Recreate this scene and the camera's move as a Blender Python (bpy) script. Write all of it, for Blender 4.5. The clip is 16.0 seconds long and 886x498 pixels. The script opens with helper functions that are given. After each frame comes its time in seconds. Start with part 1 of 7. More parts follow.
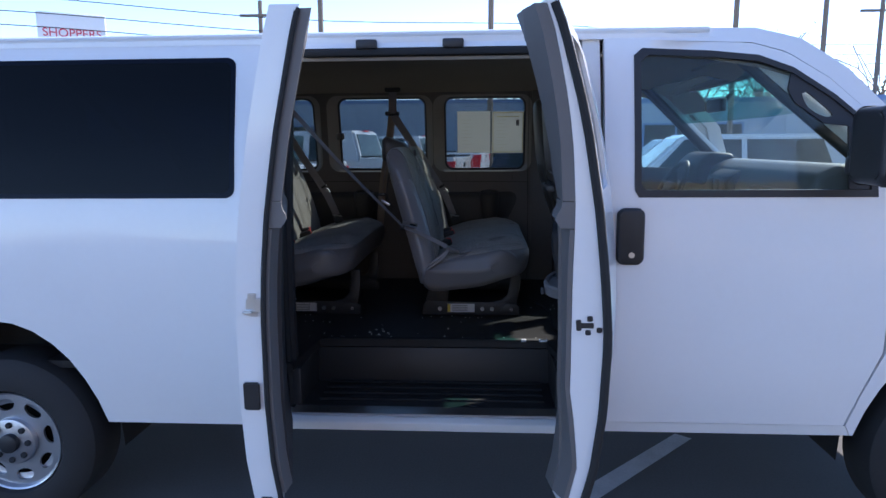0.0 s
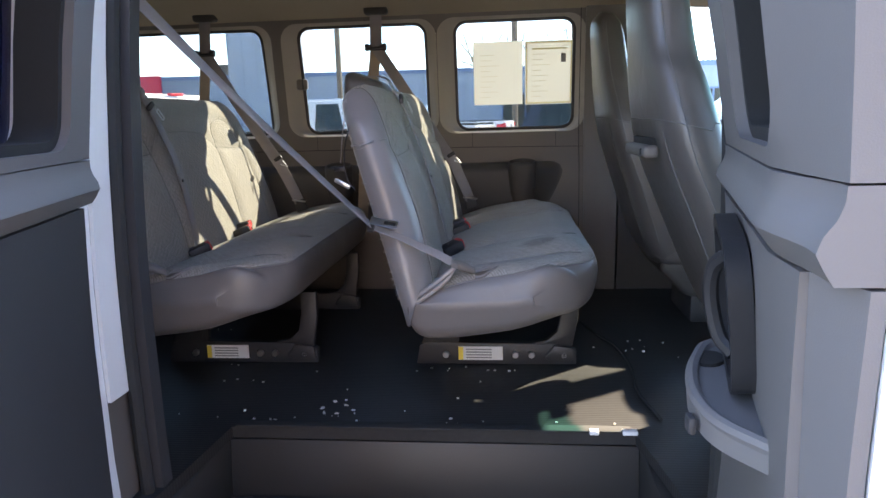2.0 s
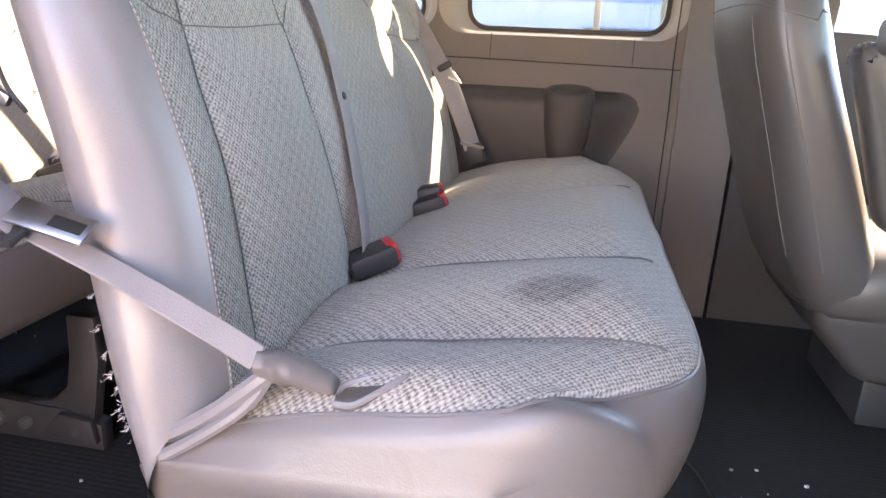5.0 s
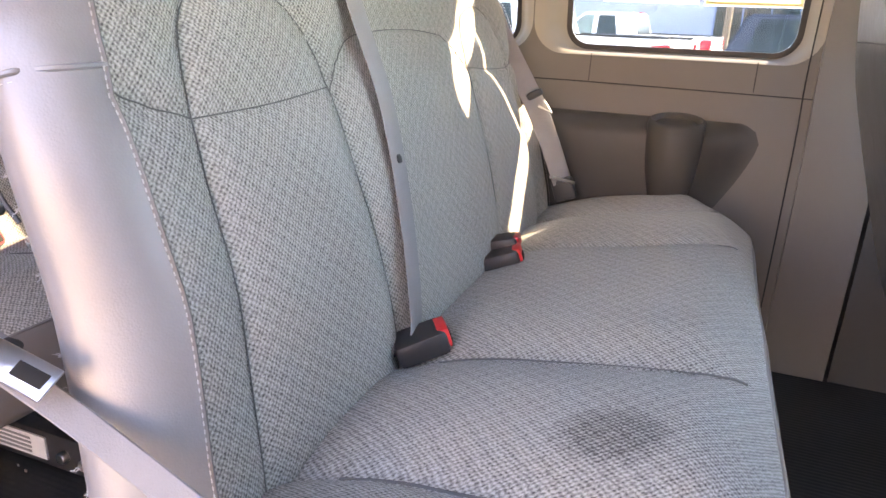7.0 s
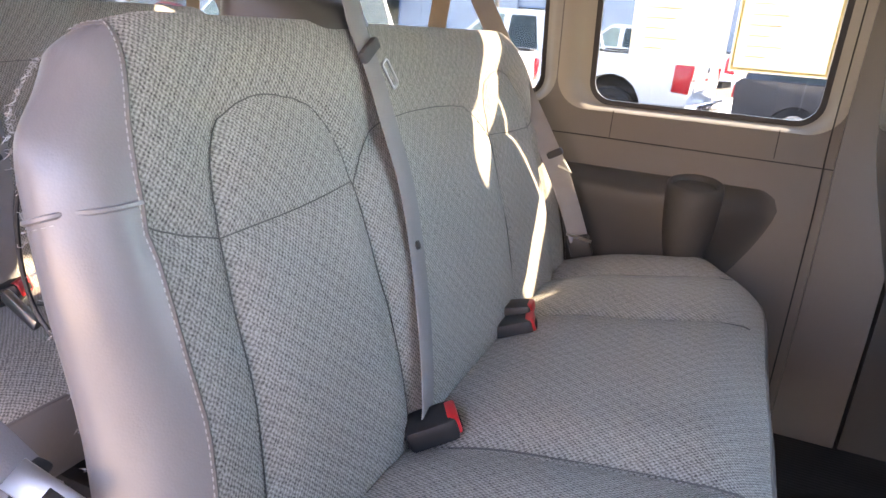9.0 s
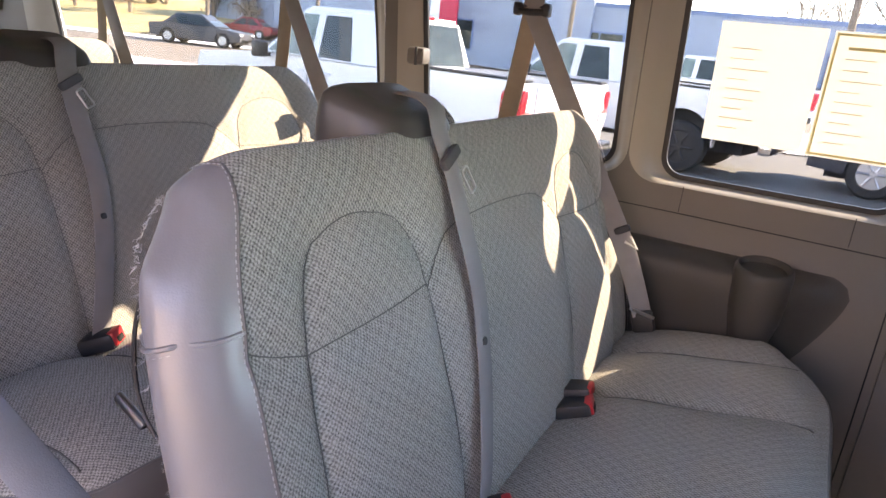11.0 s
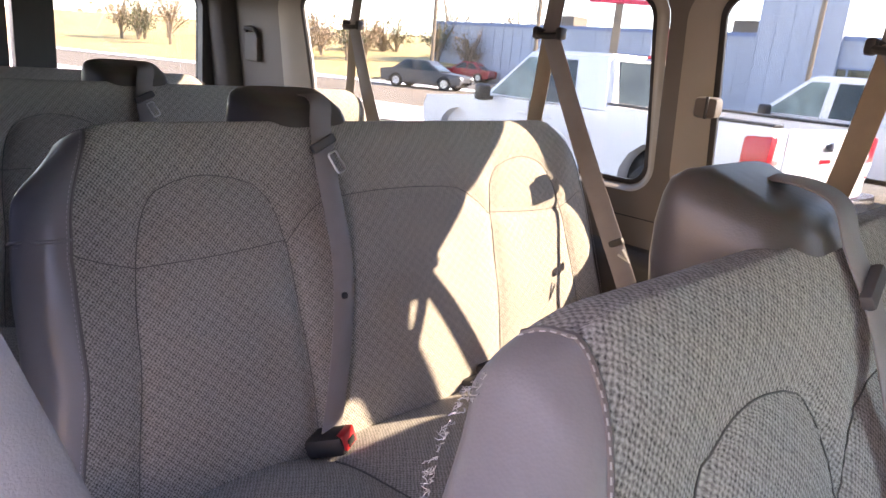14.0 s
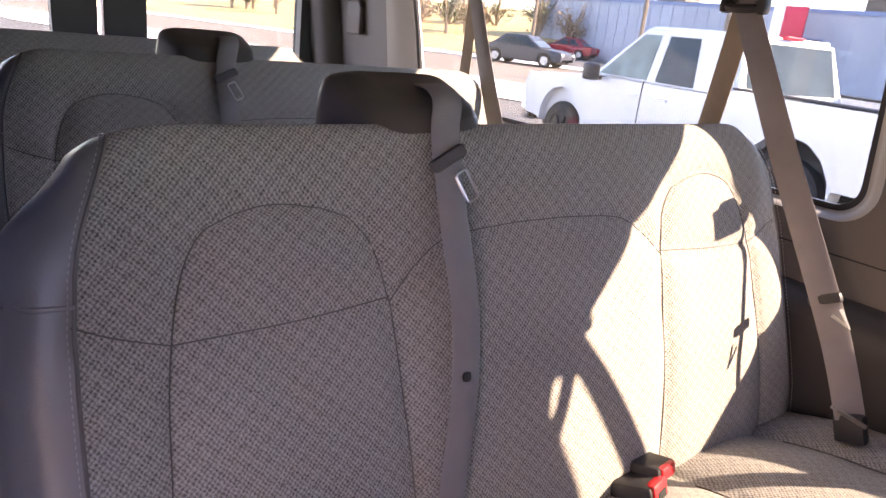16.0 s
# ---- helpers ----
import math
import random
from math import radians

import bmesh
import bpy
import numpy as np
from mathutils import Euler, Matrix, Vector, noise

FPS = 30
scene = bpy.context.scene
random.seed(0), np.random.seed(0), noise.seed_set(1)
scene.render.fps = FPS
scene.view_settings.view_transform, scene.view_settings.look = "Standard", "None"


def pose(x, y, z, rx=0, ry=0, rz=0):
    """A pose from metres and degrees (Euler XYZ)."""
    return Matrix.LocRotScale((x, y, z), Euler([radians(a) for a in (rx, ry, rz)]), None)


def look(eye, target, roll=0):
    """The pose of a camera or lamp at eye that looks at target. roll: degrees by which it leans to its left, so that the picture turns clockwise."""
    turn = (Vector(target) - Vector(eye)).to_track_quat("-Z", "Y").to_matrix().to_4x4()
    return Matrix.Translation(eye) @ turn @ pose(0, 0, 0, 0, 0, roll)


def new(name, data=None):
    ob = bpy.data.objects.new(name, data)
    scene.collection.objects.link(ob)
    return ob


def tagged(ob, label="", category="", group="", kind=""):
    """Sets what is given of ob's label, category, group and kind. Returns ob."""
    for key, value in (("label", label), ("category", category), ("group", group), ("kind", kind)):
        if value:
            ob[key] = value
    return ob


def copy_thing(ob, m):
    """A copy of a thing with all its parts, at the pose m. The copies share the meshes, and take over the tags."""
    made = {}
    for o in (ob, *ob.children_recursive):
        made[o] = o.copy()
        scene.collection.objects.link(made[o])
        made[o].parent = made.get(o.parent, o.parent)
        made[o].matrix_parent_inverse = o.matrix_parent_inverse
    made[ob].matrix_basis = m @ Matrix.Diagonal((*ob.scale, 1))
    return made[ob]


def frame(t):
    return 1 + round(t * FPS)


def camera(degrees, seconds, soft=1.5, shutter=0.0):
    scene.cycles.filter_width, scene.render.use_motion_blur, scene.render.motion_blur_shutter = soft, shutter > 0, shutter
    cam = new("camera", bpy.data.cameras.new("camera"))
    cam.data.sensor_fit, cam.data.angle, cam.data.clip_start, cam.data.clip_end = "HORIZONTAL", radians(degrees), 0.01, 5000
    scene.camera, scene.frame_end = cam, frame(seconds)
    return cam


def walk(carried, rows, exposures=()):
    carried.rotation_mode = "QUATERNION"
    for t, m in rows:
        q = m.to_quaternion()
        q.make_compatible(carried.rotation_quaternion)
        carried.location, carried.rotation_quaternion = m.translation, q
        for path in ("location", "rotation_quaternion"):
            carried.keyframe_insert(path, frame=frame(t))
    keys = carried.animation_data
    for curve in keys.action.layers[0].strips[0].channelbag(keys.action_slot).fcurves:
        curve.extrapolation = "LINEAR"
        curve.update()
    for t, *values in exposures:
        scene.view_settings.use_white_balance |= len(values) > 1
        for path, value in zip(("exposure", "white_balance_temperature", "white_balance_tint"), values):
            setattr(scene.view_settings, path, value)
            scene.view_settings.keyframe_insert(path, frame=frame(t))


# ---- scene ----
from mathutils.bvhtree import BVHTree

cam = camera(66.8, 16.0)
EXPOSURES = [(0.0, 1.32, 5800, 19), (1.0, 2.1, 6000, 18), (1.5, 2.35, 6800, 18), (2.0, 3.5, 7400, 21), (2.5, 4.3, 7800, 28), (3.0, 4.7, 8100, 31), (5.5, 5.05, 9100, 31), (7.0, 5.1, 9200, 32), (8.0, 4.8, 9000, 32), (10.5, 4.6, 8400, 33), (11.5, 4.0, 8600, 36), (13.5, 4.25, 8600, 39), (14.5, 4.2, 8600, 40), (16.0, 4.4, 8500, 45)]
PATH = [
    (0, (0.717, -2.574, 1.569), (0.596, -0.602, 1.262), -0.4),
    (0.5, (0.717, -2.221, 1.568), (0.539, -0.255, 1.252), -0.6),
    (1, (0.717, -1.838, 1.537), (0.477, 0.121, 1.214), -1.3),
    (1.5, (0.643, -1.52, 1.516), (0.457, 0.441, 1.167), -0.8),
    (2, (0.693, -1.2, 1.466), (0.497, 0.753, 1.082), -1.6),
    (2.5, (0.683, -0.907, 1.42), (0.508, 1.038, 0.991), -1.3),
    (3, (0.67, -0.646, 1.403), (0.544, 1.301, 0.961), -1.0),
    (3.2, (0.674, -0.565, 1.394), (0.571, 1.383, 0.953), -0.8),
    (5.3, (0.803, 0.041, 1.359), (0.384, 1.898, 0.745), 2.8),
    (5.5, (0.811, 0.066, 1.369), (0.357, 1.908, 0.735), 2.7),
    (6, (0.824, 0.114, 1.396), (0.275, 1.922, 0.742), 2.7),
    (6.5, (0.819, 0.137, 1.428), (0.199, 1.923, 0.776), 2.4),
    (7, (0.813, 0.149, 1.458), (0.143, 1.919, 0.814), 2.4),
    (7.5, (0.812, 0.159, 1.489), (0.116, 1.92, 0.845), 2.7),
    (8, (0.813, 0.166, 1.517), (0.102, 1.918, 0.867), 3.2),
    (10.3, (0.783, 0.136, 1.639), (0.049, 1.891, 1.022), 6.3),
    (10.5, (0.785, 0.131, 1.651), (0.02, 1.874, 1.034), 6.1),
    (11, (0.781, 0.145, 1.684), (-0.102, 1.836, 1.081), 6.1),
    (11.5, (0.77, 0.161, 1.705), (-0.262, 1.771, 1.12), 5.5),
    (12, (0.754, 0.18, 1.713), (-0.421, 1.696, 1.148), 4.9),
    (12.5, (0.721, 0.188, 1.715), (-0.551, 1.628, 1.162), 3.7),
    (13, (0.66, 0.204, 1.703), (-0.664, 1.6, 1.156), 3.8),
    (13.5, (0.582, 0.25, 1.694), (-0.763, 1.624, 1.142), 4.8),
    (14, (0.491, 0.306, 1.685), (-0.881, 1.654, 1.137), 4.8),
    (14.5, (0.408, 0.367, 1.681), (-0.992, 1.691, 1.147), 5.4),
    (15, (0.315, 0.421, 1.682), (-1.106, 1.711, 1.121), 6.6),
    (15.5, (0.234, 0.452, 1.691), (-1.209, 1.69, 1.069), 7.0),
    (16, (0.156, 0.48, 1.679), (-1.357, 1.621, 1.041), 6.0),
]
walk(cam, [(t, look(eye, target, roll)) for t, eye, target, roll in PATH], EXPOSURES)

# ---------------- world and light
SUN_FROM = Vector((0.516, 0.527, 0.458)).normalized()      # towards the sun
world = bpy.data.worlds.new("world")
scene.world = world
world.use_nodes = True
wt = world.node_tree
sky = wt.nodes.new("ShaderNodeTexSky")
sky.sky_type = 'NISHITA'
sky.sun_disc = False
sky.sun_elevation = math.asin(SUN_FROM.z)
sky.sun_rotation = math.atan2(SUN_FROM.x, SUN_FROM.y)
sky.altitude = 2200
sky.air_density, sky.dust_density, sky.ozone_density = 1.0, 0.0, 1.5
wt.links.new(sky.outputs[0], wt.nodes["Background"].inputs[0])
wt.nodes["Background"].inputs[1].default_value = 0.15
sun = new("sun", bpy.data.lights.new("sun", 'SUN'))
sun.data.energy, sun.data.angle, sun.data.color = 3.4, radians(0.6), (1.0, 0.905, 0.76)
sun.matrix_world = look(SUN_FROM * 30, (0, 0, 0))


# ---------------- materials
def mat(name, color, rough=0.6, metal=0.0, var=0.12, scale=6.0, fine=120.0, bump=0.15, grain=0.3, spec=0.5, coat=0.0):
    """A painted, plastic or mineral surface with stains at one scale and grain at another."""
    m = bpy.data.materials.new(name)
    m.use_nodes = True
    t = m.node_tree
    b = t.nodes["Principled BSDF"]
    co = t.nodes.new("ShaderNodeTexCoord")
    n1, n2 = t.nodes.new("ShaderNodeTexNoise"), t.nodes.new("ShaderNodeTexNoise")
    n1.inputs["Scale"].default_value, n1.inputs["Detail"].default_value = scale, 5
    n2.inputs["Scale"].default_value, n2.inputs["Detail"].default_value = fine, 3
    for n in (n1, n2):
        t.links.new(co.outputs["Object"], n.inputs["Vector"])
    add = t.nodes.new("ShaderNodeMath")
    add.operation = 'MULTIPLY_ADD'
    t.links.new(n2.outputs[0], add.inputs[0])
    add.inputs[1].default_value = grain
    t.links.new(n1.outputs[0], add.inputs[2])
    rng = t.nodes.new("ShaderNodeMapRange")
    rng.inputs["From Min"].default_value, rng.inputs["From Max"].default_value = 0.3, 0.75 + grain
    t.links.new(add.outputs[0], rng.inputs["Value"])
    ramp = t.nodes.new("ShaderNodeMix")
    ramp.data_type = 'RGBA'
    ramp.inputs["A"].default_value = (*[c * (1 - var) for c in color], 1)
    ramp.inputs["B"].default_value = (*[min(1, c * (1 + var)) for c in color], 1)
    t.links.new(rng.outputs[0], ramp.inputs["Factor"])
    t.links.new(ramp.outputs["Result"], b.inputs["Base Color"])
    r2 = t.nodes.new("ShaderNodeMapRange")
    r2.inputs["To Min"].default_value, r2.inputs["To Max"].default_value = max(0.02, rough * 0.85), min(1, rough * 1.15)
    t.links.new(n1.outputs[0], r2.inputs["Value"])
    t.links.new(r2.outputs[0], b.inputs["Roughness"])
    b.inputs["Metallic"].default_value = metal
    b.inputs["Specular IOR Level"].default_value = spec
    b.inputs["Coat Weight"].default_value = coat
    b.inputs["Coat Roughness"].default_value = 0.06
    if bump:
        bp = t.nodes.new("ShaderNodeBump")
        bp.inputs["Strength"].default_value, bp.inputs["Distance"].default_value = bump, 0.002
        t.links.new(n2.outputs[0], bp.inputs["Height"])
        t.links.new(bp.outputs[0], b.inputs["Normal"])
    return m


def fabric(name, light, dark, stain=None):
    """Knitted seat cloth: staggered dark stitches on a pale ground, laid along the cloth's own map, with wear.
    stain: centre and radius of a dried spill on the map."""
    m = mat(name, light, 0.95, var=0.0, bump=0, spec=0.12)
    t = m.node_tree
    b = t.nodes["Principled BSDF"]
    uv, co = t.nodes.new("ShaderNodeUVMap"), t.nodes.new("ShaderNodeTexCoord")
    uv.uv_map = "cloth"
    def math_node(op, a, b_=None, c=None):
        n = t.nodes.new("ShaderNodeMath")
        n.operation = op
        for i, v in enumerate((a, b_, c)):
            if v is None:
                continue
            if isinstance(v, (int, float)):
                n.inputs[i].default_value = v
            else:
                t.links.new(v, n.inputs[i])
        return n.outputs[0]
    def noise_node(src, scale, detail):
        n = t.nodes.new("ShaderNodeTexNoise")
        n.inputs["Scale"].default_value, n.inputs["Detail"].default_value = scale, detail
        t.links.new(src, n.inputs["Vector"])
        return n
    wob = noise_node(uv.outputs[0], 160, 3)
    sep, sw = t.nodes.new("ShaderNodeSeparateXYZ"), t.nodes.new("ShaderNodeSeparateColor")
    t.links.new(uv.outputs[0], sep.inputs[0])
    t.links.new(wob.outputs["Color"], sw.inputs[0])
    u = math_node('MULTIPLY_ADD', sw.outputs[0], 0.0060, sep.outputs[0])
    v = math_node('MULTIPLY_ADD', sw.outputs[1], 0.0050, sep.outputs[1])
    def lattice(pu, pv):
        su, sv = math_node('MULTIPLY', u, 2 * math.pi / pu), math_node('MULTIPLY', v, 2 * math.pi / pv)
        return math_node('MULTIPLY', math_node('SINE', su), math_node('SINE', sv))
    knit, lozenge = lattice(0.0056, 0.0068), lattice(0.024, 0.021)
    grain, big = noise_node(uv.outputs[0], 520, 2), noise_node(co.outputs["Object"], 4, 6)
    f = math_node('MULTIPLY_ADD', knit, 0.22, 0.10)
    f = math_node('MULTIPLY_ADD', lozenge, 0.05, f)
    f = math_node('MULTIPLY_ADD', grain.outputs[0], 0.70, f)
    f = math_node('MULTIPLY_ADD', big.outputs[0], 0.20, f)
    if stain:
        cu, cv, r = stain
        edge = noise_node(uv.outputs[0], 14, 3)
        d = math_node('SQRT', math_node('ADD', math_node('POWER', math_node('SUBTRACT', sep.outputs[0], cu), 2), math_node('POWER', math_node('MULTIPLY', math_node('SUBTRACT', sep.outputs[1], cv), 0.8), 2)))
        d = math_node('MULTIPLY_ADD', edge.outputs[0], 0.03, d)
        rg = t.nodes.new("ShaderNodeMapRange")
        rg.inputs["From Min"].default_value, rg.inputs["From Max"].default_value = r + 0.024, r + 0.006
        rg.inputs["To Max"].default_value = 0.15
        t.links.new(d, rg.inputs["Value"])
        f = math_node('ADD', f, rg.outputs[0])
    ramp = t.nodes.new("ShaderNodeValToRGB")
    ramp.color_ramp.elements[0].position, ramp.color_ramp.elements[0].color = 0.32, (*light, 1)
    ramp.color_ramp.elements[1].position, ramp.color_ramp.elements[1].color = 0.86, (*dark, 1)
    t.links.new(f, ramp.inputs["Fac"])
    t.links.new(ramp.outputs[0], b.inputs["Base Color"])
    bp = t.nodes.new("ShaderNodeBump")
    bp.invert = True
    bp.inputs["Strength"].default_value, bp.inputs["Distance"].default_value = 0.5, 0.0012
    t.links.new(f, bp.inputs["Height"])
    t.links.new(bp.outputs[0], b.inputs["Normal"])
    b.inputs["Sheen Weight"].default_value = 0.1
    return m


def ribbed(name, color, rough, pitch):
    """Rubber matting with fine ribs that run lengthwise, scuffed and dusty."""
    m = mat(name, color, rough, var=0.45, scale=3.5, fine=70, bump=0, grain=0.5, spec=0.22)
    t = m.node_tree
    co, wv, bp = t.nodes.new("ShaderNodeTexCoord"), t.nodes.new("ShaderNodeTexWave"), t.nodes.new("ShaderNodeBump")
    wv.bands_direction = 'Y'
    wv.inputs["Scale"].default_value = 0.314 / pitch
    wv.inputs["Distortion"].default_value, wv.inputs["Detail"].default_value = 0.4, 1
    t.links.new(co.outputs["Object"], wv.inputs["Vector"])
    bp.inputs["Strength"].default_value, bp.inputs["Distance"].default_value = 0.22, 0.0012
    t.links.new(wv.outputs["Fac"], bp.inputs["Height"])
    t.links.new(bp.outputs[0], t.nodes["Principled BSDF"].inputs["Normal"])
    return m


def glass(name, tint=(0.85, 0.92, 0.9), base=0.035):
    """A thin pane: tinted see-through with a glossy face."""
    m = bpy.data.materials.new(name)
    m.use_nodes = True
    t = m.node_tree
    t.nodes.remove(t.nodes["Principled BSDF"])
    tr, gl, mx, fr = (t.nodes.new(k) for k in ("ShaderNodeBsdfTransparent", "ShaderNodeBsdfGlossy", "ShaderNodeMixShader", "ShaderNodeLayerWeight"))
    tr.inputs[0].default_value = (*tint, 1)
    gl.inputs["Roughness"].default_value = 0.02
    fr.inputs["Blend"].default_value = 0.5
    pw, ma = t.nodes.new("ShaderNodeMath"), t.nodes.new("ShaderNodeMath")
    pw.operation, pw.inputs[1].default_value = 'POWER', 5
    ma.operation, ma.inputs[1].default_value, ma.inputs[2].default_value = 'MULTIPLY_ADD', 0.9, base
    t.links.new(fr.outputs["Facing"], pw.inputs[0])
    t.links.new(pw.outputs[0], ma.inputs[0])
    t.links.new(ma.outputs[0], mx.inputs[0])
    t.links.new(tr.outputs[0], mx.inputs[1])
    t.links.new(gl.outputs[0], mx.inputs[2])
    t.links.new(mx.outputs[0], t.nodes["Material Output"].inputs[0])
    return m



def leather(name, color, rough, spec=0.5):
    """Soft seat vinyl: a fine pebbled grain over slack folds, dulled in patches."""
    m = mat(name, color, rough, var=0.06, scale=5, fine=420, bump=0, grain=0.2, spec=spec)
    t = m.node_tree
    co = t.nodes.new("ShaderNodeTexCoord")
    slack, pores = t.nodes.new("ShaderNodeTexNoise"), t.nodes.new("ShaderNodeTexVoronoi")
    slack.inputs["Scale"].default_value, slack.inputs["Detail"].default_value = 11, 3
    slack.inputs["Distortion"].default_value = 0.8
    pores.inputs["Scale"].default_value = 480
    b1, b2 = t.nodes.new("ShaderNodeBump"), t.nodes.new("ShaderNodeBump")
    b1.inputs["Strength"].default_value, b1.inputs["Distance"].default_value = 0.3, 0.006
    b2.inputs["Strength"].default_value, b2.inputs["Distance"].default_value = 0.12, 0.0008
    for n in (slack, pores):
        t.links.new(co.outputs["Object"], n.inputs["Vector"])
    t.links.new(slack.outputs[0], b1.inputs["Height"])
    t.links.new(pores.outputs["Distance"], b2.inputs["Height"])
    t.links.new(b1.outputs[0], b2.inputs["Normal"])
    t.links.new(b2.outputs[0], t.nodes["Principled BSDF"].inputs["Normal"])
    return m


WHITE = mat("white_paint", (0.80, 0.80, 0.80), 0.32, var=0.03, scale=2.5, fine=40, bump=0.0, coat=0.6)
WHITE_DULL = mat("white_paint_jamb", (0.74, 0.74, 0.73), 0.45, var=0.05, scale=5, bump=0.02)
BLACKTRIM = mat("black_trim", (0.02, 0.02, 0.022), 0.45, var=0.2)
RUBBER = mat("black_rubber", (0.018, 0.018, 0.018), 0.8, var=0.25)
PLASTIC = mat("taupe_plastic", (0.120, 0.106, 0.095), 0.55, var=0.08, scale=3, fine=700, bump=0.12)
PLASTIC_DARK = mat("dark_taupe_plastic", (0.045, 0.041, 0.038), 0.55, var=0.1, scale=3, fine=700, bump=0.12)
# Slightly paler plastic, with sun on the reveals put into its colour.
SURROUND = mat("pale_sunlit_plastic", (0.30, 0.273, 0.237), 0.5, var=0.06, scale=3, fine=700, bump=0.1)
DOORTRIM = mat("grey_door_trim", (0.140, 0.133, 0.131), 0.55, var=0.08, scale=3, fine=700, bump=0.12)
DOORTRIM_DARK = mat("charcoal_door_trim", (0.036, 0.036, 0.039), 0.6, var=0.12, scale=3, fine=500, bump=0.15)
HEADLINER = mat("headliner_cloth", (0.30, 0.25, 0.195), 0.95, var=0.08, scale=2, fine=500, bump=0.1, spec=0.1)
VINYL = leather("grey_vinyl", (0.230, 0.220, 0.224), 0.33, spec=0.7)
# Darker copy of grey_vinyl, with shade under the cushions put into its colour.
VINYL_SHADED = leather("grey_vinyl_shaded", (0.165, 0.150, 0.143), 0.38, spec=0.55)
VINYL_DARK = leather("dark_grey_vinyl", (0.088, 0.079, 0.073), 0.36)
CLOTH = fabric("seat_cloth", (0.50, 0.475, 0.432), (0.08, 0.075, 0.071))
CLOTH_SPILL = fabric("seat_cloth_with_spill", (0.50, 0.475, 0.432), (0.08, 0.075, 0.071), (0.69, 0.295, 0.034))
WEB = mat("belt_webbing", (0.255, 0.238, 0.24), 0.6, var=0.1, scale=30, fine=600, bump=0.25, spec=0.45)
WEB_TAN = mat("tan_belt_webbing", (0.30, 0.24, 0.18), 0.8, var=0.1, scale=30, fine=600, bump=0.25, spec=0.2)
WEB_DARK = mat("dark_belt_webbing", (0.10, 0.10, 0.105), 0.8, var=0.1, scale=30, fine=600, bump=0.25, spec=0.2)
BUCKLE = mat("buckle_plastic", (0.028, 0.028, 0.03), 0.5, var=0.15)
RED = mat("red_button", (0.65, 0.03, 0.035), 0.4, var=0.08)
STEEL = mat("bright_steel", (0.62, 0.62, 0.62), 0.3, metal=1.0, var=0.1)
FRAMEBLACK = mat("black_steel_frame", (0.03, 0.03, 0.032), 0.5, var=0.25, scale=12)
FLOORMAT = ribbed("black_rubber_floor", (0.030, 0.029, 0.029), 0.46, 0.011)
STEPBLACK = mat("black_step_plastic", (0.028, 0.027, 0.027), 0.5, var=0.2, scale=4, fine=300, bump=0.1)
LABELW = mat("white_label", (0.75, 0.75, 0.75), 0.5, var=0.04)
LABELY = mat("yellow_label", (0.8, 0.6, 0.08), 0.5, var=0.05)
INK = mat("grey_ink", (0.25, 0.25, 0.26), 0.7, var=0.05)
PAPER = mat("sticker_paper", (0.80, 0.79, 0.76), 0.8, var=0.04, bump=0)
PAPERY = mat("yellow_bordered_paper", (0.80, 0.74, 0.50), 0.8, var=0.04, bump=0)
PAPERLINE = mat("faint_print", (0.66, 0.62, 0.54), 0.8, var=0.1, bump=0)
THREAD = mat("pale_thread", (0.42, 0.41, 0.40), 0.8, var=0.1)
for pm in (PAPER, PAPERY, PAPERLINE):
    pt = pm.node_tree
    tl_, mx_ = pt.nodes.new("ShaderNodeBsdfTranslucent"), pt.nodes.new("ShaderNodeMixShader")
    tl_.inputs[0].default_value = (0.8, 0.79, 0.74, 1) if pm is PAPER else (0.7, 0.65, 0.52, 1) if pm is PAPERLINE else (0.8, 0.72, 0.45, 1)
    mx_.inputs[0].default_value = 0.55
    pt.links.new(pt.nodes["Principled BSDF"].outputs[0], mx_.inputs[1])
    pt.links.new(tl_.outputs[0], mx_.inputs[2])
    pt.links.new(mx_.outputs[0], pt.nodes["Material Output"].inputs[0])
GLASS = glass("clear_glass", (0.50, 0.54, 0.53))
GLASS_DARK = glass("privacy_glass", (0.045, 0.055, 0.10), 0.014)
GLASS_SCREEN = glass("windshield_glass", (0.86, 0.92, 0.90))
GLASS_BAND = glass("green_shade_band", (0.16, 0.48, 0.42))
ASPHALT = mat("asphalt", (0.12, 0.117, 0.112), 0.9, var=0.35, scale=0.6, fine=90, bump=0.4, grain=0.6)
SNOW = mat("old_snow", (0.82, 0.84, 0.88), 0.85, var=0.06, scale=2, fine=30, bump=0.5)
TYRE = mat("tyre_rubber", (0.022, 0.022, 0.023), 0.8, var=0.3, scale=10)
ALLOY = mat("alloy_wheel", (0.5, 0.5, 0.52), 0.35, metal=0.9, var=0.08)
# Black of liners and undersides; also shade put into holes and slots as colour.
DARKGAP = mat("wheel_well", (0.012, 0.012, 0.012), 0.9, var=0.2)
PAINTLINE = mat("worn_white_line", (0.55, 0.55, 0.55), 0.85, var=0.3, scale=8, grain=0.8)


# ---------------- building helpers
def finish(bm, angle=38):
    bmesh.ops.recalc_face_normals(bm, faces=bm.faces)
    lim = radians(angle)
    for f in bm.faces:
        f.smooth = True
    for e in bm.edges:
        e.smooth = len(e.link_faces) == 2 and e.calc_face_angle(0) < lim
    return bm


def thing(name, x, y, z, label, category, group="", kind=""):
    ob = new(name)
    ob.location = (x, y, z)
    ob.empty_display_size = 0.05
    return tagged(ob, label, category, group, kind)


def origin_of(ob):
    p = Vector((0, 0, 0))
    while ob:
        p += ob.location
        ob = ob.parent
    return p


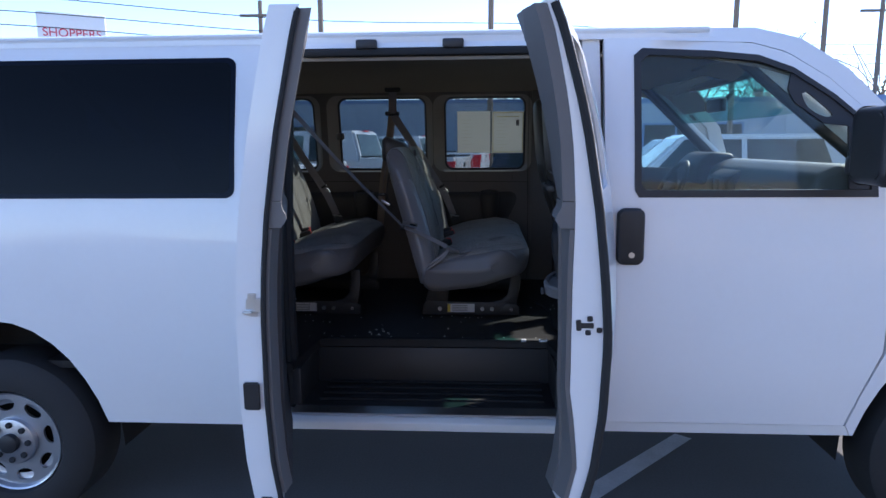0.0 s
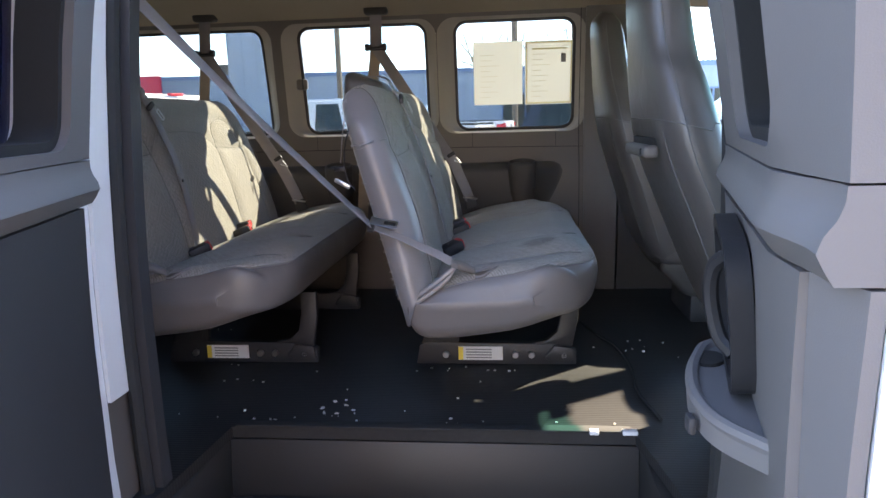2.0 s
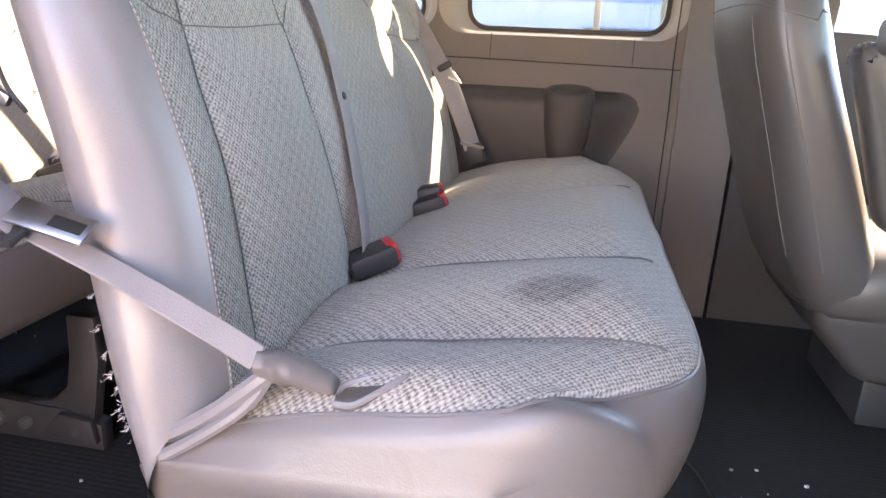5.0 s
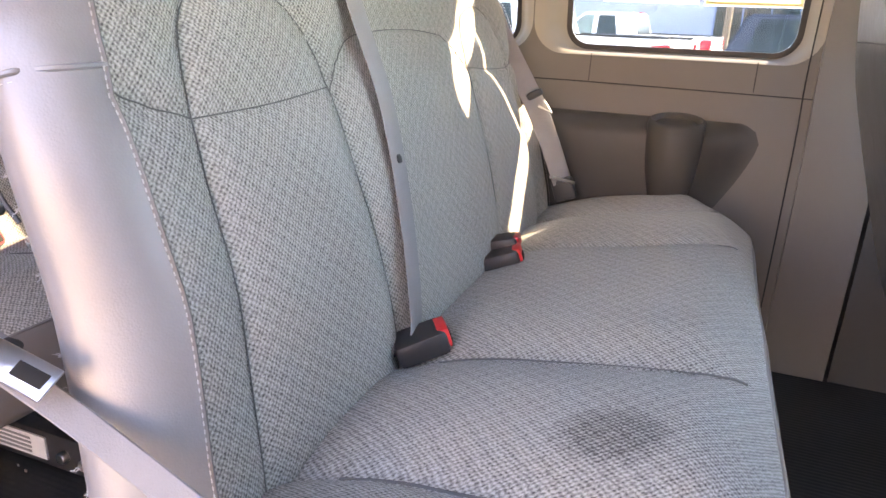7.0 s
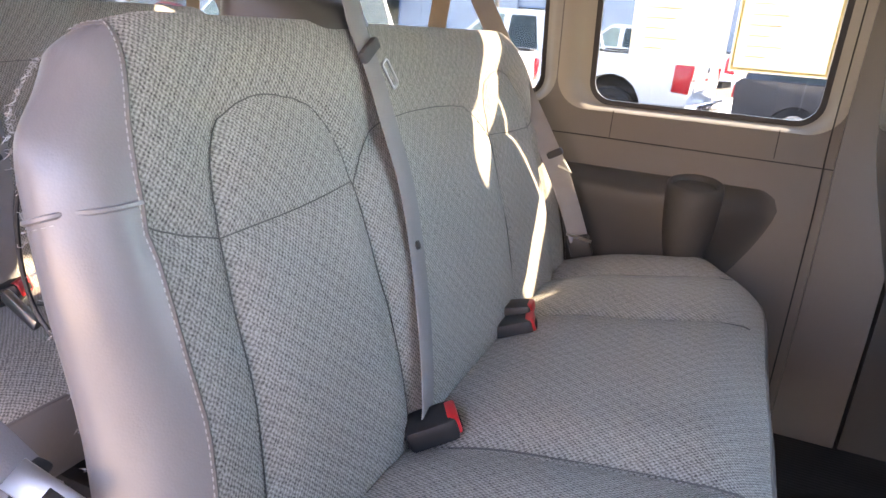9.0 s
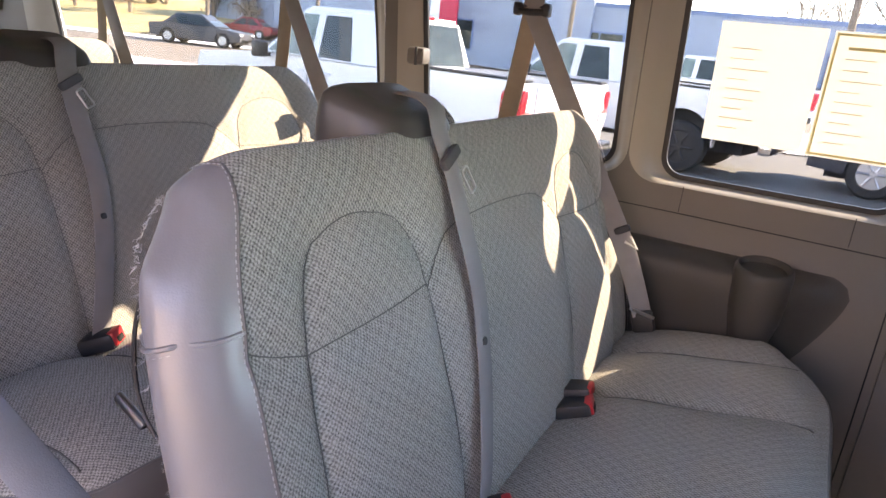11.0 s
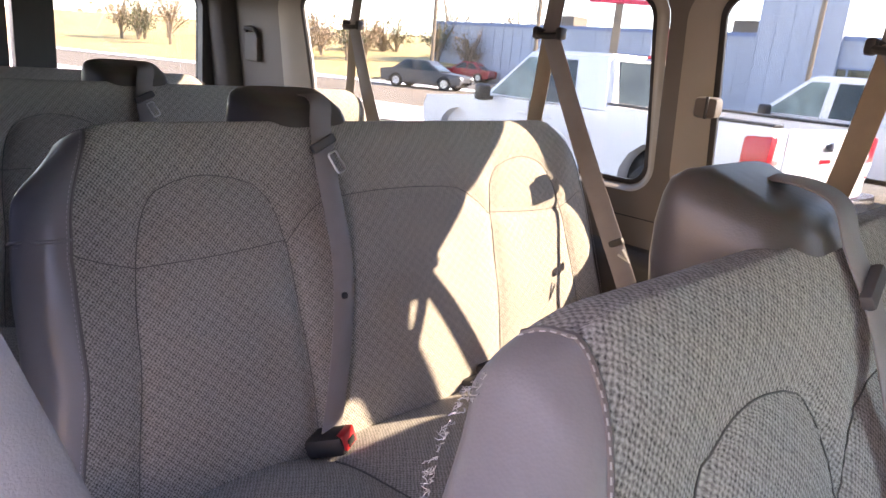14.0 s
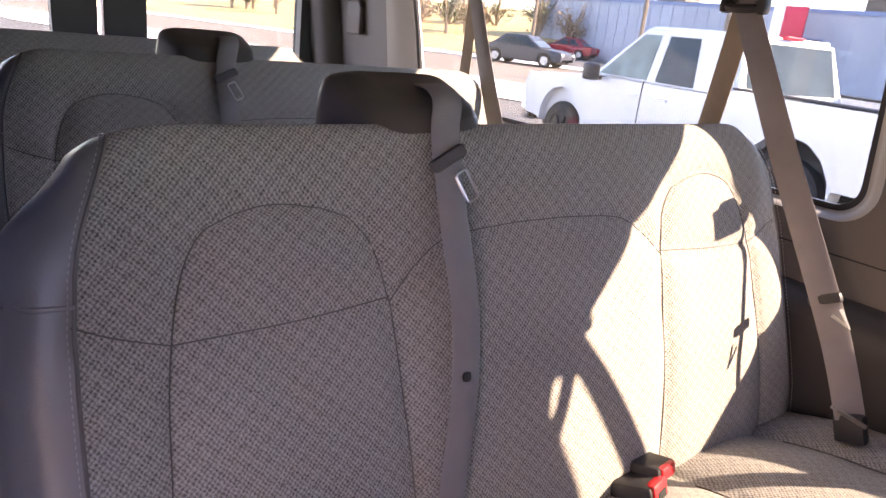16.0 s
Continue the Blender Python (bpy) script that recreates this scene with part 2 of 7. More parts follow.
def part(name, bm, material, parent=None, label="", angle=38, shadow=True):
    """Links a bmesh, built in world places, as one mesh under a thing or a part."""
    finish(bm, angle)
    me = bpy.data.meshes.new(name)
    if parent:
        bm.transform(Matrix.Translation(-origin_of(parent)))
    bm.to_mesh(me)
    bm.free()
    me.materials.append(material)
    ob = new(name, me)
    ob.visible_shadow = shadow
    if parent:
        ob.parent = parent
    if label:
        tagged(ob, label)
    return ob


def single(name, bm, material, label, category, group="", kind="", angle=38):
    return tagged(part(name, bm, material, None, "", angle), label, category, group, kind)


def box(x0, x1, y0, y1, z0, z1, bevel=0.0, seg=2, bm=None, m=None):
    b = bmesh.new()
    bmesh.ops.create_cube(b, size=1)
    bmesh.ops.transform(b, verts=b.verts, matrix=Matrix.Translation(((x0 + x1) / 2, (y0 + y1) / 2, (z0 + z1) / 2)) @ Matrix.Diagonal((x1 - x0, y1 - y0, z1 - z0, 1)))
    if bevel:
        bmesh.ops.bevel(b, geom=b.edges[:], offset=bevel, segments=seg, affect='EDGES', profile=0.5)
    if m:
        b.transform(m)
    return join(bm, b)


def join(bm, b):
    if bm is None:
        return b
    me = bpy.data.meshes.new("tmp")
    b.to_mesh(me)
    bm.from_mesh(me)
    b.free()
    bpy.data.meshes.remove(me)
    return bm


def prism(pts, axis, a0, a1, bevel=0.0, seg=2, bm=None, m=None):
    """A polygon in the two other axes (x before y before z), drawn out along axis."""
    b = bmesh.new()
    def at(p, a):
        return {'x': (a, p[0], p[1]), 'y': (p[0], a, p[1]), 'z': (p[0], p[1], a)}[axis]
    lo = [b.verts.new(at(p, a0)) for p in pts]
    hi = [b.verts.new(at(p, a1)) for p in pts]
    b.faces.new(lo)
    b.faces.new(hi[::-1])
    for i in range(len(pts)):
        j = (i + 1) % len(pts)
        b.faces.new((lo[i], hi[i], hi[j], lo[j]))
    bmesh.ops.recalc_face_normals(b, faces=b.faces)
    if bevel:
        bmesh.ops.bevel(b, geom=b.edges[:], offset=bevel, segments=seg, affect='EDGES', profile=0.5)
    if m:
        b.transform(m)
    return join(bm, b)


def spline(pts, n=8):
    """Catmull-Rom through the points."""
    p = [Vector(q) for q in pts]
    p = [2 * p[0] - p[1]] + p + [2 * p[-1] - p[-2]]
    out = []
    for i in range(1, len(p) - 2):
        for k in range(n):
            u = k / n
            a, b_, c, d = p[i - 1], p[i], p[i + 1], p[i + 2]
            out.append(0.5 * (2 * b_ + (c - a) * u + (2 * a - 5 * b_ + 4 * c - d) * u * u + (3 * b_ - a - 3 * c + d) * u ** 3))
    return out + [p[-2]]


def tube(pts, r, sides=8, bm=None, closed=False):
    b = bmesh.new()
    pts = [Vector(p) for p in pts]
    rings = []
    n = len(pts)
    side = None
    for i, p in enumerate(pts):
        d = (pts[(i + 1) % n] - pts[i - 1]) if closed else (pts[min(i + 1, n - 1)] - pts[max(i - 1, 0)])
        d.normalize()
        if side is None:
            side = d.orthogonal().normalized()
        side = (side - d * side.dot(d)).normalized()
        up = d.cross(side)
        rings.append([b.verts.new(p + r * (math.cos(a) * side + math.sin(a) * up)) for a in (2 * math.pi * k / sides for k in range(sides))])
    for i in range(n if closed else n - 1):
        q, s = rings[i], rings[(i + 1) % n]
        for k in range(sides):
            b.faces.new((q[k], q[(k + 1) % sides], s[(k + 1) % sides], s[k]))
    if not closed:
        b.faces.new(rings[0][::-1])
        b.faces.new(rings[-1])
    return join(bm, b)


def strap(pts, width, across, thick=0.0016, bm=None):
    """Webbing along the points; across: one direction, or one a point, in which its width lies."""
    b = bmesh.new()
    pts = [Vector(p) for p in pts]
    n = len(pts)
    if not isinstance(across, list):
        across = [across] * n
    rows = []
    for i, p in enumerate(pts):
        d = (pts[min(i + 1, n - 1)] - pts[max(i - 1, 0)]).normalized()
        k = i / (n - 1) * (len(across) - 1)
        a0, a1 = Vector(across[int(k)]), Vector(across[min(int(k) + 1, len(across) - 1)])
        a = a0.lerp(a1, k - int(k))
        a = (a - d * a.dot(d)).normalized()
        u = d.cross(a)
        rows.append([b.verts.new(p + a * w * width / 2 + u * h * thick) for w, h in ((-1, 0.3), (-0.9, 1), (0.9, 1), (1, 0.3), (1, -0.3), (0.9, -1), (-0.9, -1), (-1, -0.3))])
    for q, s in zip(rows, rows[1:]):
        for k in range(8):
            b.faces.new((q[k], q[(k + 1) % 8], s[(k + 1) % 8], s[k]))
    b.faces.new(rows[0][::-1])
    b.faces.new(rows[-1])
    return join(bm, b)


def rrect(x0, x1, z0, z1, r, n=6):
    """A rounded rectangle as a loop of points."""
    out = []
    for cx, cz, a0 in ((x1 - r, z1 - r, 0), (x0 + r, z1 - r, 90), (x0 + r, z0 + r, 180), (x1 - r, z0 + r, 270)):
        for k in range(n + 1):
            a = radians(a0 + 90 * k / n)
            out.append((cx + r * math.cos(a), cz + r * math.sin(a)))
    return out


def inside(p, loop):
    hit = False
    for (x0, y0), (x1, y1) in zip(loop, loop[1:] + loop[:1]):
        if (y0 > p[1]) != (y1 > p[1]) and p[0] < (x1 - x0) * (p[1] - y0) / (y1 - y0) + x0:
            hit = not hit
    return hit


def slab(outline, holes, front, back, step=0.12, place=None, bm=None):
    """A plate with openings: outline and holes in two axes (a, z), its two faces at depth front(a, z) and back(a, z).
    place turns (a, depth, z) into a point of the world; as it stands a is x and the depth y."""
    from mathutils.geometry import delaunay_2d_cdt
    place = place or (lambda a, d, z: (a, d, z))
    vs, es = [], []
    def dense(loop):
        out = []
        for p, q in zip(loop, loop[1:] + loop[:1]):
            k = max(1, int(math.hypot(q[0] - p[0], q[1] - p[1]) / step + 0.5))
            out += [(p[0] + (q[0] - p[0]) * i / k, p[1] + (q[1] - p[1]) * i / k) for i in range(k)]
        return out
    loops = [dense(list(outline))] + [dense(list(h)) for h in holes]
    for lp in loops:
        b0 = len(vs)
        vs += [Vector(p) for p in lp]
        es += [(b0 + i, b0 + (i + 1) % len(lp)) for i in range(len(lp))]
    xs, zs = [p[0] for p in loops[0]], [p[1] for p in loops[0]]
    nx, nz = max(1, int((max(xs) - min(xs)) / step)), max(1, int((max(zs) - min(zs)) / step))
    for i in range(1, nx):
        for j in range(1, nz):
            p = (min(xs) + (max(xs) - min(xs)) * (i + 0.13 * (j % 2)) / nx, min(zs) + (max(zs) - min(zs)) * j / nz)
            if inside(p, loops[0]) and not any(inside(p, h) for h in loops[1:]):
                if all((p[0] - q[0]) ** 2 + (p[1] - q[1]) ** 2 > (step * 0.3) ** 2 for lp in loops for q in lp):
                    vs.append(Vector(p))
    ov, oe, of = delaunay_2d_cdt(vs, es, [], 0, 1e-5)[:3]
    b = bmesh.new()
    va = [b.verts.new(place(v[0], front(v[0], v[1]), v[1])) for v in ov]
    vb = [b.verts.new(place(v[0], back(v[0], v[1]), v[1])) for v in ov]
    count = {}
    for f in of:
        c = (sum(ov[i][0] for i in f) / 3, sum(ov[i][1] for i in f) / 3)
        if not inside(c, loops[0]) or any(inside(c, h) for h in loops[1:]):
            continue
        b.faces.new([va[i] for i in f])
        b.faces.new([vb[i] for i in reversed(f)])
        for i, j in zip(f, list(f[1:]) + [f[0]]):
            count[(i, j)] = 1
    for (i, j) in list(count):
        if (j, i) not in count:
            b.faces.new((va[i], vb[i], vb[j], va[j]))
    for v in [v for v in b.verts if not v.link_faces]:
        b.verts.remove(v)
    return join(bm, b)


def sq(n, p, w, h):
    """A rounded section: a superellipse of half-widths w and h."""
    out = []
    for k in range(n):
        a = 2 * math.pi * k / n
        c, s_ = math.cos(a), math.sin(a)
        out.append((w * math.copysign(abs(c) ** (2 / p), c), h * math.copysign(abs(s_) ** (2 / p), s_)))
    return out


def loft(rings, bm=None, cap=True):
    b = bmesh.new()
    rows = [[b.verts.new(p) for p in r] for r in rings]
    n = len(rows[0])
    for q, s in zip(rows, rows[1:]):
        for k in range(n):
            b.faces.new((q[k], q[(k + 1) % n], s[(k + 1) % n], s[k]))
    if cap:
        b.faces.new(rows[0][::-1])
        b.faces.new(rows[-1])
    return join(bm, b)


def curve(table):
    zs, ys = [t[0] for t in table], [t[1] for t in table]
    def f(z):
        return float(np.interp(z, zs, ys))
    return f


# ---------------- the van's shell
YC = 0.93                                   # the van's middle line
skin = curve([(0.40, -0.02), (0.46, -0.05), (0.62, -0.075), (0.8, -0.085), (1.05, -0.085), (1.2, -0.078), (1.38, -0.06),
              (1.6, -0.025), (1.9, 0.04), (1.97, 0.062), (2.02, 0.10)])
REAR, NOSE = -2.66, 2.95
FLOOR = 0.69
REAR_AXLE, FRONT_AXLE, HUB = -1.24, 2.56, 0.36


def right(z, d=0.0):
    return skin(z) + d


def left(z, d=0.0):
    return 2 * YC - skin(z) - d


def arch(xc, r, z0, flat=0.05):
    """The points of a wheel arch, from the rear foot to the front foot."""
    a0 = math.asin((z0 - HUB) / r)
    return [(xc - r * math.cos(a) * (1.0), HUB + r * math.sin(a) * 1.27 - 0.27 * (z0 - HUB)) for a in np.linspace(a0, math.pi - a0, 15)]


van = thing("passenger_van", 0.5, YC, 0.0, "white passenger van with open side doors and tinted rear windows", "van")

arch_r = arch(REAR_AXLE, 0.435, 0.455)
arch_f = arch(FRONT_AXLE, 0.44, 0.455)
WINR = rrect(-2.1, -0.235, 1.372, 1.905, 0.035)
# the right rear quarter, with its wheel arch and long dark window
quarter = [(REAR, 0.455)] + arch_r + [(-0.10, 0.455), (-0.10, 1.985), (REAR, 1.985)]
part("rear_quarter_panel", slab(quarter, [rrect(-2.08, -0.255, 1.39, 1.888, 0.03)], lambda a, z: right(z), lambda a, z: right(z, 0.06)), WHITE, van)
part("rear_side_window", slab(WINR, [], lambda a, z: right(z, -0.003), lambda a, z: right(z, 0.003)), GLASS_DARK, van, "dark privacy glass")
# header, sill and centre post of the door opening
part("door_header", slab([(-0.10, 1.935), (1.06, 1.935), (1.06, 1.985), (-0.10, 1.985)], [], lambda a, z: right(z, 0.0), lambda a, z: right(z, 0.07), 0.3), WHITE, van)
part("header_seal", box(-0.09, 1.05, 0.045, 0.10, 1.905, 1.934, 0.008), RUBBER, van)
for x in (0.27, 0.60):
    part("latch_striker", box(x - 0.04, x + 0.04, 0.035, 0.06, 1.93, 1.965, 0.006), BLACKTRIM, van)
part("rocker_sill", prism([(-0.05, 0.44), (-0.055, 0.475), (-0.03, 0.49), (0.07, 0.49), (0.07, 0.44)], 'x', -0.10, 1.06, 0.004), WHITE_DULL, van)
part("sill_plate", prism([(-0.022, 0.491), (-0.022, 0.5), (0.05, 0.503), (0.05, 0.491)], 'x', -0.06, 1.03), STEEL, van, "scuffed metal sill plate")
part("centre_post", slab([(1.085, 0.455), (1.15, 0.455), (1.15, 1.985), (1.085, 1.985)], [], lambda a, z: right(z, 0.012), lambda a, z: right(z, 0.07), 0.2), WHITE_DULL, van)
# the passenger's front door
door_out = [(1.163, 0.50), (2.085, 0.50), (2.12, 0.62), (2.19, 0.80), (2.20, 1.40), (2.12, 1.66), (1.97, 1.80), (1.82, 1.895), (1.70, 1.93), (1.163, 1.955)]
door_win = [(1.30, 1.385), (2.12, 1.385), (2.11, 1.62), (1.98, 1.735), (1.84, 1.83), (1.72, 1.875), (1.56, 1.892), (1.315, 1.905), (1.285, 1.88), (1.285, 1.41)]
front_door = part("front_door", slab(door_out, [door_win], lambda a, z: right(z, -0.004), lambda a, z: right(z, 0.035)), WHITE, van, "white front door, closed")
part("window_seal", slab([((x - 1.7) * 1.035 + 1.7, (z - 1.65) * 1.05 + 1.65) for x, z in door_win], [[((x - 1.7) * 0.975 + 1.7, (z - 1.65) * 0.95 + 1.65) for x, z in door_win]],
     lambda a, z: right(z, -0.008), lambda a, z: right(z, 0.02)), BLACKTRIM, front_door)
part("window_glass", slab(door_win, [], lambda a, z: right(z, 0.004), lambda a, z: right(z, 0.009)), GLASS_SCREEN, front_door)
part("door_handle", prism(rrect(1.205, 1.305, 1.125, 1.335, 0.03), 'y', -0.107, -0.07, 0.012, 3), BLACKTRIM, front_door, "black pull handle")
part("key_lock", prism([(1.258 + 0.011 * math.cos(a), 1.163 + 0.011 * math.sin(a)) for a in np.linspace(0, 6.28, 13)[:-1]], 'y', -0.1095, -0.09), STEEL, front_door)
part("rocker_strip", slab([(1.06, 0.455), (2.115, 0.455), (2.095, 0.497), (1.06, 0.497)], [], lambda a, z: right(z, 0.0), lambda a, z: right(z, 0.08), 0.3), WHITE_DULL, van)
# fender and bonnet
fend = [(2.097, 0.50), (2.118, 0.455)] + arch_f + [(NOSE, 0.5), (NOSE + 0.12, 1.0), (2.85, 1.2), (2.22, 1.34), (2.205, 0.80), (2.13, 0.62)]
for nm, f, g in (("front_fender", lambda a, z: right(z), lambda a, z: right(z, 0.05)), ("front_fender", lambda a, z: left(z), lambda a, z: left(z, 0.05))):
    part(nm, slab(fend, [], f, g), WHITE, van)
part("bonnet", prism([(2.2, 1.335), (2.86, 1.19), (3.06, 1.02), (3.06, 0.5), (2.9, 0.5), (2.9, 0.98), (2.2, 1.2)], 'y', 0.0, 1.86, 0.03), WHITE, van)
# the left side of the body
WIN_A, WIN_B, WIN_C = (0.462, 0.982), (-0.225, 0.348), (-1.925, -0.378)
lq = [(REAR, 0.455)] + arch_r + [(2.115, 0.455), (2.2, 0.8), (2.2, 1.40), (2.12, 1.66), (1.97, 1.80), (1.82, 1.90), (1.70, 1.985), (REAR, 1.985)]
lholes = [rrect(a - 0.03, b + 0.03, 1.375, 1.895, 0.06) for a, b in (WIN_A, WIN_B, WIN_C)] + [door_win]
part("left_body_side", slab(lq, lholes, lambda a, z: left(z), lambda a, z: left(z, 0.025)), WHITE, van)
for a, b in (WIN_A, WIN_B, WIN_C):
    part("side_window", slab(rrect(a - 0.035, b + 0.035, 1.37, 1.90, 0.06), [], lambda x, z: left(z, 0.028), lambda x, z: left(z, 0.033)), GLASS, van)
part("driver_window", slab(door_win, [], lambda x, z: left(z, 0.01), lambda x, z: left(z, 0.015)), GLASS_SCREEN, van)

# roof: an arched skin above, the cloth headliner below
def roof_line(y, top, drop, p=4):
    u = abs(y - YC) / (0.93 - 0.062)
    return top - drop * u ** p


def roof_sheet(x0, x1, zt, drop, half, thick, front_drop=0.0, xs=24):
    b = bmesh.new()
    ny = 20
    ps = [YC + half * math.sin(radians(-90 + 180 * j / ny)) for j in range(ny + 1)]
    g = []
    for k in (0, 1):
        rows = []
        for i in range(xs + 1):
            x = x0 + (x1 - x0) * i / xs
            fall = front_drop * max(0, (x - 1.35) / (x1 - 1.35)) ** 2 if front_drop else 0
            rows.append([b.verts.new((x, y, roof_line(y, zt, drop) - fall - k * thick)) for y in ps])
        g.append(rows)
    for rows in g:
        for q, s in zip(rows, rows[1:]):
            for j in range(ny):
                b.faces.new((q[j], q[j + 1], s[j + 1], s[j]))
    for i in range(xs):
        for j in (0, ny):
            b.faces.new((g[0][i][j], g[0][i + 1][j], g[1][i + 1][j], g[1][i][j]))
    for i in (0, xs):
        for j in range(ny):
            b.faces.new((g[0][i][j], g[0][i][j + 1], g[1][i][j + 1], g[1][i][j]))
    return b


part("roof", roof_sheet(REAR, 1.95, 2.06, 0.085, 0.87, 0.02, 0.13), WHITE, van)
for f in (right, left):
    part("drip_rail", tube([(x, f(1.985), 1.985) for x in np.linspace(REAR, 1.55, 30)], 0.012), WHITE_DULL, van)
    post = [(1.06, 1.958), (1.70, 1.934), (1.82, 1.899), (1.97, 1.804), (2.12, 1.664), (2.20, 1.41), (2.29, 1.41), (2.20, 1.665), (2.04, 1.835), (1.88, 1.945), (1.72, 1.99), (1.06, 2.0)]
    part("outer_roof_post", slab(post, [], lambda a, z: f(z), lambda a, z: f(z, 0.05), 0.1), WHITE, van)
part("headliner", roof_sheet(REAR + 0.05, 1.93, 1.985, 0.085, 0.865, 0.012, 0.10), HEADLINER, van, "tan cloth headliner")

# windshield with its green shade band, and the posts
def screen(z0, z1, material, name, label=""):
    b = bmesh.new()
    rows = []
    for i in range(9):
        z = z0 + (z1 - z0) * i / 8
        row = []
        for j in range(17):
            u = -1 + j / 8
            w = 0.90 - 0.14 * (z - 1.33) / 0.57
            x = 2.42 - 0.62 * (z - 1.33) / 0.57 - 0.10 * u * u
            row.append(b.verts.new((x, YC + u * w, z)))
        rows.append(row)
    for q, s in zip(rows, rows[1:]):
        for j in range(16):
            b.faces.new((q[j], q[j + 1], s[j + 1], s[j]))
    return part(name, b, material, van, label, shadow=True)


screen(1.40, 1.685, GLASS_SCREEN, "windshield")
screen(1.685, 1.90, GLASS_BAND, "windshield_shade_band", "green tinted band")
# Added header; its lower edge cuts the top of the floor's sun patch.
part("windshield_header", box(1.83, 1.90, 0.22, 1.64, 1.845, 1.93, 0.015, 3), PLASTIC, van, "added trim above the windshield that cuts the sun patch")
for s in (-1, 1):
    part("a_pillar", tube([(2.36 - 0.62 * (z - 1.33) / 0.57, YC + s * (0.925 - 0.14 * (z - 1.33) / 0.57), z) for z in np.linspace(1.28, 1.93, 8)], 0.030, 10), WHITE, van)
    part("a_pillar_trim", tube([(2.32 - 0.62 * (z - 1.33) / 0.57, YC + s * (0.905 - 0.14 * (z - 1.33) / 0.57), z) for z in np.linspace(1.28, 1.92, 8)], 0.030, 10), PLASTIC_DARK, van)

# tail: two rear doors with a window each
tailx = lambda a, z: REAR + 0.03 + 0.05 * max(0, z - 1.2)
tail_place = lambda a, d, z: (d, a, z)
for y0, y1 in ((0.04, 0.92), (0.94, 1.82)):
    hole = rrect(y0 + 0.14, y1 - 0.14 if y1 < 1 else y1 - 0.15, 1.37, 1.86, 0.05)
    rd = part("rear_door", slab([(y0, 0.5), (y1, 0.5), (y1, 1.97), (y0, 1.97)], [hole], tailx, lambda a, z: tailx(a, z) + 0.07, 0.2, tail_place), PLASTIC_DARK, van, "closed rear door, dark trim inside")
    part("window_glass", slab(hole, [], lambda a, z: tailx(a, z) + 0.02, lambda a, z: tailx(a, z) + 0.025, 0.3, tail_place), GLASS, rd, shadow=False)

# wheels
def wheel(x, y, s):
    w = part("wheel", prism([(x + 0.30 * math.cos(a), HUB + 0.30 * math.sin(a)) for a in np.linspace(0, 6.2832, 33)[:-1]], 'y', y + s * 0.10, y + s * 0.16), DARKGAP, van)
    b = bmesh.new()
    prof = [(0.21, 0.02), (0.225, -0.012), (0.26, -0.02), (0.33, -0.006), (0.352, 0.012), (0.358, 0.04), (0.358, 0.20), (0.34, 0.23), (0.21, 0.235)]
    n = 48
    rings = [[b.verts.new((x + r * math.cos(2 * math.pi * k / n), y + s * d, HUB + r * math.sin(2 * math.pi * k / n))) for r, d in prof] for k in range(n)]
    for k in range(n):
        q, t = rings[k], rings[(k + 1) % n]
        for i in range(len(prof) - 1):
            b.faces.new((q[i], q[i + 1], t[i + 1], t[i]))
    part("tyre", b, TYRE, w)
    b = bmesh.new()
    prof = [(0.212, 0.0), (0.205, 0.004), (0.195, 0.03), (0.17, 0.038), (0.155, 0.04)]
    rings = [[b.verts.new((x + r * math.cos(2 * math.pi * k / n), y + s * d, HUB + r * math.sin(2 * math.pi * k / n))) for r, d in prof] for k in range(n)]
    for k in range(n):
        q, t = rings[k], rings[(k + 1) % n]
        for i in range(len(prof) - 1):
            b.faces.new((q[i], q[i + 1], t[i + 1], t[i]))
    holes = []
    for k in range(8):
        a = radians(45 * k + 10)
        holes.append([(0.155 * math.cos(a + 0.001) + 0.026 * math.cos(c) * math.cos(a) - 0.04 * math.sin(c) * math.sin(a), 0.155 * math.sin(a) + 0.026 * math.cos(c) * math.sin(a) + 0.04 * math.sin(c) * math.cos(a)) for c in np.linspace(0, 6.2832, 13)[:-1]])
    disc = [(0.206 * math.cos(a), 0.206 * math.sin(a)) for a in np.linspace(0, 6.2832, 41)[:-1]]
    slab(disc, holes, lambda a, z: y + s * 0.022, lambda a, z: y + s * 0.034, 0.06, lambda a, d, z: (x + a, d, HUB + z), b)
    prism([(x + 0.10 * math.cos(a), HUB + 0.10 * math.sin(a)) for a in np.linspace(0, 6.2832, 33)[:-1]], 'y', y - s * 0.004, y + s * 0.03, 0.008, 2, b)
    part("rim", b, ALLOY, w, "silver eight-hole steel rim")
    b = prism([(x + 0.04 * math.cos(a), HUB + 0.04 * math.sin(a)) for a in np.linspace(0, 6.2832, 25)[:-1]], 'y', y - s * 0.03, y, 0.006, 2)
    part("hub_cap", b, BLACKTRIM, w)
    for k in range(8):
        a = radians(45 * k)
        part("lug_nut", prism([(x + 0.075 * math.cos(a) + 0.014 * math.cos(c), HUB + 0.075 * math.sin(a) + 0.014 * math.sin(c)) for c in np.linspace(0, 6.2832, 7)[:-1]], 'y', y - s * 0.016, y, 0.003, 1), BLACKTRIM, w)


for x in (REAR_AXLE, FRONT_AXLE):
    wheel(x, -0.05, 1)
    wheel(x, 1.91, -1)
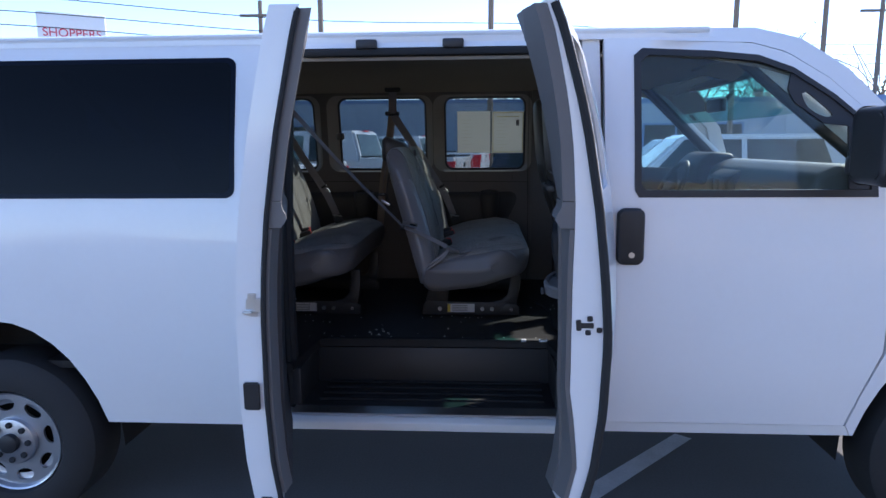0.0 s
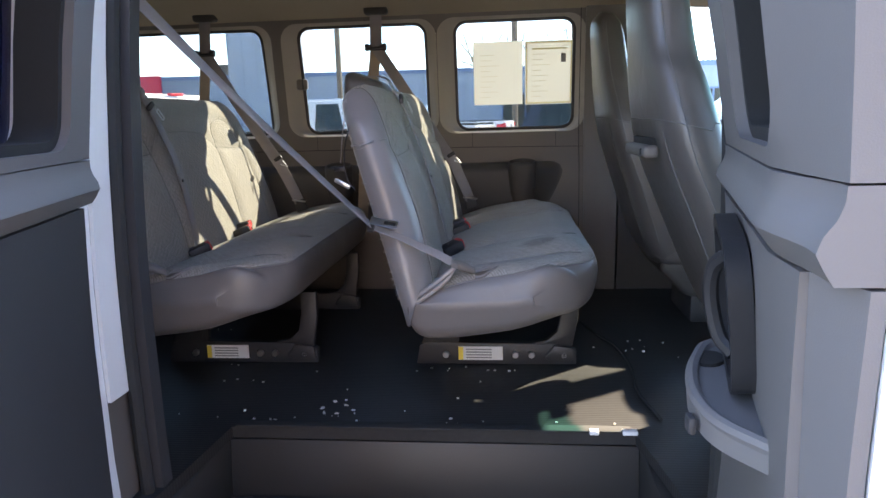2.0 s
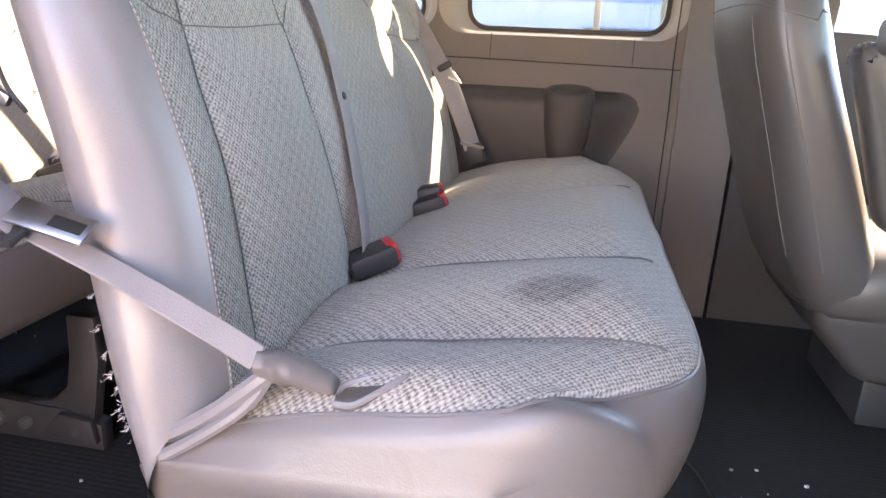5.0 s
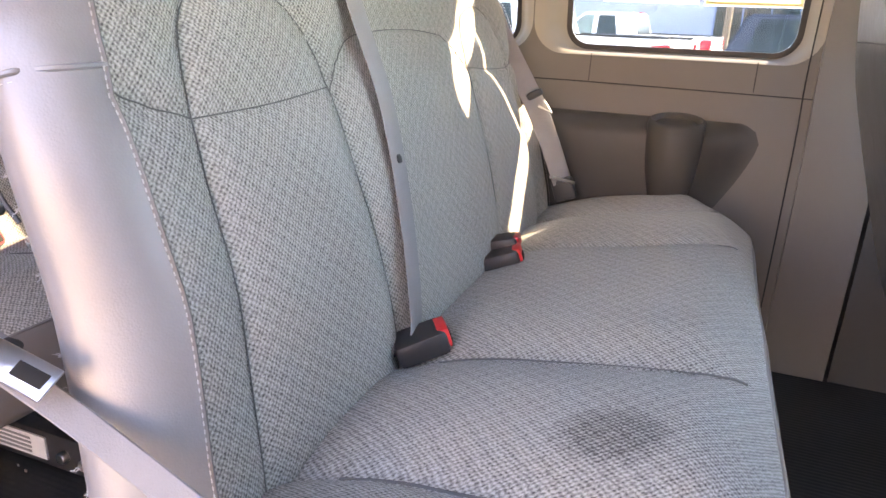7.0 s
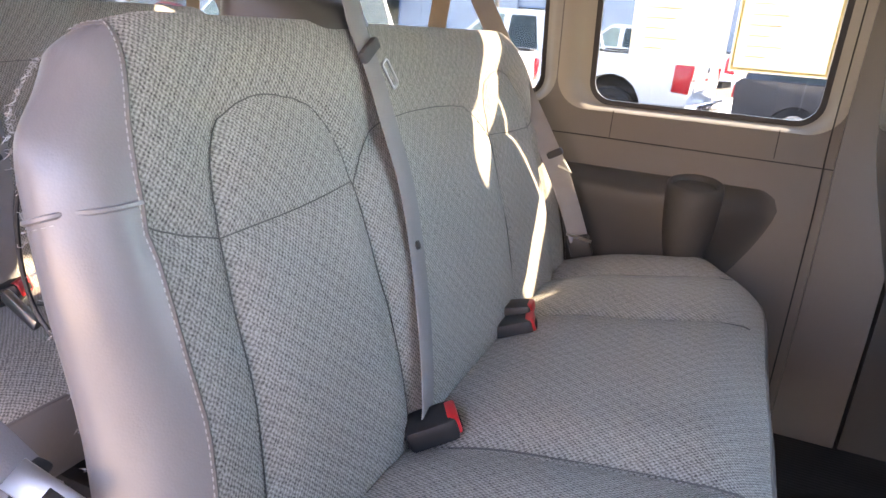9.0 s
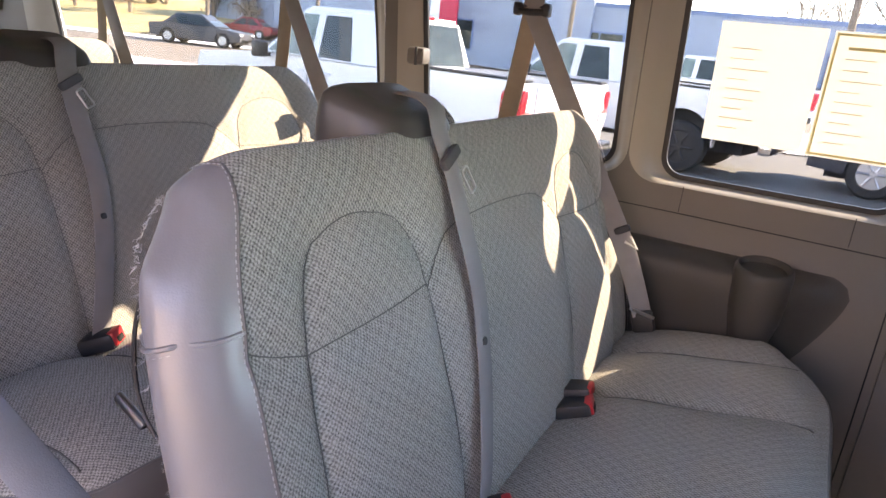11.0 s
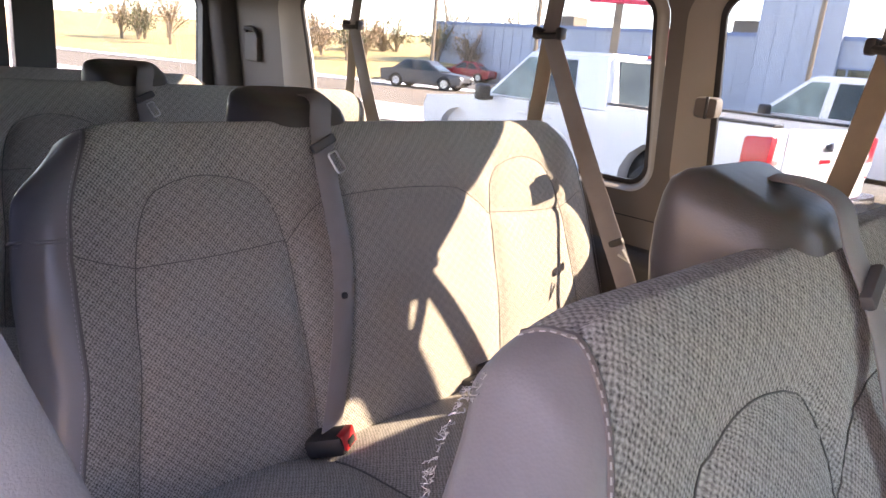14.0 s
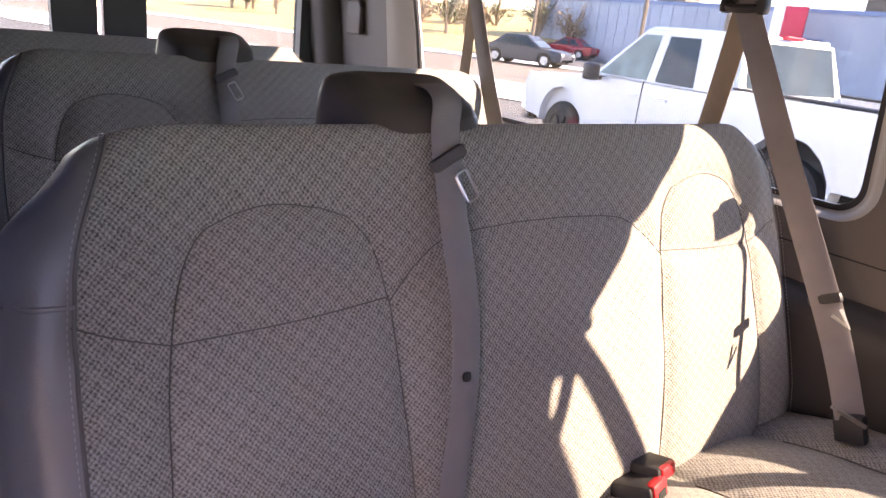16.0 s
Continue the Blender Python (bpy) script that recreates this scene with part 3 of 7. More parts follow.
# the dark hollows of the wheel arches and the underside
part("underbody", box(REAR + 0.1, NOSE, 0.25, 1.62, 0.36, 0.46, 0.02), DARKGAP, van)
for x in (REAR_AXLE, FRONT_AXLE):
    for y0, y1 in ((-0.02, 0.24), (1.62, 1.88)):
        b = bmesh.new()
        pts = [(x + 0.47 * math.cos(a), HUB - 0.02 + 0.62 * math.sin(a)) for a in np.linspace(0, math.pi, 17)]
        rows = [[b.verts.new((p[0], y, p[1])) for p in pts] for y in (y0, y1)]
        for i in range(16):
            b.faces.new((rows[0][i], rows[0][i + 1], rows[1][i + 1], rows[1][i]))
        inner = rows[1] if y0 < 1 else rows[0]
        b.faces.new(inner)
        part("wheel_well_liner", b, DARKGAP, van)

# interior: floor, step well, wall trim
floor_out = [(REAR + 0.1, 0.02), (-0.06, 0.02), (-0.03, 0.37), (1.0, 0.37), (1.05, 0.05), (2.3, 0.05), (2.3, 1.83), (REAR + 0.1, 1.83)]
part("floor_mat", slab(floor_out, [], lambda a, z: FLOOR, lambda a, z: FLOOR - 0.03, 0.4, lambda a, d, z: (a, z, d)), FLOORMAT, van, "ribbed black rubber floor mat")
part("step_riser", prism([(0.355, 0.50), (0.372, FLOOR - 0.035), (0.40, FLOOR - 0.035), (0.40, 0.48)], 'x', -0.04, 1.01, 0.004), STEPBLACK, van)
part("step_tread", box(-0.08, 1.05, 0.055, 0.40, 0.46, 0.50, 0.004), FLOORMAT, van)
part("step_side", box(-0.09, -0.04, 0.06, 0.40, 0.48, FLOOR - 0.032, 0.004), STEPBLACK, van)
part("step_side", box(1.01, 1.05, 0.06, 0.40, 0.48, FLOOR - 0.032, 0.004), STEPBLACK, van)
for y in (0.12, 0.19, 0.26, 0.33):
    part("tread_rib", box(0.02, 0.97, y, y + 0.018, 0.499, 0.508, 0.003), RUBBER, van)
part("step_edge_strip", box(-0.02, 0.99, 0.366, 0.40, FLOOR - 0.001, FLOOR + 0.007, 0.003), RUBBER, van)

trim_in = curve([(0.66, 1.80), (0.95, 1.785), (1.22, 1.79), (1.27, 1.802), (1.325, 1.815), (1.335, 1.822), (1.40, 1.828), (1.62, 1.803), (1.87, 1.776), (1.95, 1.765)])
def trim_hole(a, b, g=0.0):
    back = (0.11 if a < -1 else 0.03) if g else 0      # the rear reveal is the widest
    return rrect(a - 0.9 * g - back, b + 0.9 * g, 1.405 - 0.25 * g, 1.868 + 0.3 * g, 0.055 + 0.4 * g, 8)


def flare(a, b):
    """The flared lining between the wall trim and the glass."""
    g = 0.045
    lo, hi = trim_hole(a, b, g), trim_hole(a, b)
    rows = []
    for k in np.linspace(0, 1, 6):
        e = k * k * (3 - 2 * k)
        rows.append([(p[0] + (q[0] - p[0]) * k ** 0.8, (trim_in(p[1]) - 0.001) * (1 - e) + (left(q[1], 0.045)) * e, p[1] + (q[1] - p[1]) * k ** 0.8) for p, q in zip(lo, hi)])
    b_ = bmesh.new()
    vs = [[b_.verts.new(p) for p in r] for r in rows]
    for q, t in zip(vs, vs[1:]):
        for k in range(len(q)):
            b_.faces.new((q[k], q[(k + 1) % len(q)], t[(k + 1) % len(q)], t[k]))
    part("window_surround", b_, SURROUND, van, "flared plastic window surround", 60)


for w in (WIN_A, WIN_B, WIN_C):
    flare(*w)
part("left_wall_trim", slab([(REAR + 0.1, 0.66), (1.02, 0.66), (1.02, 1.945), (REAR + 0.1, 1.945)], [trim_hole(*w, 0.045) for w in (WIN_A, WIN_B, WIN_C)],
     lambda a, z: trim_in(z), lambda a, z: left(z, 0.034), 0.06), PLASTIC, van, "taupe moulded plastic wall trim")
for a, b in (WIN_A, WIN_B, WIN_C):
    part("window_gasket", slab(rrect(a - 0.004, b + 0.004, 1.401, 1.872, 0.057), [rrect(a + 0.012, b - 0.012, 1.417, 1.857, 0.045)], lambda x, z: left(z, 0.043), lambda x, z: left(z, 0.034), 0.2), BLACKTRIM, van)
# right wall trim behind the doors, and the trim round the rear corner
part("right_wall_trim", slab([(REAR + 0.1, 0.66), (REAR_AXLE - 0.5, 0.66), (REAR_AXLE - 0.5, 0.98), (REAR_AXLE + 0.5, 0.98), (REAR_AXLE + 0.5, 0.66), (-0.11, 0.66), (-0.11, 1.945), (REAR + 0.1, 1.945)], [rrect(-2.05, -0.28, 1.405, 1.868, 0.055)],
     lambda a, z: 2 * YC - trim_in(z), lambda a, z: right(z, 0.062), 0.12), PLASTIC, van)
for f in (lambda z: trim_in(z) - 0.005, lambda z: 2 * YC - trim_in(z) + 0.005):
    part("corner_trim", tube([(REAR + 0.13, f(z), z) for z in np.linspace(0.7, 1.95, 14)], 0.09, 10), PLASTIC, van)
# Reaches over the driver's window, unseen, to keep stray sun off the bench.
part("front_pillar_trim", slab([(1.02, 0.66), (1.16, 0.66), (1.16, 1.38), (1.35, 1.40), (1.35, 1.945), (1.02, 1.945)], [], lambda a, z: trim_in(z) - 0.014, lambda a, z: left(z, 0.034), 0.1), PLASTIC, van)
# Top edge raised out of view to block the same stray sun.
part("driver_door_trim", slab([(1.17, 0.66), (2.2, 0.66), (2.2, 1.40), (1.17, 1.44)], [], lambda a, z: trim_in(z) - 0.01, lambda a, z: left(z, 0.03), 0.2), PLASTIC_DARK, van)
part("passenger_door_trim", slab([(1.17, 0.66), (2.2, 0.66), (2.2, 1.38), (1.17, 1.38)], [], lambda a, z: right(z, 0.036), lambda a, z: right(z, 0.08), 0.2), PLASTIC_DARK, van)

# ---------------- ground
single("ground", slab([(-220, -200), (220, -200), (220, 200), (-220, 200)], [], lambda a, z: 0.0, lambda a, z: -0.3, 40, lambda a, d, z: (a, z, d)), ASPHALT,
       "dark worn asphalt car park", "ground", kind="structure")


# ---------------- bench seats
def dist_to(lines, y, s):
    """The shortest way from a point of the cloth to any seam line."""
    best = 9
    for ln in lines:
        for (y0, s0), (y1, s1) in zip(ln, ln[1:]):
            dy, ds = y1 - y0, s1 - s0
            k = max(0, min(1, ((y - y0) * dy + (s - s0) * ds) / (dy * dy + ds * ds + 1e-12)))
            best = min(best, math.hypot(y - y0 - k * dy, s - s0 - k * ds))
    return best


def back_seams():
    out = []
    def arc(pts):
        out.append([(p.x, p.y) for p in spline([(a, b, 0) for a, b in pts], 6)])
    for m in (1, -1):
        f = lambda y: 1.105 + m * (y - 1.105)
        arc([(f(0.60), 1.00), (f(0.605), 1.25), (f(0.615), 1.37), (f(0.64), 1.46), (f(0.70), 1.49), (f(0.79), 1.48), (f(0.84), 1.44), (f(0.86), 1.375)])
        arc([(f(0.615), 1.37), (f(0.74), 1.372), (f(0.86), 1.38)])
        arc([(f(0.86), 1.375), (f(0.87), 1.2), (f(0.88), 1.00)])
        arc([(f(0.86), 1.375), (f(0.90), 1.41), (f(0.95), 1.435), (f(1.04), 1.443), (1.105, 1.444)])
        arc([(f(0.615), 1.37), (f(0.565), 1.385), (f(0.53), 1.40)])
    return out


Y0, Y1 = 0.485, 1.725


def close_end(bm, loop, tip, bulge=0.006):
    """Closes an open end with a ladder of quads between its front and its rear run, which meet at the tip."""
    n = len(loop)
    out = -bulge if loop[0].y < 1.1 else bulge
    rows = []
    for i in range(tip + 1):
        a, c = loop[i], loop[n - 1 - round(i * (n - 1 - tip) / tip)]
        rows.append([bm.verts.new(a.lerp(c, k) + Vector((0, out * 4 * k * (1 - k) * min(1, (tip - i) / 8), 0))) for k in (0, 0.17, 0.34, 0.5, 0.66, 0.83, 1)])
    for p, q in zip(rows, rows[1:]):
        for k in range(6):
            bm.faces.new((p[k], p[k + 1], q[k + 1], q[k]))


def bench_mesh():
    """The backrest and the cushion of a bench, split into cloth and vinyl. x = 0 is the face of the backrest at z = 1.37."""
    parts = {}
    seams = back_seams()
    # profile of the backrest: from the crease up the face, over the top, down the rear
    prof = [(0.088, 1.02), (0.085, 1.06), (0.074, 1.12), (0.050, 1.22), (0.027, 1.29), (0.0, 1.37), (-0.03, 1.45), (-0.052, 1.51), (-0.075, 1.543), (-0.10, 1.557), (-0.128, 1.545), (-0.137, 1.51),
            (-0.122, 1.44), (-0.08, 1.28), (-0.02, 1.08), (0.005, 0.99), (0.02, 0.935)]
    p3 = spline([(x, 0, z) for x, z in prof], 7)
    mid = spline([(0.045, 0, 0.98), (0.022, 0, 1.10), (-0.03, 0, 1.30), (-0.08, 0, 1.46), (-0.10, 0, 1.55)], 12)
    ny = 150
    grid = []
    for i, p in enumerate(p3):
        row = []
        c = min(mid, key=lambda q: (q - p).length)
        frontish = i <= 9 * 7 - 2
        for j in range(ny + 1):
            y = Y0 + (Y1 - Y0) * 0.5 * (1 - math.cos(math.pi * j / ny)) * 0.5 + (Y1 - Y0) * 0.5 * (j / ny)
            d = min(y - Y0, Y1 - y)
            e1 = math.sqrt(max(0, 1 - ((0.05 - min(d, 0.05)) / 0.05) ** 2))
            e2 = math.sqrt(max(0, 1 - ((0.11 - min(d, 0.11)) / 0.11) ** 2))
            q = Vector((p.x, y, p.z))
            k = 0.35 + 0.65 * e1
            q.x, q.z = c.x + (q.x - c.x) * k, q.z
            up = max(0, (p.z - 1.36) / 0.197)
            q.z -= 0.055 * (1 - e2) * up ** 2
            slim = 0.062 * up ** 1.6 * max(0, 1 - d / 0.45)
            slim += max(0, 1 - d / 0.3) * float(np.interp(p.z, (1.03, 1.10, 1.23, 1.37, 1.45), (-0.03, -0.024, 0.006, 0.012, 0.004)))
            q.y += slim if y < 1.105 else -slim
            if frontish and d > 0.03:
                s = dist_to(seams, y, p.z)
                puff = 0.007 * (1 - math.exp(-(s / 0.035) ** 2)) - 0.002
                groove = -0.006 * math.exp(-(s / 0.008) ** 2)
                n = Vector((0.93, 0, 0.37)) if i < 45 else Vector((0.5, 0, 0.86))
                q += n * (puff + groove) * min(1, (d - 0.03) / 0.03)
            ring = p.z - 1.42
            q.y -= (1 if y < 1.1 else -1) * max(0, 1 - d / 0.06) * (0.010 * math.exp(-((ring - 0.06) / 0.05) ** 2) + 0.006 * math.exp(-((ring + 0.09) / 0.07) ** 2) - 0.004 * math.exp(-(ring / 0.012) ** 2))
            q.y += 0.003 * max(0, 1 - d / 0.07) * noise.noise(Vector((p.x * 9, 2, p.z * 7)))
            q += Vector((1, 0, 0)) * 0.003 * noise.noise(Vector((p.x * 6, y * 6, p.z * 6 + 3)))
            row.append(q)
        grid.append(row)
    cloth, shell = bmesh.new(), bmesh.new()
    def emit(bm, g, keep, flat=False):
        cache = {}
        def v(i, j):
            if (i, j) not in cache:
                cache[(i, j)] = bm.verts.new(g[i][j])
            return cache[(i, j)]
        uv = bm.loops.layers.uv.new("cloth")
        run = [0.0]
        for a, b_ in zip(g, g[1:]):
            run.append(run[-1] + (b_[len(b_) // 2] - a[len(a) // 2]).length)
        for i in range(len(g) - 1):
            for j in range(len(g[0]) - 1):
                if keep(i, j):
                    f = bm.faces.new((v(i, j), v(i, j + 1), v(i + 1, j + 1), v(i + 1, j)))
                    for lp, (a, b_) in zip(f.loops, ((i, j), (i, j + 1), (i + 1, j + 1), (i + 1, j))):
                        lp[uv].uv = (g[a][b_].y, g[a][b_].x - 0.7 * (g[a][b_].z - 1.0)) if flat else (g[a][b_].y, run[a])
    cols = [Y0 + (Y1 - Y0) * (0.25 * (1 - math.cos(math.pi * j / ny)) + 0.5 * j / ny) for j in range(ny + 1)]
    jc0, jc1 = next(j for j in range(ny) if cols[j] > 0.532), next(j for j in range(ny) if cols[j] > 1.69)
    def is_cloth(i, j):
        return jc0 <= j < jc1 and i < 10 * 7
    emit(cloth, grid, is_cloth)
    emit(shell, grid, lambda i, j: not is_cloth(i, j))
    tips = []
    for j in (0, ny):
        tip = max(range(len(grid)), key=lambda i: grid[i][j].z)
        tips.append(grid[tip][j].copy())
        close_end(shell, [grid[i][j] for i in range(len(grid))], tip, 0.018)
    bmesh.ops.remove_doubles(shell, verts=shell.verts[:], dist=0.00005)
    ease = [v for v in shell.verts if (v.co.y < Y0 + 0.075 or v.co.y > Y1 - 0.075) and not v.is_boundary]
    cap = [v for v in ease if min((v.co - p).length for p in tips) < 0.06]
    for k in range(120):
        bmesh.ops.smooth_vert(shell, verts=cap, factor=0.5, use_axis_x=True, use_axis_y=True, use_axis_z=True)
    for k in range(14):
        bmesh.ops.smooth_vert(shell, verts=ease, factor=0.5, use_axis_x=True, use_axis_y=True, use_axis_z=True)
    edge = [grid[i][jc0] for i in range(3, 10 * 7, 2)]
    edge2 = [grid[i][jc1] for i in range(3, 10 * 7, 2)]
    zs = [p.z for p in p3[:64]]
    lines = []
    for ln in seams:
        pts = []
        for y, z in ln:
            fi, fj = float(np.interp(z, zs, range(64))), float(np.interp(y, cols, range(ny + 1)))
            i, j = min(int(fi), 62), min(int(fj), ny - 1)
            q = grid[i][j].lerp(grid[i][j + 1], fj - j).lerp(grid[i + 1][j].lerp(grid[i + 1][j + 1], fj - j), fi - i)
            pts.append(q + Vector((0.0006, 0, 0.0002)))
        lines.append(pts)
    i0 = int(np.interp(1.425, zs, range(64)))
    i1 = min(range(80, len(p3)), key=lambda k: abs(p3[k].z - 1.40))
    skin_tree = BVHTree.FromBMesh(shell)
    ends = []
    for k in np.linspace(0.06, 0.94, 12):
        q = grid[i0][0].lerp(grid[i1][0], float(k))
        hit = skin_tree.ray_cast(q + Vector((0, -0.25, 0)), Vector((0, 1, 0)))[0]
        ends.append((hit or q) + Vector((0, -0.0012, 0)))
    fold = [grid[i0][j] for j in range(jc0, -1, -2)] + ends + [grid[i1][j] for j in range(0, jc0, 2)]
    rnd = random.Random(3)
    fray = bmesh.new()
    for k in range(300):
        i = rnd.randrange(70, len(grid) - 8)
        p = grid[i][rnd.choice((2, 3, 4))].copy()
        pts = [p]
        for n in range(rnd.choice((2, 3, 3, 5))):
            p = p + Vector((rnd.uniform(-0.0024, 0.0006), rnd.uniform(-0.0020, 0.0012), rnd.uniform(-0.0024, 0.0016)))
            pts.append(p)
        tube(pts, 0.0003, 3, fray)
    parts["fray"] = fray
    parts["back"] = (cloth, shell, edge, edge2, lines, fold)
    # cushion: profile from the crease forward over the top, down the front, back along the bottom
    prof = [(0.05, 1.016), (0.18, 1.062), (0.30, 1.085), (0.42, 1.108), (0.475, 1.110), (0.52, 1.092), (0.535, 1.056), (0.53, 1.01), (0.512, 0.972), (0.45, 0.95), (0.30, 0.915), (0.12, 0.892), (0.05, 0.905), (0.03, 0.965), (0.05, 1.01)]
    p3 = spline([(x, 0, z) for x, z in prof], 7)
    cseams = [[(y, 0.0), (y, 0.47)] for y in (0.615, 0.865, 1.345, 1.595)]
    grid, kc = [], 5 * 7 + 1
    xs_c, last = [p.x for p in p3[:40]], len(p3) - 1
    for i in range(last + 1):
        row = []
        top = i < 5 * 7
        for j in range(ny + 1):
            u = 0.5 * (1 - math.cos(math.pi * j / ny)) * 0.5 + 0.5 * (j / ny)
            y = Y0 - 0.035 + (Y1 - Y0 + 0.08) * u
            d = min(y - Y0 + 0.035, Y1 + 0.045 - y)
            e1 = math.sqrt(max(0, 1 - ((0.05 - min(d, 0.05)) / 0.05) ** 2))
            # the cloth's front seam sweeps back round the corners
            lim = float(np.interp(d if y < 1.1 else d * 0.8, (0, 0.16), (0, 1)))
            lim = xs_c[kc] - 0.167 * (1 - lim) ** 2.2
            sl = float(np.interp(lim, xs_c[:kc + 1], range(kc + 1)))
            s_ = i * sl / kc if i <= kc else sl + (i - kc) * (last - sl) / (last - kc)
            i_ = min(int(s_), last - 1)
            p = p3[i_].lerp(p3[i_ + 1], s_ - i_)
            rr = 0.20 if y < 1.1 else 0.30
            e2 = math.sqrt(max(0, 1 - ((rr - min(d, rr)) / rr) ** 2))
            q = Vector((p.x, y, p.z))
            zc = 0.995
            q.z = zc + (q.z - zc) * (0.25 + 0.75 * e1)
            fr = max(0, (p.x - 0.30) / 0.262)
            q.x -= 0.20 * (1 - e2) * fr
            q.z -= (0.05 if y < 1.1 else 0.02) * min(1, max(0, (d - 0.016) / 0.04)) * (1 - math.exp(-5 * (1 - e2) * fr)) * min(1, max(0, (q.z - 0.95) / 0.12))
            if top and d > 0.02:
                s = dist_to(cseams, 1.105 + (y - 1.105) / (1 + 0.14 * max(0, p.x - 0.12)) if y > 0 else y, p.x)
                q.z += (0.014 * (1 - math.exp(-(s / 0.055) ** 2)) - 0.007 * math.exp(-(s / 0.011) ** 2)) * min(1, (d - 0.02) / 0.04) * min(1, max(0, (0.5 - p.x) / 0.06))
                q.z += 0.004 * noise.noise(Vector((p.x * 5, y * 5, 1)))
            else:
                q.x += 0.004 * noise.noise(Vector((p.z * 9, y * 6, 7)))
            row.append(q)
        grid.append(row)
    cloth, shell = bmesh.new(), bmesh.new()
    def is_cloth2(i, j):
        y = grid[i][j].y
        return 0.468 < y < 1.735 and i < 5 * 7 + 1
    emit(cloth, grid, is_cloth2, True)
    emit(shell, grid, lambda i, j: not is_cloth2(i, j))
    for j in (0, ny):
        close_end(shell, [grid[i][j] for i in range(len(grid))], max(range(len(grid)), key=lambda i: grid[i][j].x))
    bmesh.ops.remove_doubles(shell, verts=shell.verts[:], dist=0.00005)
    k = 5 * 7 + 1
    j0, j1 = (next(j for j in range(ny) if grid[k][j].y > v) for v in (0.468, 1.735))
    rim = [grid[i][j0] for i in range(6, k, 2)] + [grid[k][j] for j in range(j0, j1, 2)] + [grid[i][j1] for i in range(k, 5, -2)]
    lines = []
    for yy in (0.615, 0.865, 1.345, 1.595):
        lines.append([grid[i][min(range(ny + 1), key=lambda k: abs(grid[i][k].y - (1.105 + (yy - 1.105) * (1 + 0.14 * max(0, p3[i].x - 0.12)))))].copy() for i in range(5, 5 * 7 - 3)])
    parts["cushion"] = (cloth, shell, rim, lines)
    return parts


def stitches(pts, every=0.0068, ln=0.0036, r=0.0006, off=(0, 0, 0)):
    b = bmesh.new()
    pts = [Vector(p) for p in pts]
    run, nxt = 0.0, 0.0
    for p, q in zip(pts, pts[1:]):
        L = (q - p).length
        while nxt < run + L:
            a = p.lerp(q, (nxt - run) / L) + Vector(off)
            d = (q - p).normalized() * ln / 2
            tube([a - d, a + d], r, 4, b)
            nxt += every
        run += L
    return b


def box_at(c, size, m, bevel=0.004):
    return box(-size[0] / 2, size[0] / 2, -size[1] / 2, size[1] / 2, -size[2] / 2, size[2] / 2, bevel, 2, None, Matrix.Translation(c) @ m)


BENCH_X = 0.40


SEAM = mat("seam_thread", (0.13, 0.125, 0.12), 0.9, var=0.1)


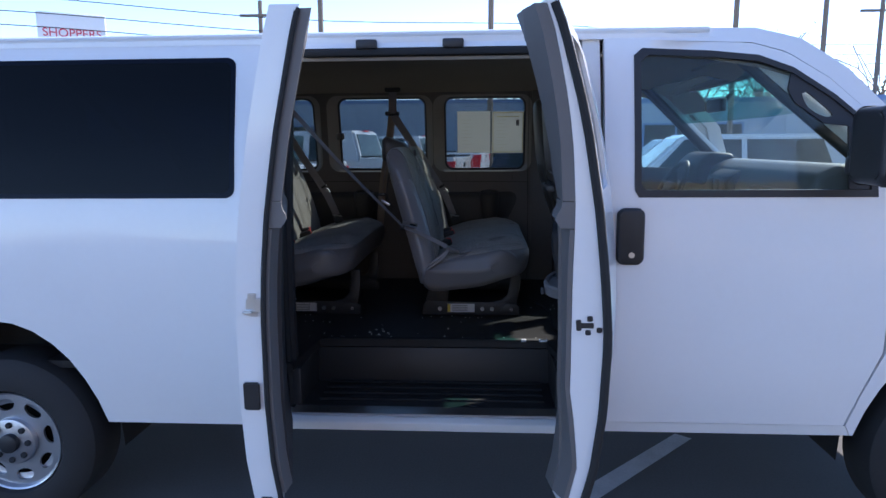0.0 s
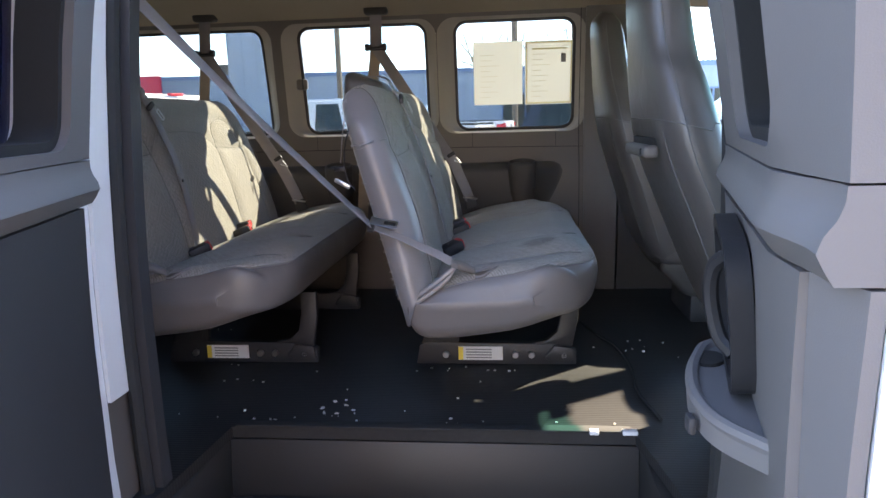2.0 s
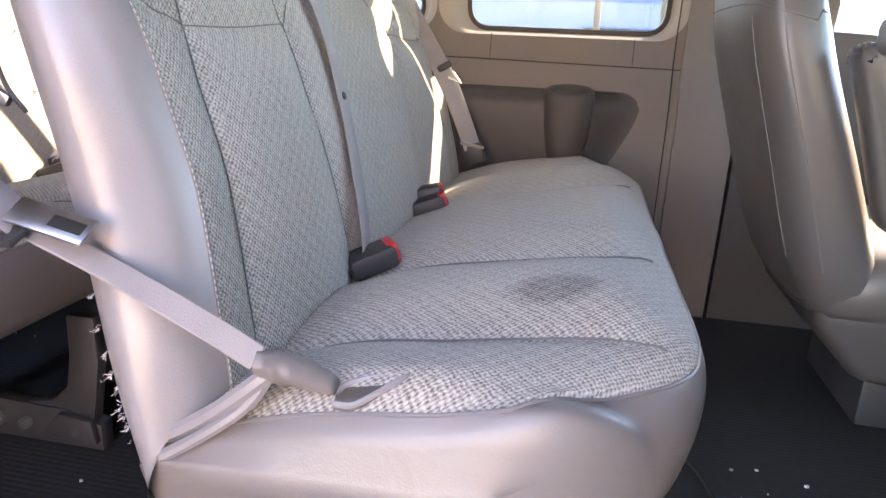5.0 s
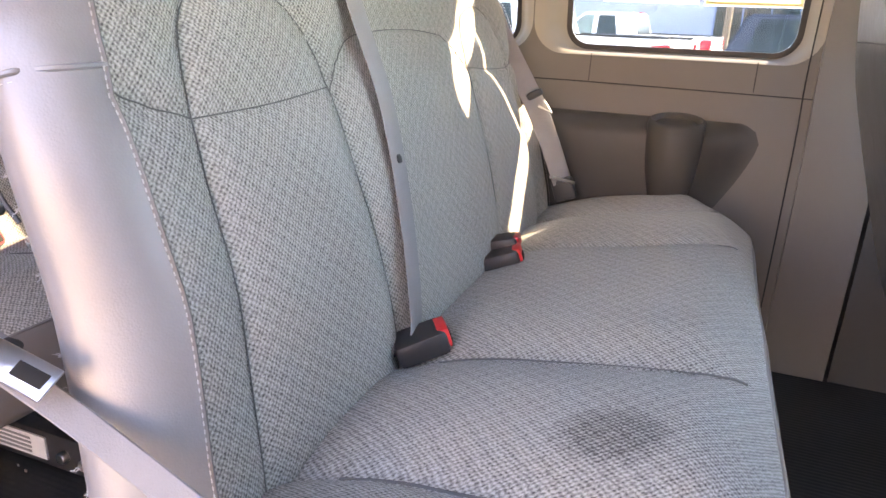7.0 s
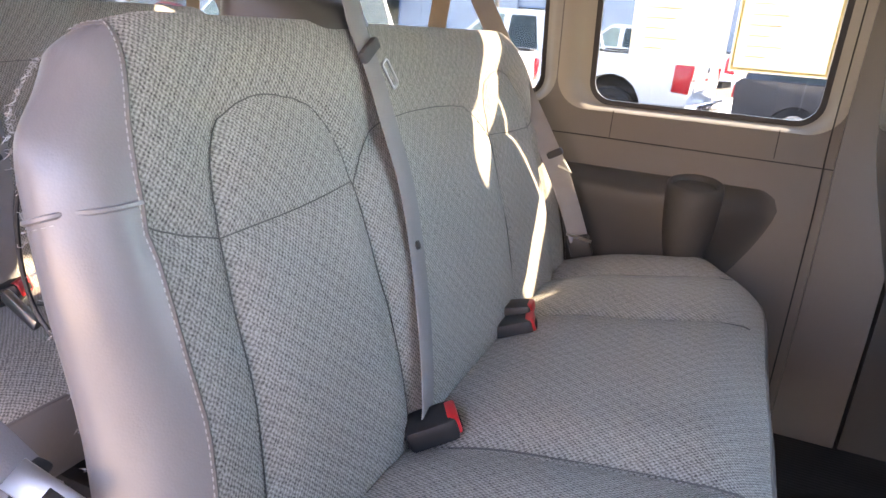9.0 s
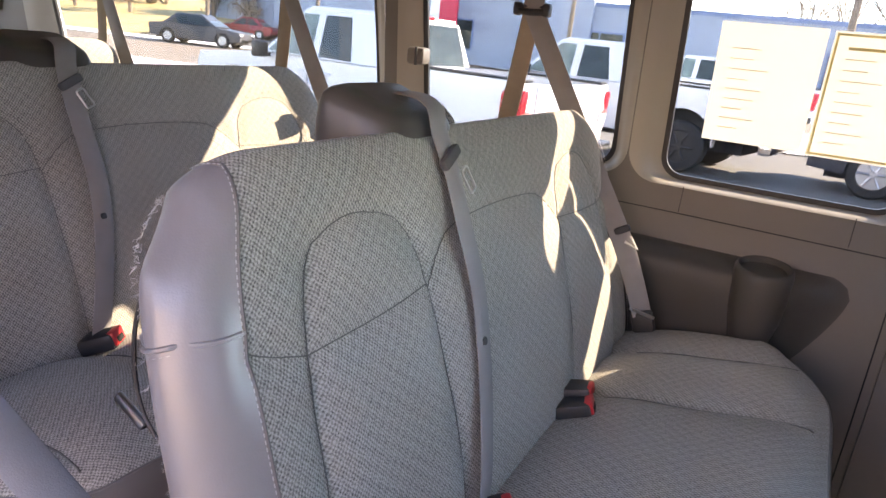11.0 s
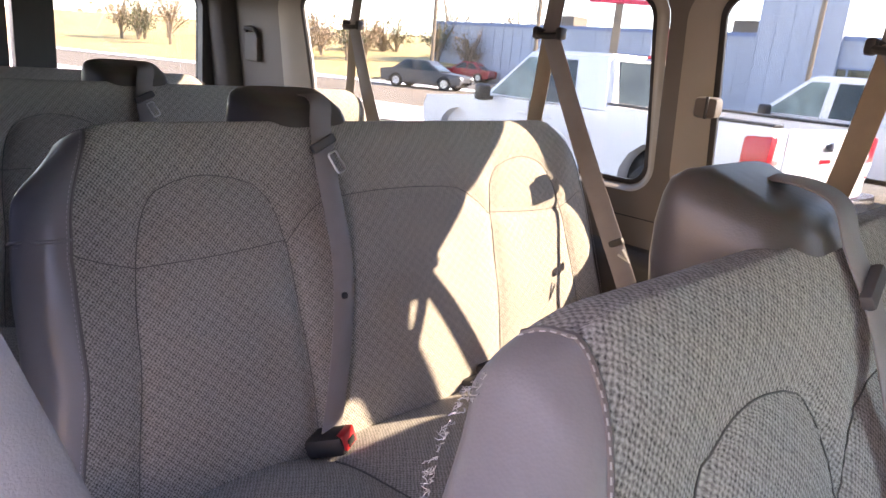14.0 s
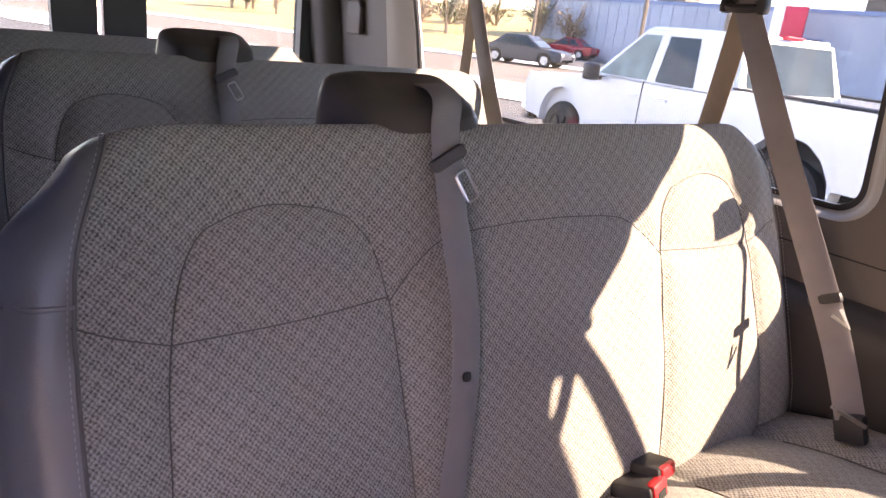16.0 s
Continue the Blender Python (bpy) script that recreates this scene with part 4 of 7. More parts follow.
def build_bench():
    bench = thing("bench_seat", BENCH_X, 1.105, FLOOR, "three-place bench seat in grey patterned cloth with grey vinyl sides", "bench seat", "bench seats of the van")
    sh = Matrix.Translation((BENCH_X, 0, 0))
    ps = bench_mesh()
    cloth, shell, edge, edge2, lines, fold = ps["back"]
    for b in (cloth, shell):
        b.transform(sh)
    back = part("backrest", cloth, CLOTH, bench, "grey knitted cloth", 60)
    part("back_shell", shell, VINYL, back, "smooth grey vinyl", 60)
    for e in (edge, edge2):
        e = [p + Vector((BENCH_X, 0, 0)) for p in e]
        part("piping", tube(e, 0.0022, 6), VINYL_SHADED, back)
        part("stitching", stitches(e, off=(0.004, -0.006 if e[0].y < 1 else 0.006, 0.002)), THREAD, back, "pale stitches")
    for ln in lines:
        part("seam", tube([p + Vector((BENCH_X, 0, 0)) for p in ln], 0.0008, 5), SEAM, back, "dark sewn seam")
    part("side_seam", tube([p + Vector((BENCH_X, 0, 0)) for p in fold], 0.0026, 6), VINYL, back, "folded vinyl seam")
    part("stitching", stitches([p + Vector((BENCH_X, -0.0015, -0.007)) for p in fold], 0.0062, 0.0032, 0.0005), THREAD, back, "pale stitches")
    fray = ps["fray"]
    fray.transform(sh)
    tagged(part("frayed_threads", fray, THREAD, back), "loose pale threads along the worn rear edge", kind="stuff")
    cloth, shell, rim, lines = ps["cushion"]
    for b in (cloth, shell):
        b.transform(sh)
    cush = part("cushion", cloth, CLOTH, bench, "grey knitted cloth", 60)
    # same vinyl as the back, with shade put into the skirt's colour
    part("cushion_skirt", shell, VINYL_SHADED, cush, "smooth grey vinyl", 60)
    rim = [p + Vector((BENCH_X, 0, 0)) for p in rim]
    for ln in lines:
        ys = [p.y for p in ln]
        for k, p in enumerate(ln):
            p.y = ys[0] + (ys[-1] - ys[0]) * k / (len(ln) - 1)
        part("seam", tube([p + Vector((BENCH_X, 0, 0.0010)) for p in ln], 0.0016, 5), SEAM, cush, "dark sewn seam")
    part("piping", tube(rim, 0.0022, 6), VINYL_SHADED, cush)
    part("stitching", stitches(rim, off=(0.0, 0, -0.007)), THREAD, cush, "pale stitches")
    # headrest for the middle place, with the belt that runs over it
    x = BENCH_X
    rings = []
    for z, g, fwd in ((1.478, 0.012, 0.006), (1.486, 0.003, 0.008), (1.515, 0.0, 0.004), (1.55, 0.0, -0.006), (1.575, 0.003, -0.016), (1.588, 0.007, -0.022), (1.595, 0.015, -0.026), (1.599, 0.028, -0.028)):
        # wider at the rear than at the padded face
        plan = []
        for p, q in sq(44, 5.0, 1.0, 1.0):
            dep = x - 0.135 + 0.5 * fwd + p * (0.072 - g + 0.5 * fwd)
            k = (p + 1) / 2
            y0, y1 = 0.836 + 0.034 * k + g, 1.046 - 0.012 * k - g
            plan.append((dep, (y0 + y1) / 2 + q * (y1 - y0) / 2, z - 0.012 * p))
        rings.append(plan)
    hr = part("headrest", loft(rings), VINYL_DARK, bench, "dark vinyl headrest", 50)
    part("headrest_seam", tube([Vector(p) + Vector((0.0004, 0, 0)) for p in rings[2][-10:] + rings[2][:11]], 0.0013, 6), SEAM, hr)
    lap = spline([(x - 0.212, 0.995, 1.50), (x - 0.209, 0.99, 1.553), (x - 0.186, 0.985, 1.592), (x - 0.13, 0.98, 1.6005), (x - 0.088, 0.97, 1.5895), (x - 0.066, 0.957, 1.555), (x - 0.034, 0.946, 1.505), (x - 0.008, 0.946, 1.44), (x + 0.022, 0.948, 1.36), (x + 0.048, 0.94, 1.27), (x + 0.078, 0.915, 1.17), (x + 0.098, 0.892, 1.09), (x + 0.10, 0.88, 1.045)], 6)
    belt = part("shoulder_belt", strap(lap, 0.040, [(0, 1, 0.05), (0, 1, 0.05), (0, 1, 0.05), (-0.12, 0.98, 0.05)]), WEB, bench, "grey woven belt over the backrest")
    part("belt_button", box_at(Vector((x + 0.046, 0.942, 1.284)), (0.006, 0.012, 0.012), Matrix.Rotation(radians(-22), 4, 'Y'), 0.004), BUCKLE, belt)
    tilt = Matrix.Rotation(radians(-20), 4, 'Y') @ Matrix.Rotation(radians(25), 4, 'X')
    part("belt_guide", box_at(Vector((x - 0.042, 0.948, 1.528)), (0.012, 0.052, 0.016), tilt, 0.004), WEB_DARK, belt)
    loop = [Vector((0, a, c)) for a, c in rrect(-0.009, 0.009, -0.036, 0.0, 0.004, 3)]
    part("belt_tongue", tube([Vector((x - 0.022, 0.952, 1.516)) + tilt @ p for p in loop], 0.0019, 6, None, True), STEEL, belt, "bright steel tongue")
    for yy, yaw in ((0.878, 32), (1.24, 14)):
        m = Matrix.Rotation(radians(yaw), 4, 'Z') @ Matrix.Rotation(radians(-20), 4, 'Y')
        c = Vector((x + 0.112, yy, 1.06))
        bk = part("buckle", box_at(c, (0.07, 0.054, 0.034), m, 0.008), BUCKLE, bench, "black belt buckle")
        part("release_button", box_at(c + m @ Vector((0.030, 0, 0.003)), (0.017, 0.042, 0.029), m, 0.004), RED, bk, "red release button")
        # black block on the button, painted for the shade in its slot
        part("tongue_slot_shade", box_at(c + m @ Vector((0.036, 0, -0.002)), (0.008, 0.026, 0.013), m, 0.002), DARKGAP, bk)
        part("buckle_stalk", strap([c + m @ Vector((-0.03, 0, 0)), c + m @ Vector((-0.07, 0, -0.015)), c + m @ Vector((-0.10, 0, -0.05))], 0.03, (0, 1, 0), 0.002), WEB_DARK, bk)
    m = Matrix.Rotation(radians(8), 4, 'Z') @ Matrix.Rotation(radians(-14), 4, 'Y')
    c = Vector((x + 0.100, 1.275, 1.078))
    spare = part("buckle", box_at(c, (0.064, 0.05, 0.026), m, 0.007), BUCKLE, bench, "black spare belt buckle")
    part("release_button", box_at(c + m @ Vector((0.028, 0, 0.002)), (0.014, 0.038, 0.021), m, 0.004), RED, spare, "red release button")
    part("buckle_stalk", strap([c + m @ Vector((-0.03, 0, 0)), c + m @ Vector((-0.07, 0, -0.02)), c + m @ Vector((-0.09, 0, -0.06))], 0.03, (0, 1, 0), 0.002), WEB_DARK, spare)
    # steel legs: a floor rail with a rear post and a swept front arm
    for y in (0.83, 1.45):
        b = prism([(x - 0.005, FLOOR + 0.002), (x + 0.50, FLOOR + 0.002), (x + 0.50, FLOOR + 0.05), (x + 0.44, FLOOR + 0.07), (x + 0.03, FLOOR + 0.075), (x + 0.005, FLOOR + 0.065)], 'y', y, y + 0.03, 0.004)
        part("leg_rail", b, FRAMEBLACK, bench, "black steel floor rail")
        part("leg", prism([(x + 0.01, FLOOR + 0.06), (x + 0.13, FLOOR + 0.07), (x + 0.15, 0.93), (x + 0.06, 0.93)], 'y', y + 0.003, y + 0.027, 0.004), FRAMEBLACK, bench)
        arm = [(x + 0.36, FLOOR + 0.072), (x + 0.41, FLOOR + 0.082), (x + 0.44, FLOOR + 0.11), (x + 0.452, 0.86), (x + 0.455, 0.93), (x + 0.505, 0.93), (x + 0.505, 0.85), (x + 0.495, FLOOR + 0.10), (x + 0.485, FLOOR + 0.05), (x + 0.38, FLOOR + 0.06)]
        part("leg", prism(arm, 'y', y + 0.003, y + 0.027, 0.005), FRAMEBLACK, bench)
        part("foot_bracket", prism([(x + 0.40, FLOOR + 0.03), (x + 0.43, FLOOR + 0.068), (x + 0.49, FLOOR + 0.062), (x + 0.498, FLOOR + 0.02), (x + 0.41, FLOOR + 0.02)], 'y', y - 0.012, y + 0.002, 0.004), FRAMEBLACK, bench)
    part("release_cable", tube(spline([(x - 0.112, 0.522, 1.45), (x - 0.126, 0.518, 1.40), (x - 0.130, 0.518, 1.35), (x - 0.122, 0.519, 1.31), (x - 0.104, 0.520, 1.285)], 6), 0.0022, 6), BUCKLE, bench, "black cable down the rear of the backrest")
    part("cable_end", box_at(Vector((x - 0.138, 0.518, 1.304)), (0.045, 0.008, 0.012), Matrix.Rotation(radians(28), 4, 'Y'), 0.003), STEEL, bench, "bright metal cable end")
    part("pull_cord", tube(spline([(x - 0.14, 0.615, 1.50), (x - 0.155, 0.617, 1.43), (x - 0.17, 0.64, 1.35)], 5), 0.0015, 5), WEB, bench)
    part("cord_toggle", box(x - 0.19, x - 0.155, 0.634, 0.646, 1.327, 1.341, 0.004), BUCKLE, bench, "dark plastic pull toggle")
    part("warning_label", box(x + 0.13, x + 0.27, 0.8255, 0.829, FLOOR + 0.018, FLOOR + 0.062), LABELW, bench, "white printed warning label")
    part("label_stripe", box(x + 0.13, x + 0.145, 0.824, 0.8272, FLOOR + 0.019, FLOOR + 0.061), LABELY, bench)
    for k in range(4):
        part("label_print", box(x + 0.155, x + 0.235, 0.8245, 0.8262, FLOOR + 0.024 + 0.009 * k, FLOOR + 0.028 + 0.009 * k), INK, bench)
    for k in (0.09, 0.31, 0.36, 0.46):
        part("bolt", prism([(x + k + 0.011 * math.cos(a), FLOOR + 0.036 + 0.011 * math.sin(a)) for a in np.linspace(0, 6.2832, 9)[:-1]], 'y', 0.818, 0.832, 0.002, 1), STEEL, bench)
    part("cross_brace", tube([(x + 0.10, y, FLOOR + 0.10) for y in (0.83, 1.48)], 0.016), FRAMEBLACK, bench)
    return bench


bench2 = build_bench()
bench3 = copy_thing(bench2, pose(BENCH_X - 0.83, 1.105, FLOOR))
bench4 = copy_thing(bench2, pose(BENCH_X - 1.63, 1.105, FLOOR))
bench5 = copy_thing(bench2, pose(BENCH_X - 2.48, 0.955, FLOOR - 0.02))
bench5["label"] = "rearmost grey cloth bench seat without a headrest"
for o in list(bench5.children_recursive):
    if o.name.split(".")[0] in ("headrest", "headrest_seam", "shoulder_belt", "belt_button", "belt_guide", "belt_tongue"):
        bpy.data.objects.remove(o)


# an old spill has dried on the cushion of the bench by the door
for o in bench2.children:
    if o.name.split(".")[0] == "cushion":
        o.data = o.data.copy()
        o.data.materials[0] = CLOTH_SPILL
        tagged(o, "grey knitted cloth with a dark dried spill")


# ---------------- the open side doors
def side_door(name, width, base, y_hinge, s, label, deep=0.085, lip=0.0, barrel=None, edge_depth=None):
    """s = 1: the rear leaf, hinged at its rear edge, seen with its lining towards +x; s = -1: the front leaf."""
    d_ob = thing(name, base(0), y_hinge, 0.5, label, "vehicle door", "open side doors")
    def place(a, d, z):
        return (base(a) + s * (0.085 + skin(z) + d + (barrel(z) if barrel else 0)), y_hinge - a, z)
    def off(a, z):
        # the lining sits deep on the door, and runs out towards the free edge
        if not edge_depth:
            return deep - 0.085
        k = max(0, min(1, (a - width + 0.15) / 0.14))
        k = k * k * (3 - 2 * k)
        return (deep - 0.085) * (1 - k) + (edge_depth(z) - 0.085) * k
    flat = lambda v: (lambda a, z: v + (off(a, z) if v > 0.08 else 0))
    h0 = 0.09 if s > 0 else 0.145
    hole = rrect(h0, width - 0.13, 1.43, 1.885, 0.05)
    edge = [(0, 0.47), (width, 0.47), (width, 1.95), (0, 1.95)]
    body = part("door_shell", slab(edge, [hole], flat(0.0), flat(0.085), 0.08, place), WHITE, d_ob, "white painted door shell")
    part("window_glass", slab(hole, [], flat(0.012), flat(0.017), 0.15, place), GLASS_DARK, body, "dark privacy glass")
    part("window_gasket", slab(rrect(h0 - 0.008, width - 0.122, 1.422, 1.893, 0.055), [rrect(h0 + 0.015, width - 0.145, 1.445, 1.87, 0.04)], flat(0.03), flat(0.105), 0.12, place), RUBBER, body)
    # lining: upper frame, ledge, lower panel, border at the free edge
    up = [(-lip, 1.412), (width - 0.004, 1.412), (width - 0.004, 1.94), (-lip, 1.94)]
    part("upper_lining", slab(up, [hole], flat(0.086), flat(0.121), 0.08, place), DOORTRIM, d_ob, "grey plastic window surround")
    part("lining_ledge", slab([(-lip, 1.335), (width - 0.004, 1.335), (width - 0.004, 1.41), (-lip, 1.41)], [], flat(0.086), lambda a, z: off(a, z) + 0.122 + 0.02 * math.exp(-((z - 1.362) / 0.022) ** 2), 0.012, place), DOORTRIM, d_ob)
    l0 = -lip if s < 0 else 0.05
    low = [(l0, 0.52), (width - 0.07, 0.52), (width - 0.07, 1.332), (l0, 1.332)]
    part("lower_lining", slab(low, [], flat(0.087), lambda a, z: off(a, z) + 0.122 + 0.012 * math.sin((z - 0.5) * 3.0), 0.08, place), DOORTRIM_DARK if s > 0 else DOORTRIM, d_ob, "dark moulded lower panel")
    bord = [(width - 0.069, 0.52), (width - 0.004, 0.52), (width - 0.004, 1.332), (width - 0.069, 1.332)]
    part("edge_border", slab(bord, [], flat(0.087), lambda a, z: off(a, z) + 0.10 + 0.45 * max(0, width - 0.02 - a), 0.05, place), DOORTRIM, d_ob)
    # seals
    if s > 0:
        part("edge_seal", tube([place(width + 0.004, 0.082, z) for z in np.linspace(0.5, 1.93, 24)], 0.008), RUBBER, d_ob)
    part("outer_seal", tube([place(width + (0.006 if s < 0 else 0.0), 0.006 if s < 0 else 0.084, z) for z in np.linspace(0.48, 1.94, 30)], 0.013 if s < 0 else 0.006), RUBBER, d_ob)
    return d_ob, place


rear_leaf, rl = side_door("rear_side_door", 0.61, lambda a: -0.185 + 0.175 * a / 0.61, -0.085, 1, "white rear-hinged side door, open, dark lining inside")
front_leaf, fl = side_door("front_side_door", 0.60, lambda a: 1.22 - 0.155 * a / 0.69, -0.10, -1, "white front-hinged side door, open, grey lining inside", 0.102, 0.052,
    curve([(0.47, 0.045), (0.6, 0.03), (0.8, 0.016), (1.0, 0.008), (1.2, 0.014), (1.7, 0.018), (1.86, 0.028), (1.95, 0.038)]),
    curve([(0.47, 0.05), (0.64, 0.055), (0.72, 0.075), (0.86, 0.105), (1.03, 0.11), (1.2, 0.097), (1.37, 0.074), (1.54, 0.054), (1.8, 0.034), (1.95, 0.025)]))
# striker and bump stop on the edge of the rear leaf
def plate(place, w, d0, d1, z0, z1, proud, material, name, parent, label=""):
    b = bmesh.new()
    vs = [b.verts.new(place(w + h, d, z)) for h in (0.0, proud) for d, z in ((d0, z0), (d1, z0), (d1, z1), (d0, z1))]
    for f in ((3, 2, 1, 0), (4, 5, 6, 7), (0, 1, 5, 4), (1, 2, 6, 5), (2, 3, 7, 6), (3, 0, 4, 7)):
        b.faces.new([vs[i] for i in f])
    bmesh.ops.bevel(b, geom=b.edges[:], offset=min(proud * 0.4, 0.004), segments=2, affect='EDGES')
    return part(name, b, material, parent, label)


for z0, z1, d0, d1, pr in ((1.115, 1.145, 0.035, 0.06, 0.004), (1.075, 1.10, 0.04, 0.066, 0.004), (1.09, 1.13, 0.03, 0.075, 0.006), (1.083, 1.095, 0.02, 0.05, 0.022)):
    plate(rl, 0.61, d0, d1, z0, z1, pr, STEEL, "striker", rear_leaf, "zinc door striker")
for z, d in ((1.13, 0.048), (1.087, 0.053)):
    plate(rl, 0.614, d - 0.007, d + 0.007, z - 0.007, z + 0.007, 0.004, STEEL, "screw", rear_leaf)
plate(rl, 0.61, 0.012, 0.062, 0.79, 0.875, 0.014, BLACKTRIM, "bump_stop", rear_leaf, "black rubber bump stop")
plate(rl, 0.61, 0.02, 0.06, 0.475, 0.51, 0.01, BLACKTRIM, "lower_latch", rear_leaf)
# latch and screws on the edge of the front leaf
plate(fl, 0.60, 0.045, 0.09, 1.05, 1.066, 0.003, BLACKTRIM, "latch_slot", front_leaf)
plate(fl, 0.60, 0.08, 0.095, 1.043, 1.075, 0.004, BLACKTRIM, "latch_slot", front_leaf)
for z, d in ((1.078, 0.055), (1.038, 0.062), (1.045, 0.03)):
    plate(fl, 0.60, d - 0.008, d + 0.008, z - 0.008, z + 0.008, 0.005, BLACKTRIM, "screw", front_leaf)
# pull recess and cup pocket on the front leaf's lining
oval = [(0.232 + p, 1.228 + q - 0.12 * p) for p, q in sq(32, 4.5, 0.105, 0.095)]
rim_in = [(0.232 + p, 1.228 + q - 0.12 * p) for p, q in sq(32, 4.5, 0.09, 0.08)]
part("pull_bezel", slab(oval, [rim_in], lambda a, z: 0.15, lambda a, z: 0.178, 0.06, fl), BLACKTRIM, front_leaf, "black bezel round the pull recess")
part("pull_recess", slab(rim_in, [], lambda a, z: 0.15, lambda a, z: 0.167, 0.06, fl), DOORTRIM_DARK, front_leaf, "dark pull-handle recess")
part("pull_handle", tube(spline([fl(0.255, 0.168, 1.16), fl(0.235, 0.185, 1.18), fl(0.225, 0.192, 1.23), fl(0.232, 0.185, 1.27), fl(0.25, 0.168, 1.29)], 5), 0.010), BLACKTRIM, front_leaf)
shelf = [(p.x, p.y) for p in spline([(0.075, 0.15, 0), (0.10, 0.20, 0), (0.15, 0.218, 0), (0.22, 0.228, 0), (0.30, 0.224, 0), (0.37, 0.20, 0), (0.43, 0.15, 0)], 4)]
part("shelf", slab(shelf, [], lambda a, z: 1.09, lambda a, z: 1.118, 0.06, lambda a, d, z: fl(a, z, d)), DOORTRIM, front_leaf, "grey moulded door shelf", 60)
part("shelf_lip", tube([fl(a, d - 0.008, 1.118) for a, d in shelf], 0.009, 8), DOORTRIM, front_leaf)
# thin black disc on the shelf paints the shade inside the cup hole
part("cup_hole_shade", slab([(0.165 + 0.028 * math.cos(a), 0.195 + 0.022 * math.sin(a)) for a in np.linspace(0, 6.2832, 21)[:-1]], [], lambda a, z: 1.116, lambda a, z: 1.123, 0.06, lambda a, d, z: fl(a, z, d)), DARKGAP, front_leaf)
part("screw_cap", box_at(Vector(fl(0.33, 0.226, 1.10)), (0.01, 0.022, 0.022), Matrix.Identity(4), 0.004), DOORTRIM_DARK, front_leaf)
# jamb seal round the opening
jamb = [(-0.086, right(z, 0.135), z) for z in np.linspace(0.5, 1.9, 20)] + [(x, 0.115, 1.915) for x in np.linspace(-0.02, 1.02, 12)] + [(1.078, right(z, 0.075) + 0.01, z) for z in np.linspace(1.9, 0.5, 20)]
part("door_opening_seal", tube(jamb, 0.014, 8), RUBBER, van, "black rubber seal")
part("jamb_face", slab([(-0.10, 0.93), (-0.092, 0.93), (-0.092, 1.94), (-0.10, 1.94)], [], lambda a, z: right(z, 0.061), lambda a, z: right(z, 0.13), 0.1), WHITE_DULL, van)
part("jamb_trim", slab([(-0.115, 0.69), (-0.06, 0.69), (-0.06, 1.93), (-0.115, 1.93)], [], lambda a, z: right(z, 0.152), lambda a, z: right(z, 0.19), 0.1), DOORTRIM_DARK, van)
for z in (0.72, 1.28):
    hg = part("hinge", box(1.09, 1.125, -0.10, -0.07, z - 0.035, z + 0.035, 0.004), WHITE_DULL, front_leaf, "white painted hinge")
    part("hinge_pin", tube([(1.12, -0.095, z - 0.04), (1.12, -0.095, z + 0.04)], 0.009), WHITE_DULL, hg)

part("centre_post_trim", slab([(1.10, 0.66), (1.17, 0.66), (1.17, 1.945), (1.10, 1.945)], [], lambda a, z: right(z, 0.075), lambda a, z: right(z, 0.15), 0.1), PLASTIC, van)
cover = thing("engine_cover", 1.75, YC, FLOOR, "dark moulded engine cover between the front seats", "engine cover")
part("cover_shell", prism([(1.46, FLOOR), (1.47, 0.93), (1.52, 1.0), (1.9, 1.03), (2.1, 1.03), (2.1, FLOOR)], 'y', 0.66, 1.17, 0.04, 3), PLASTIC_DARK, cover)
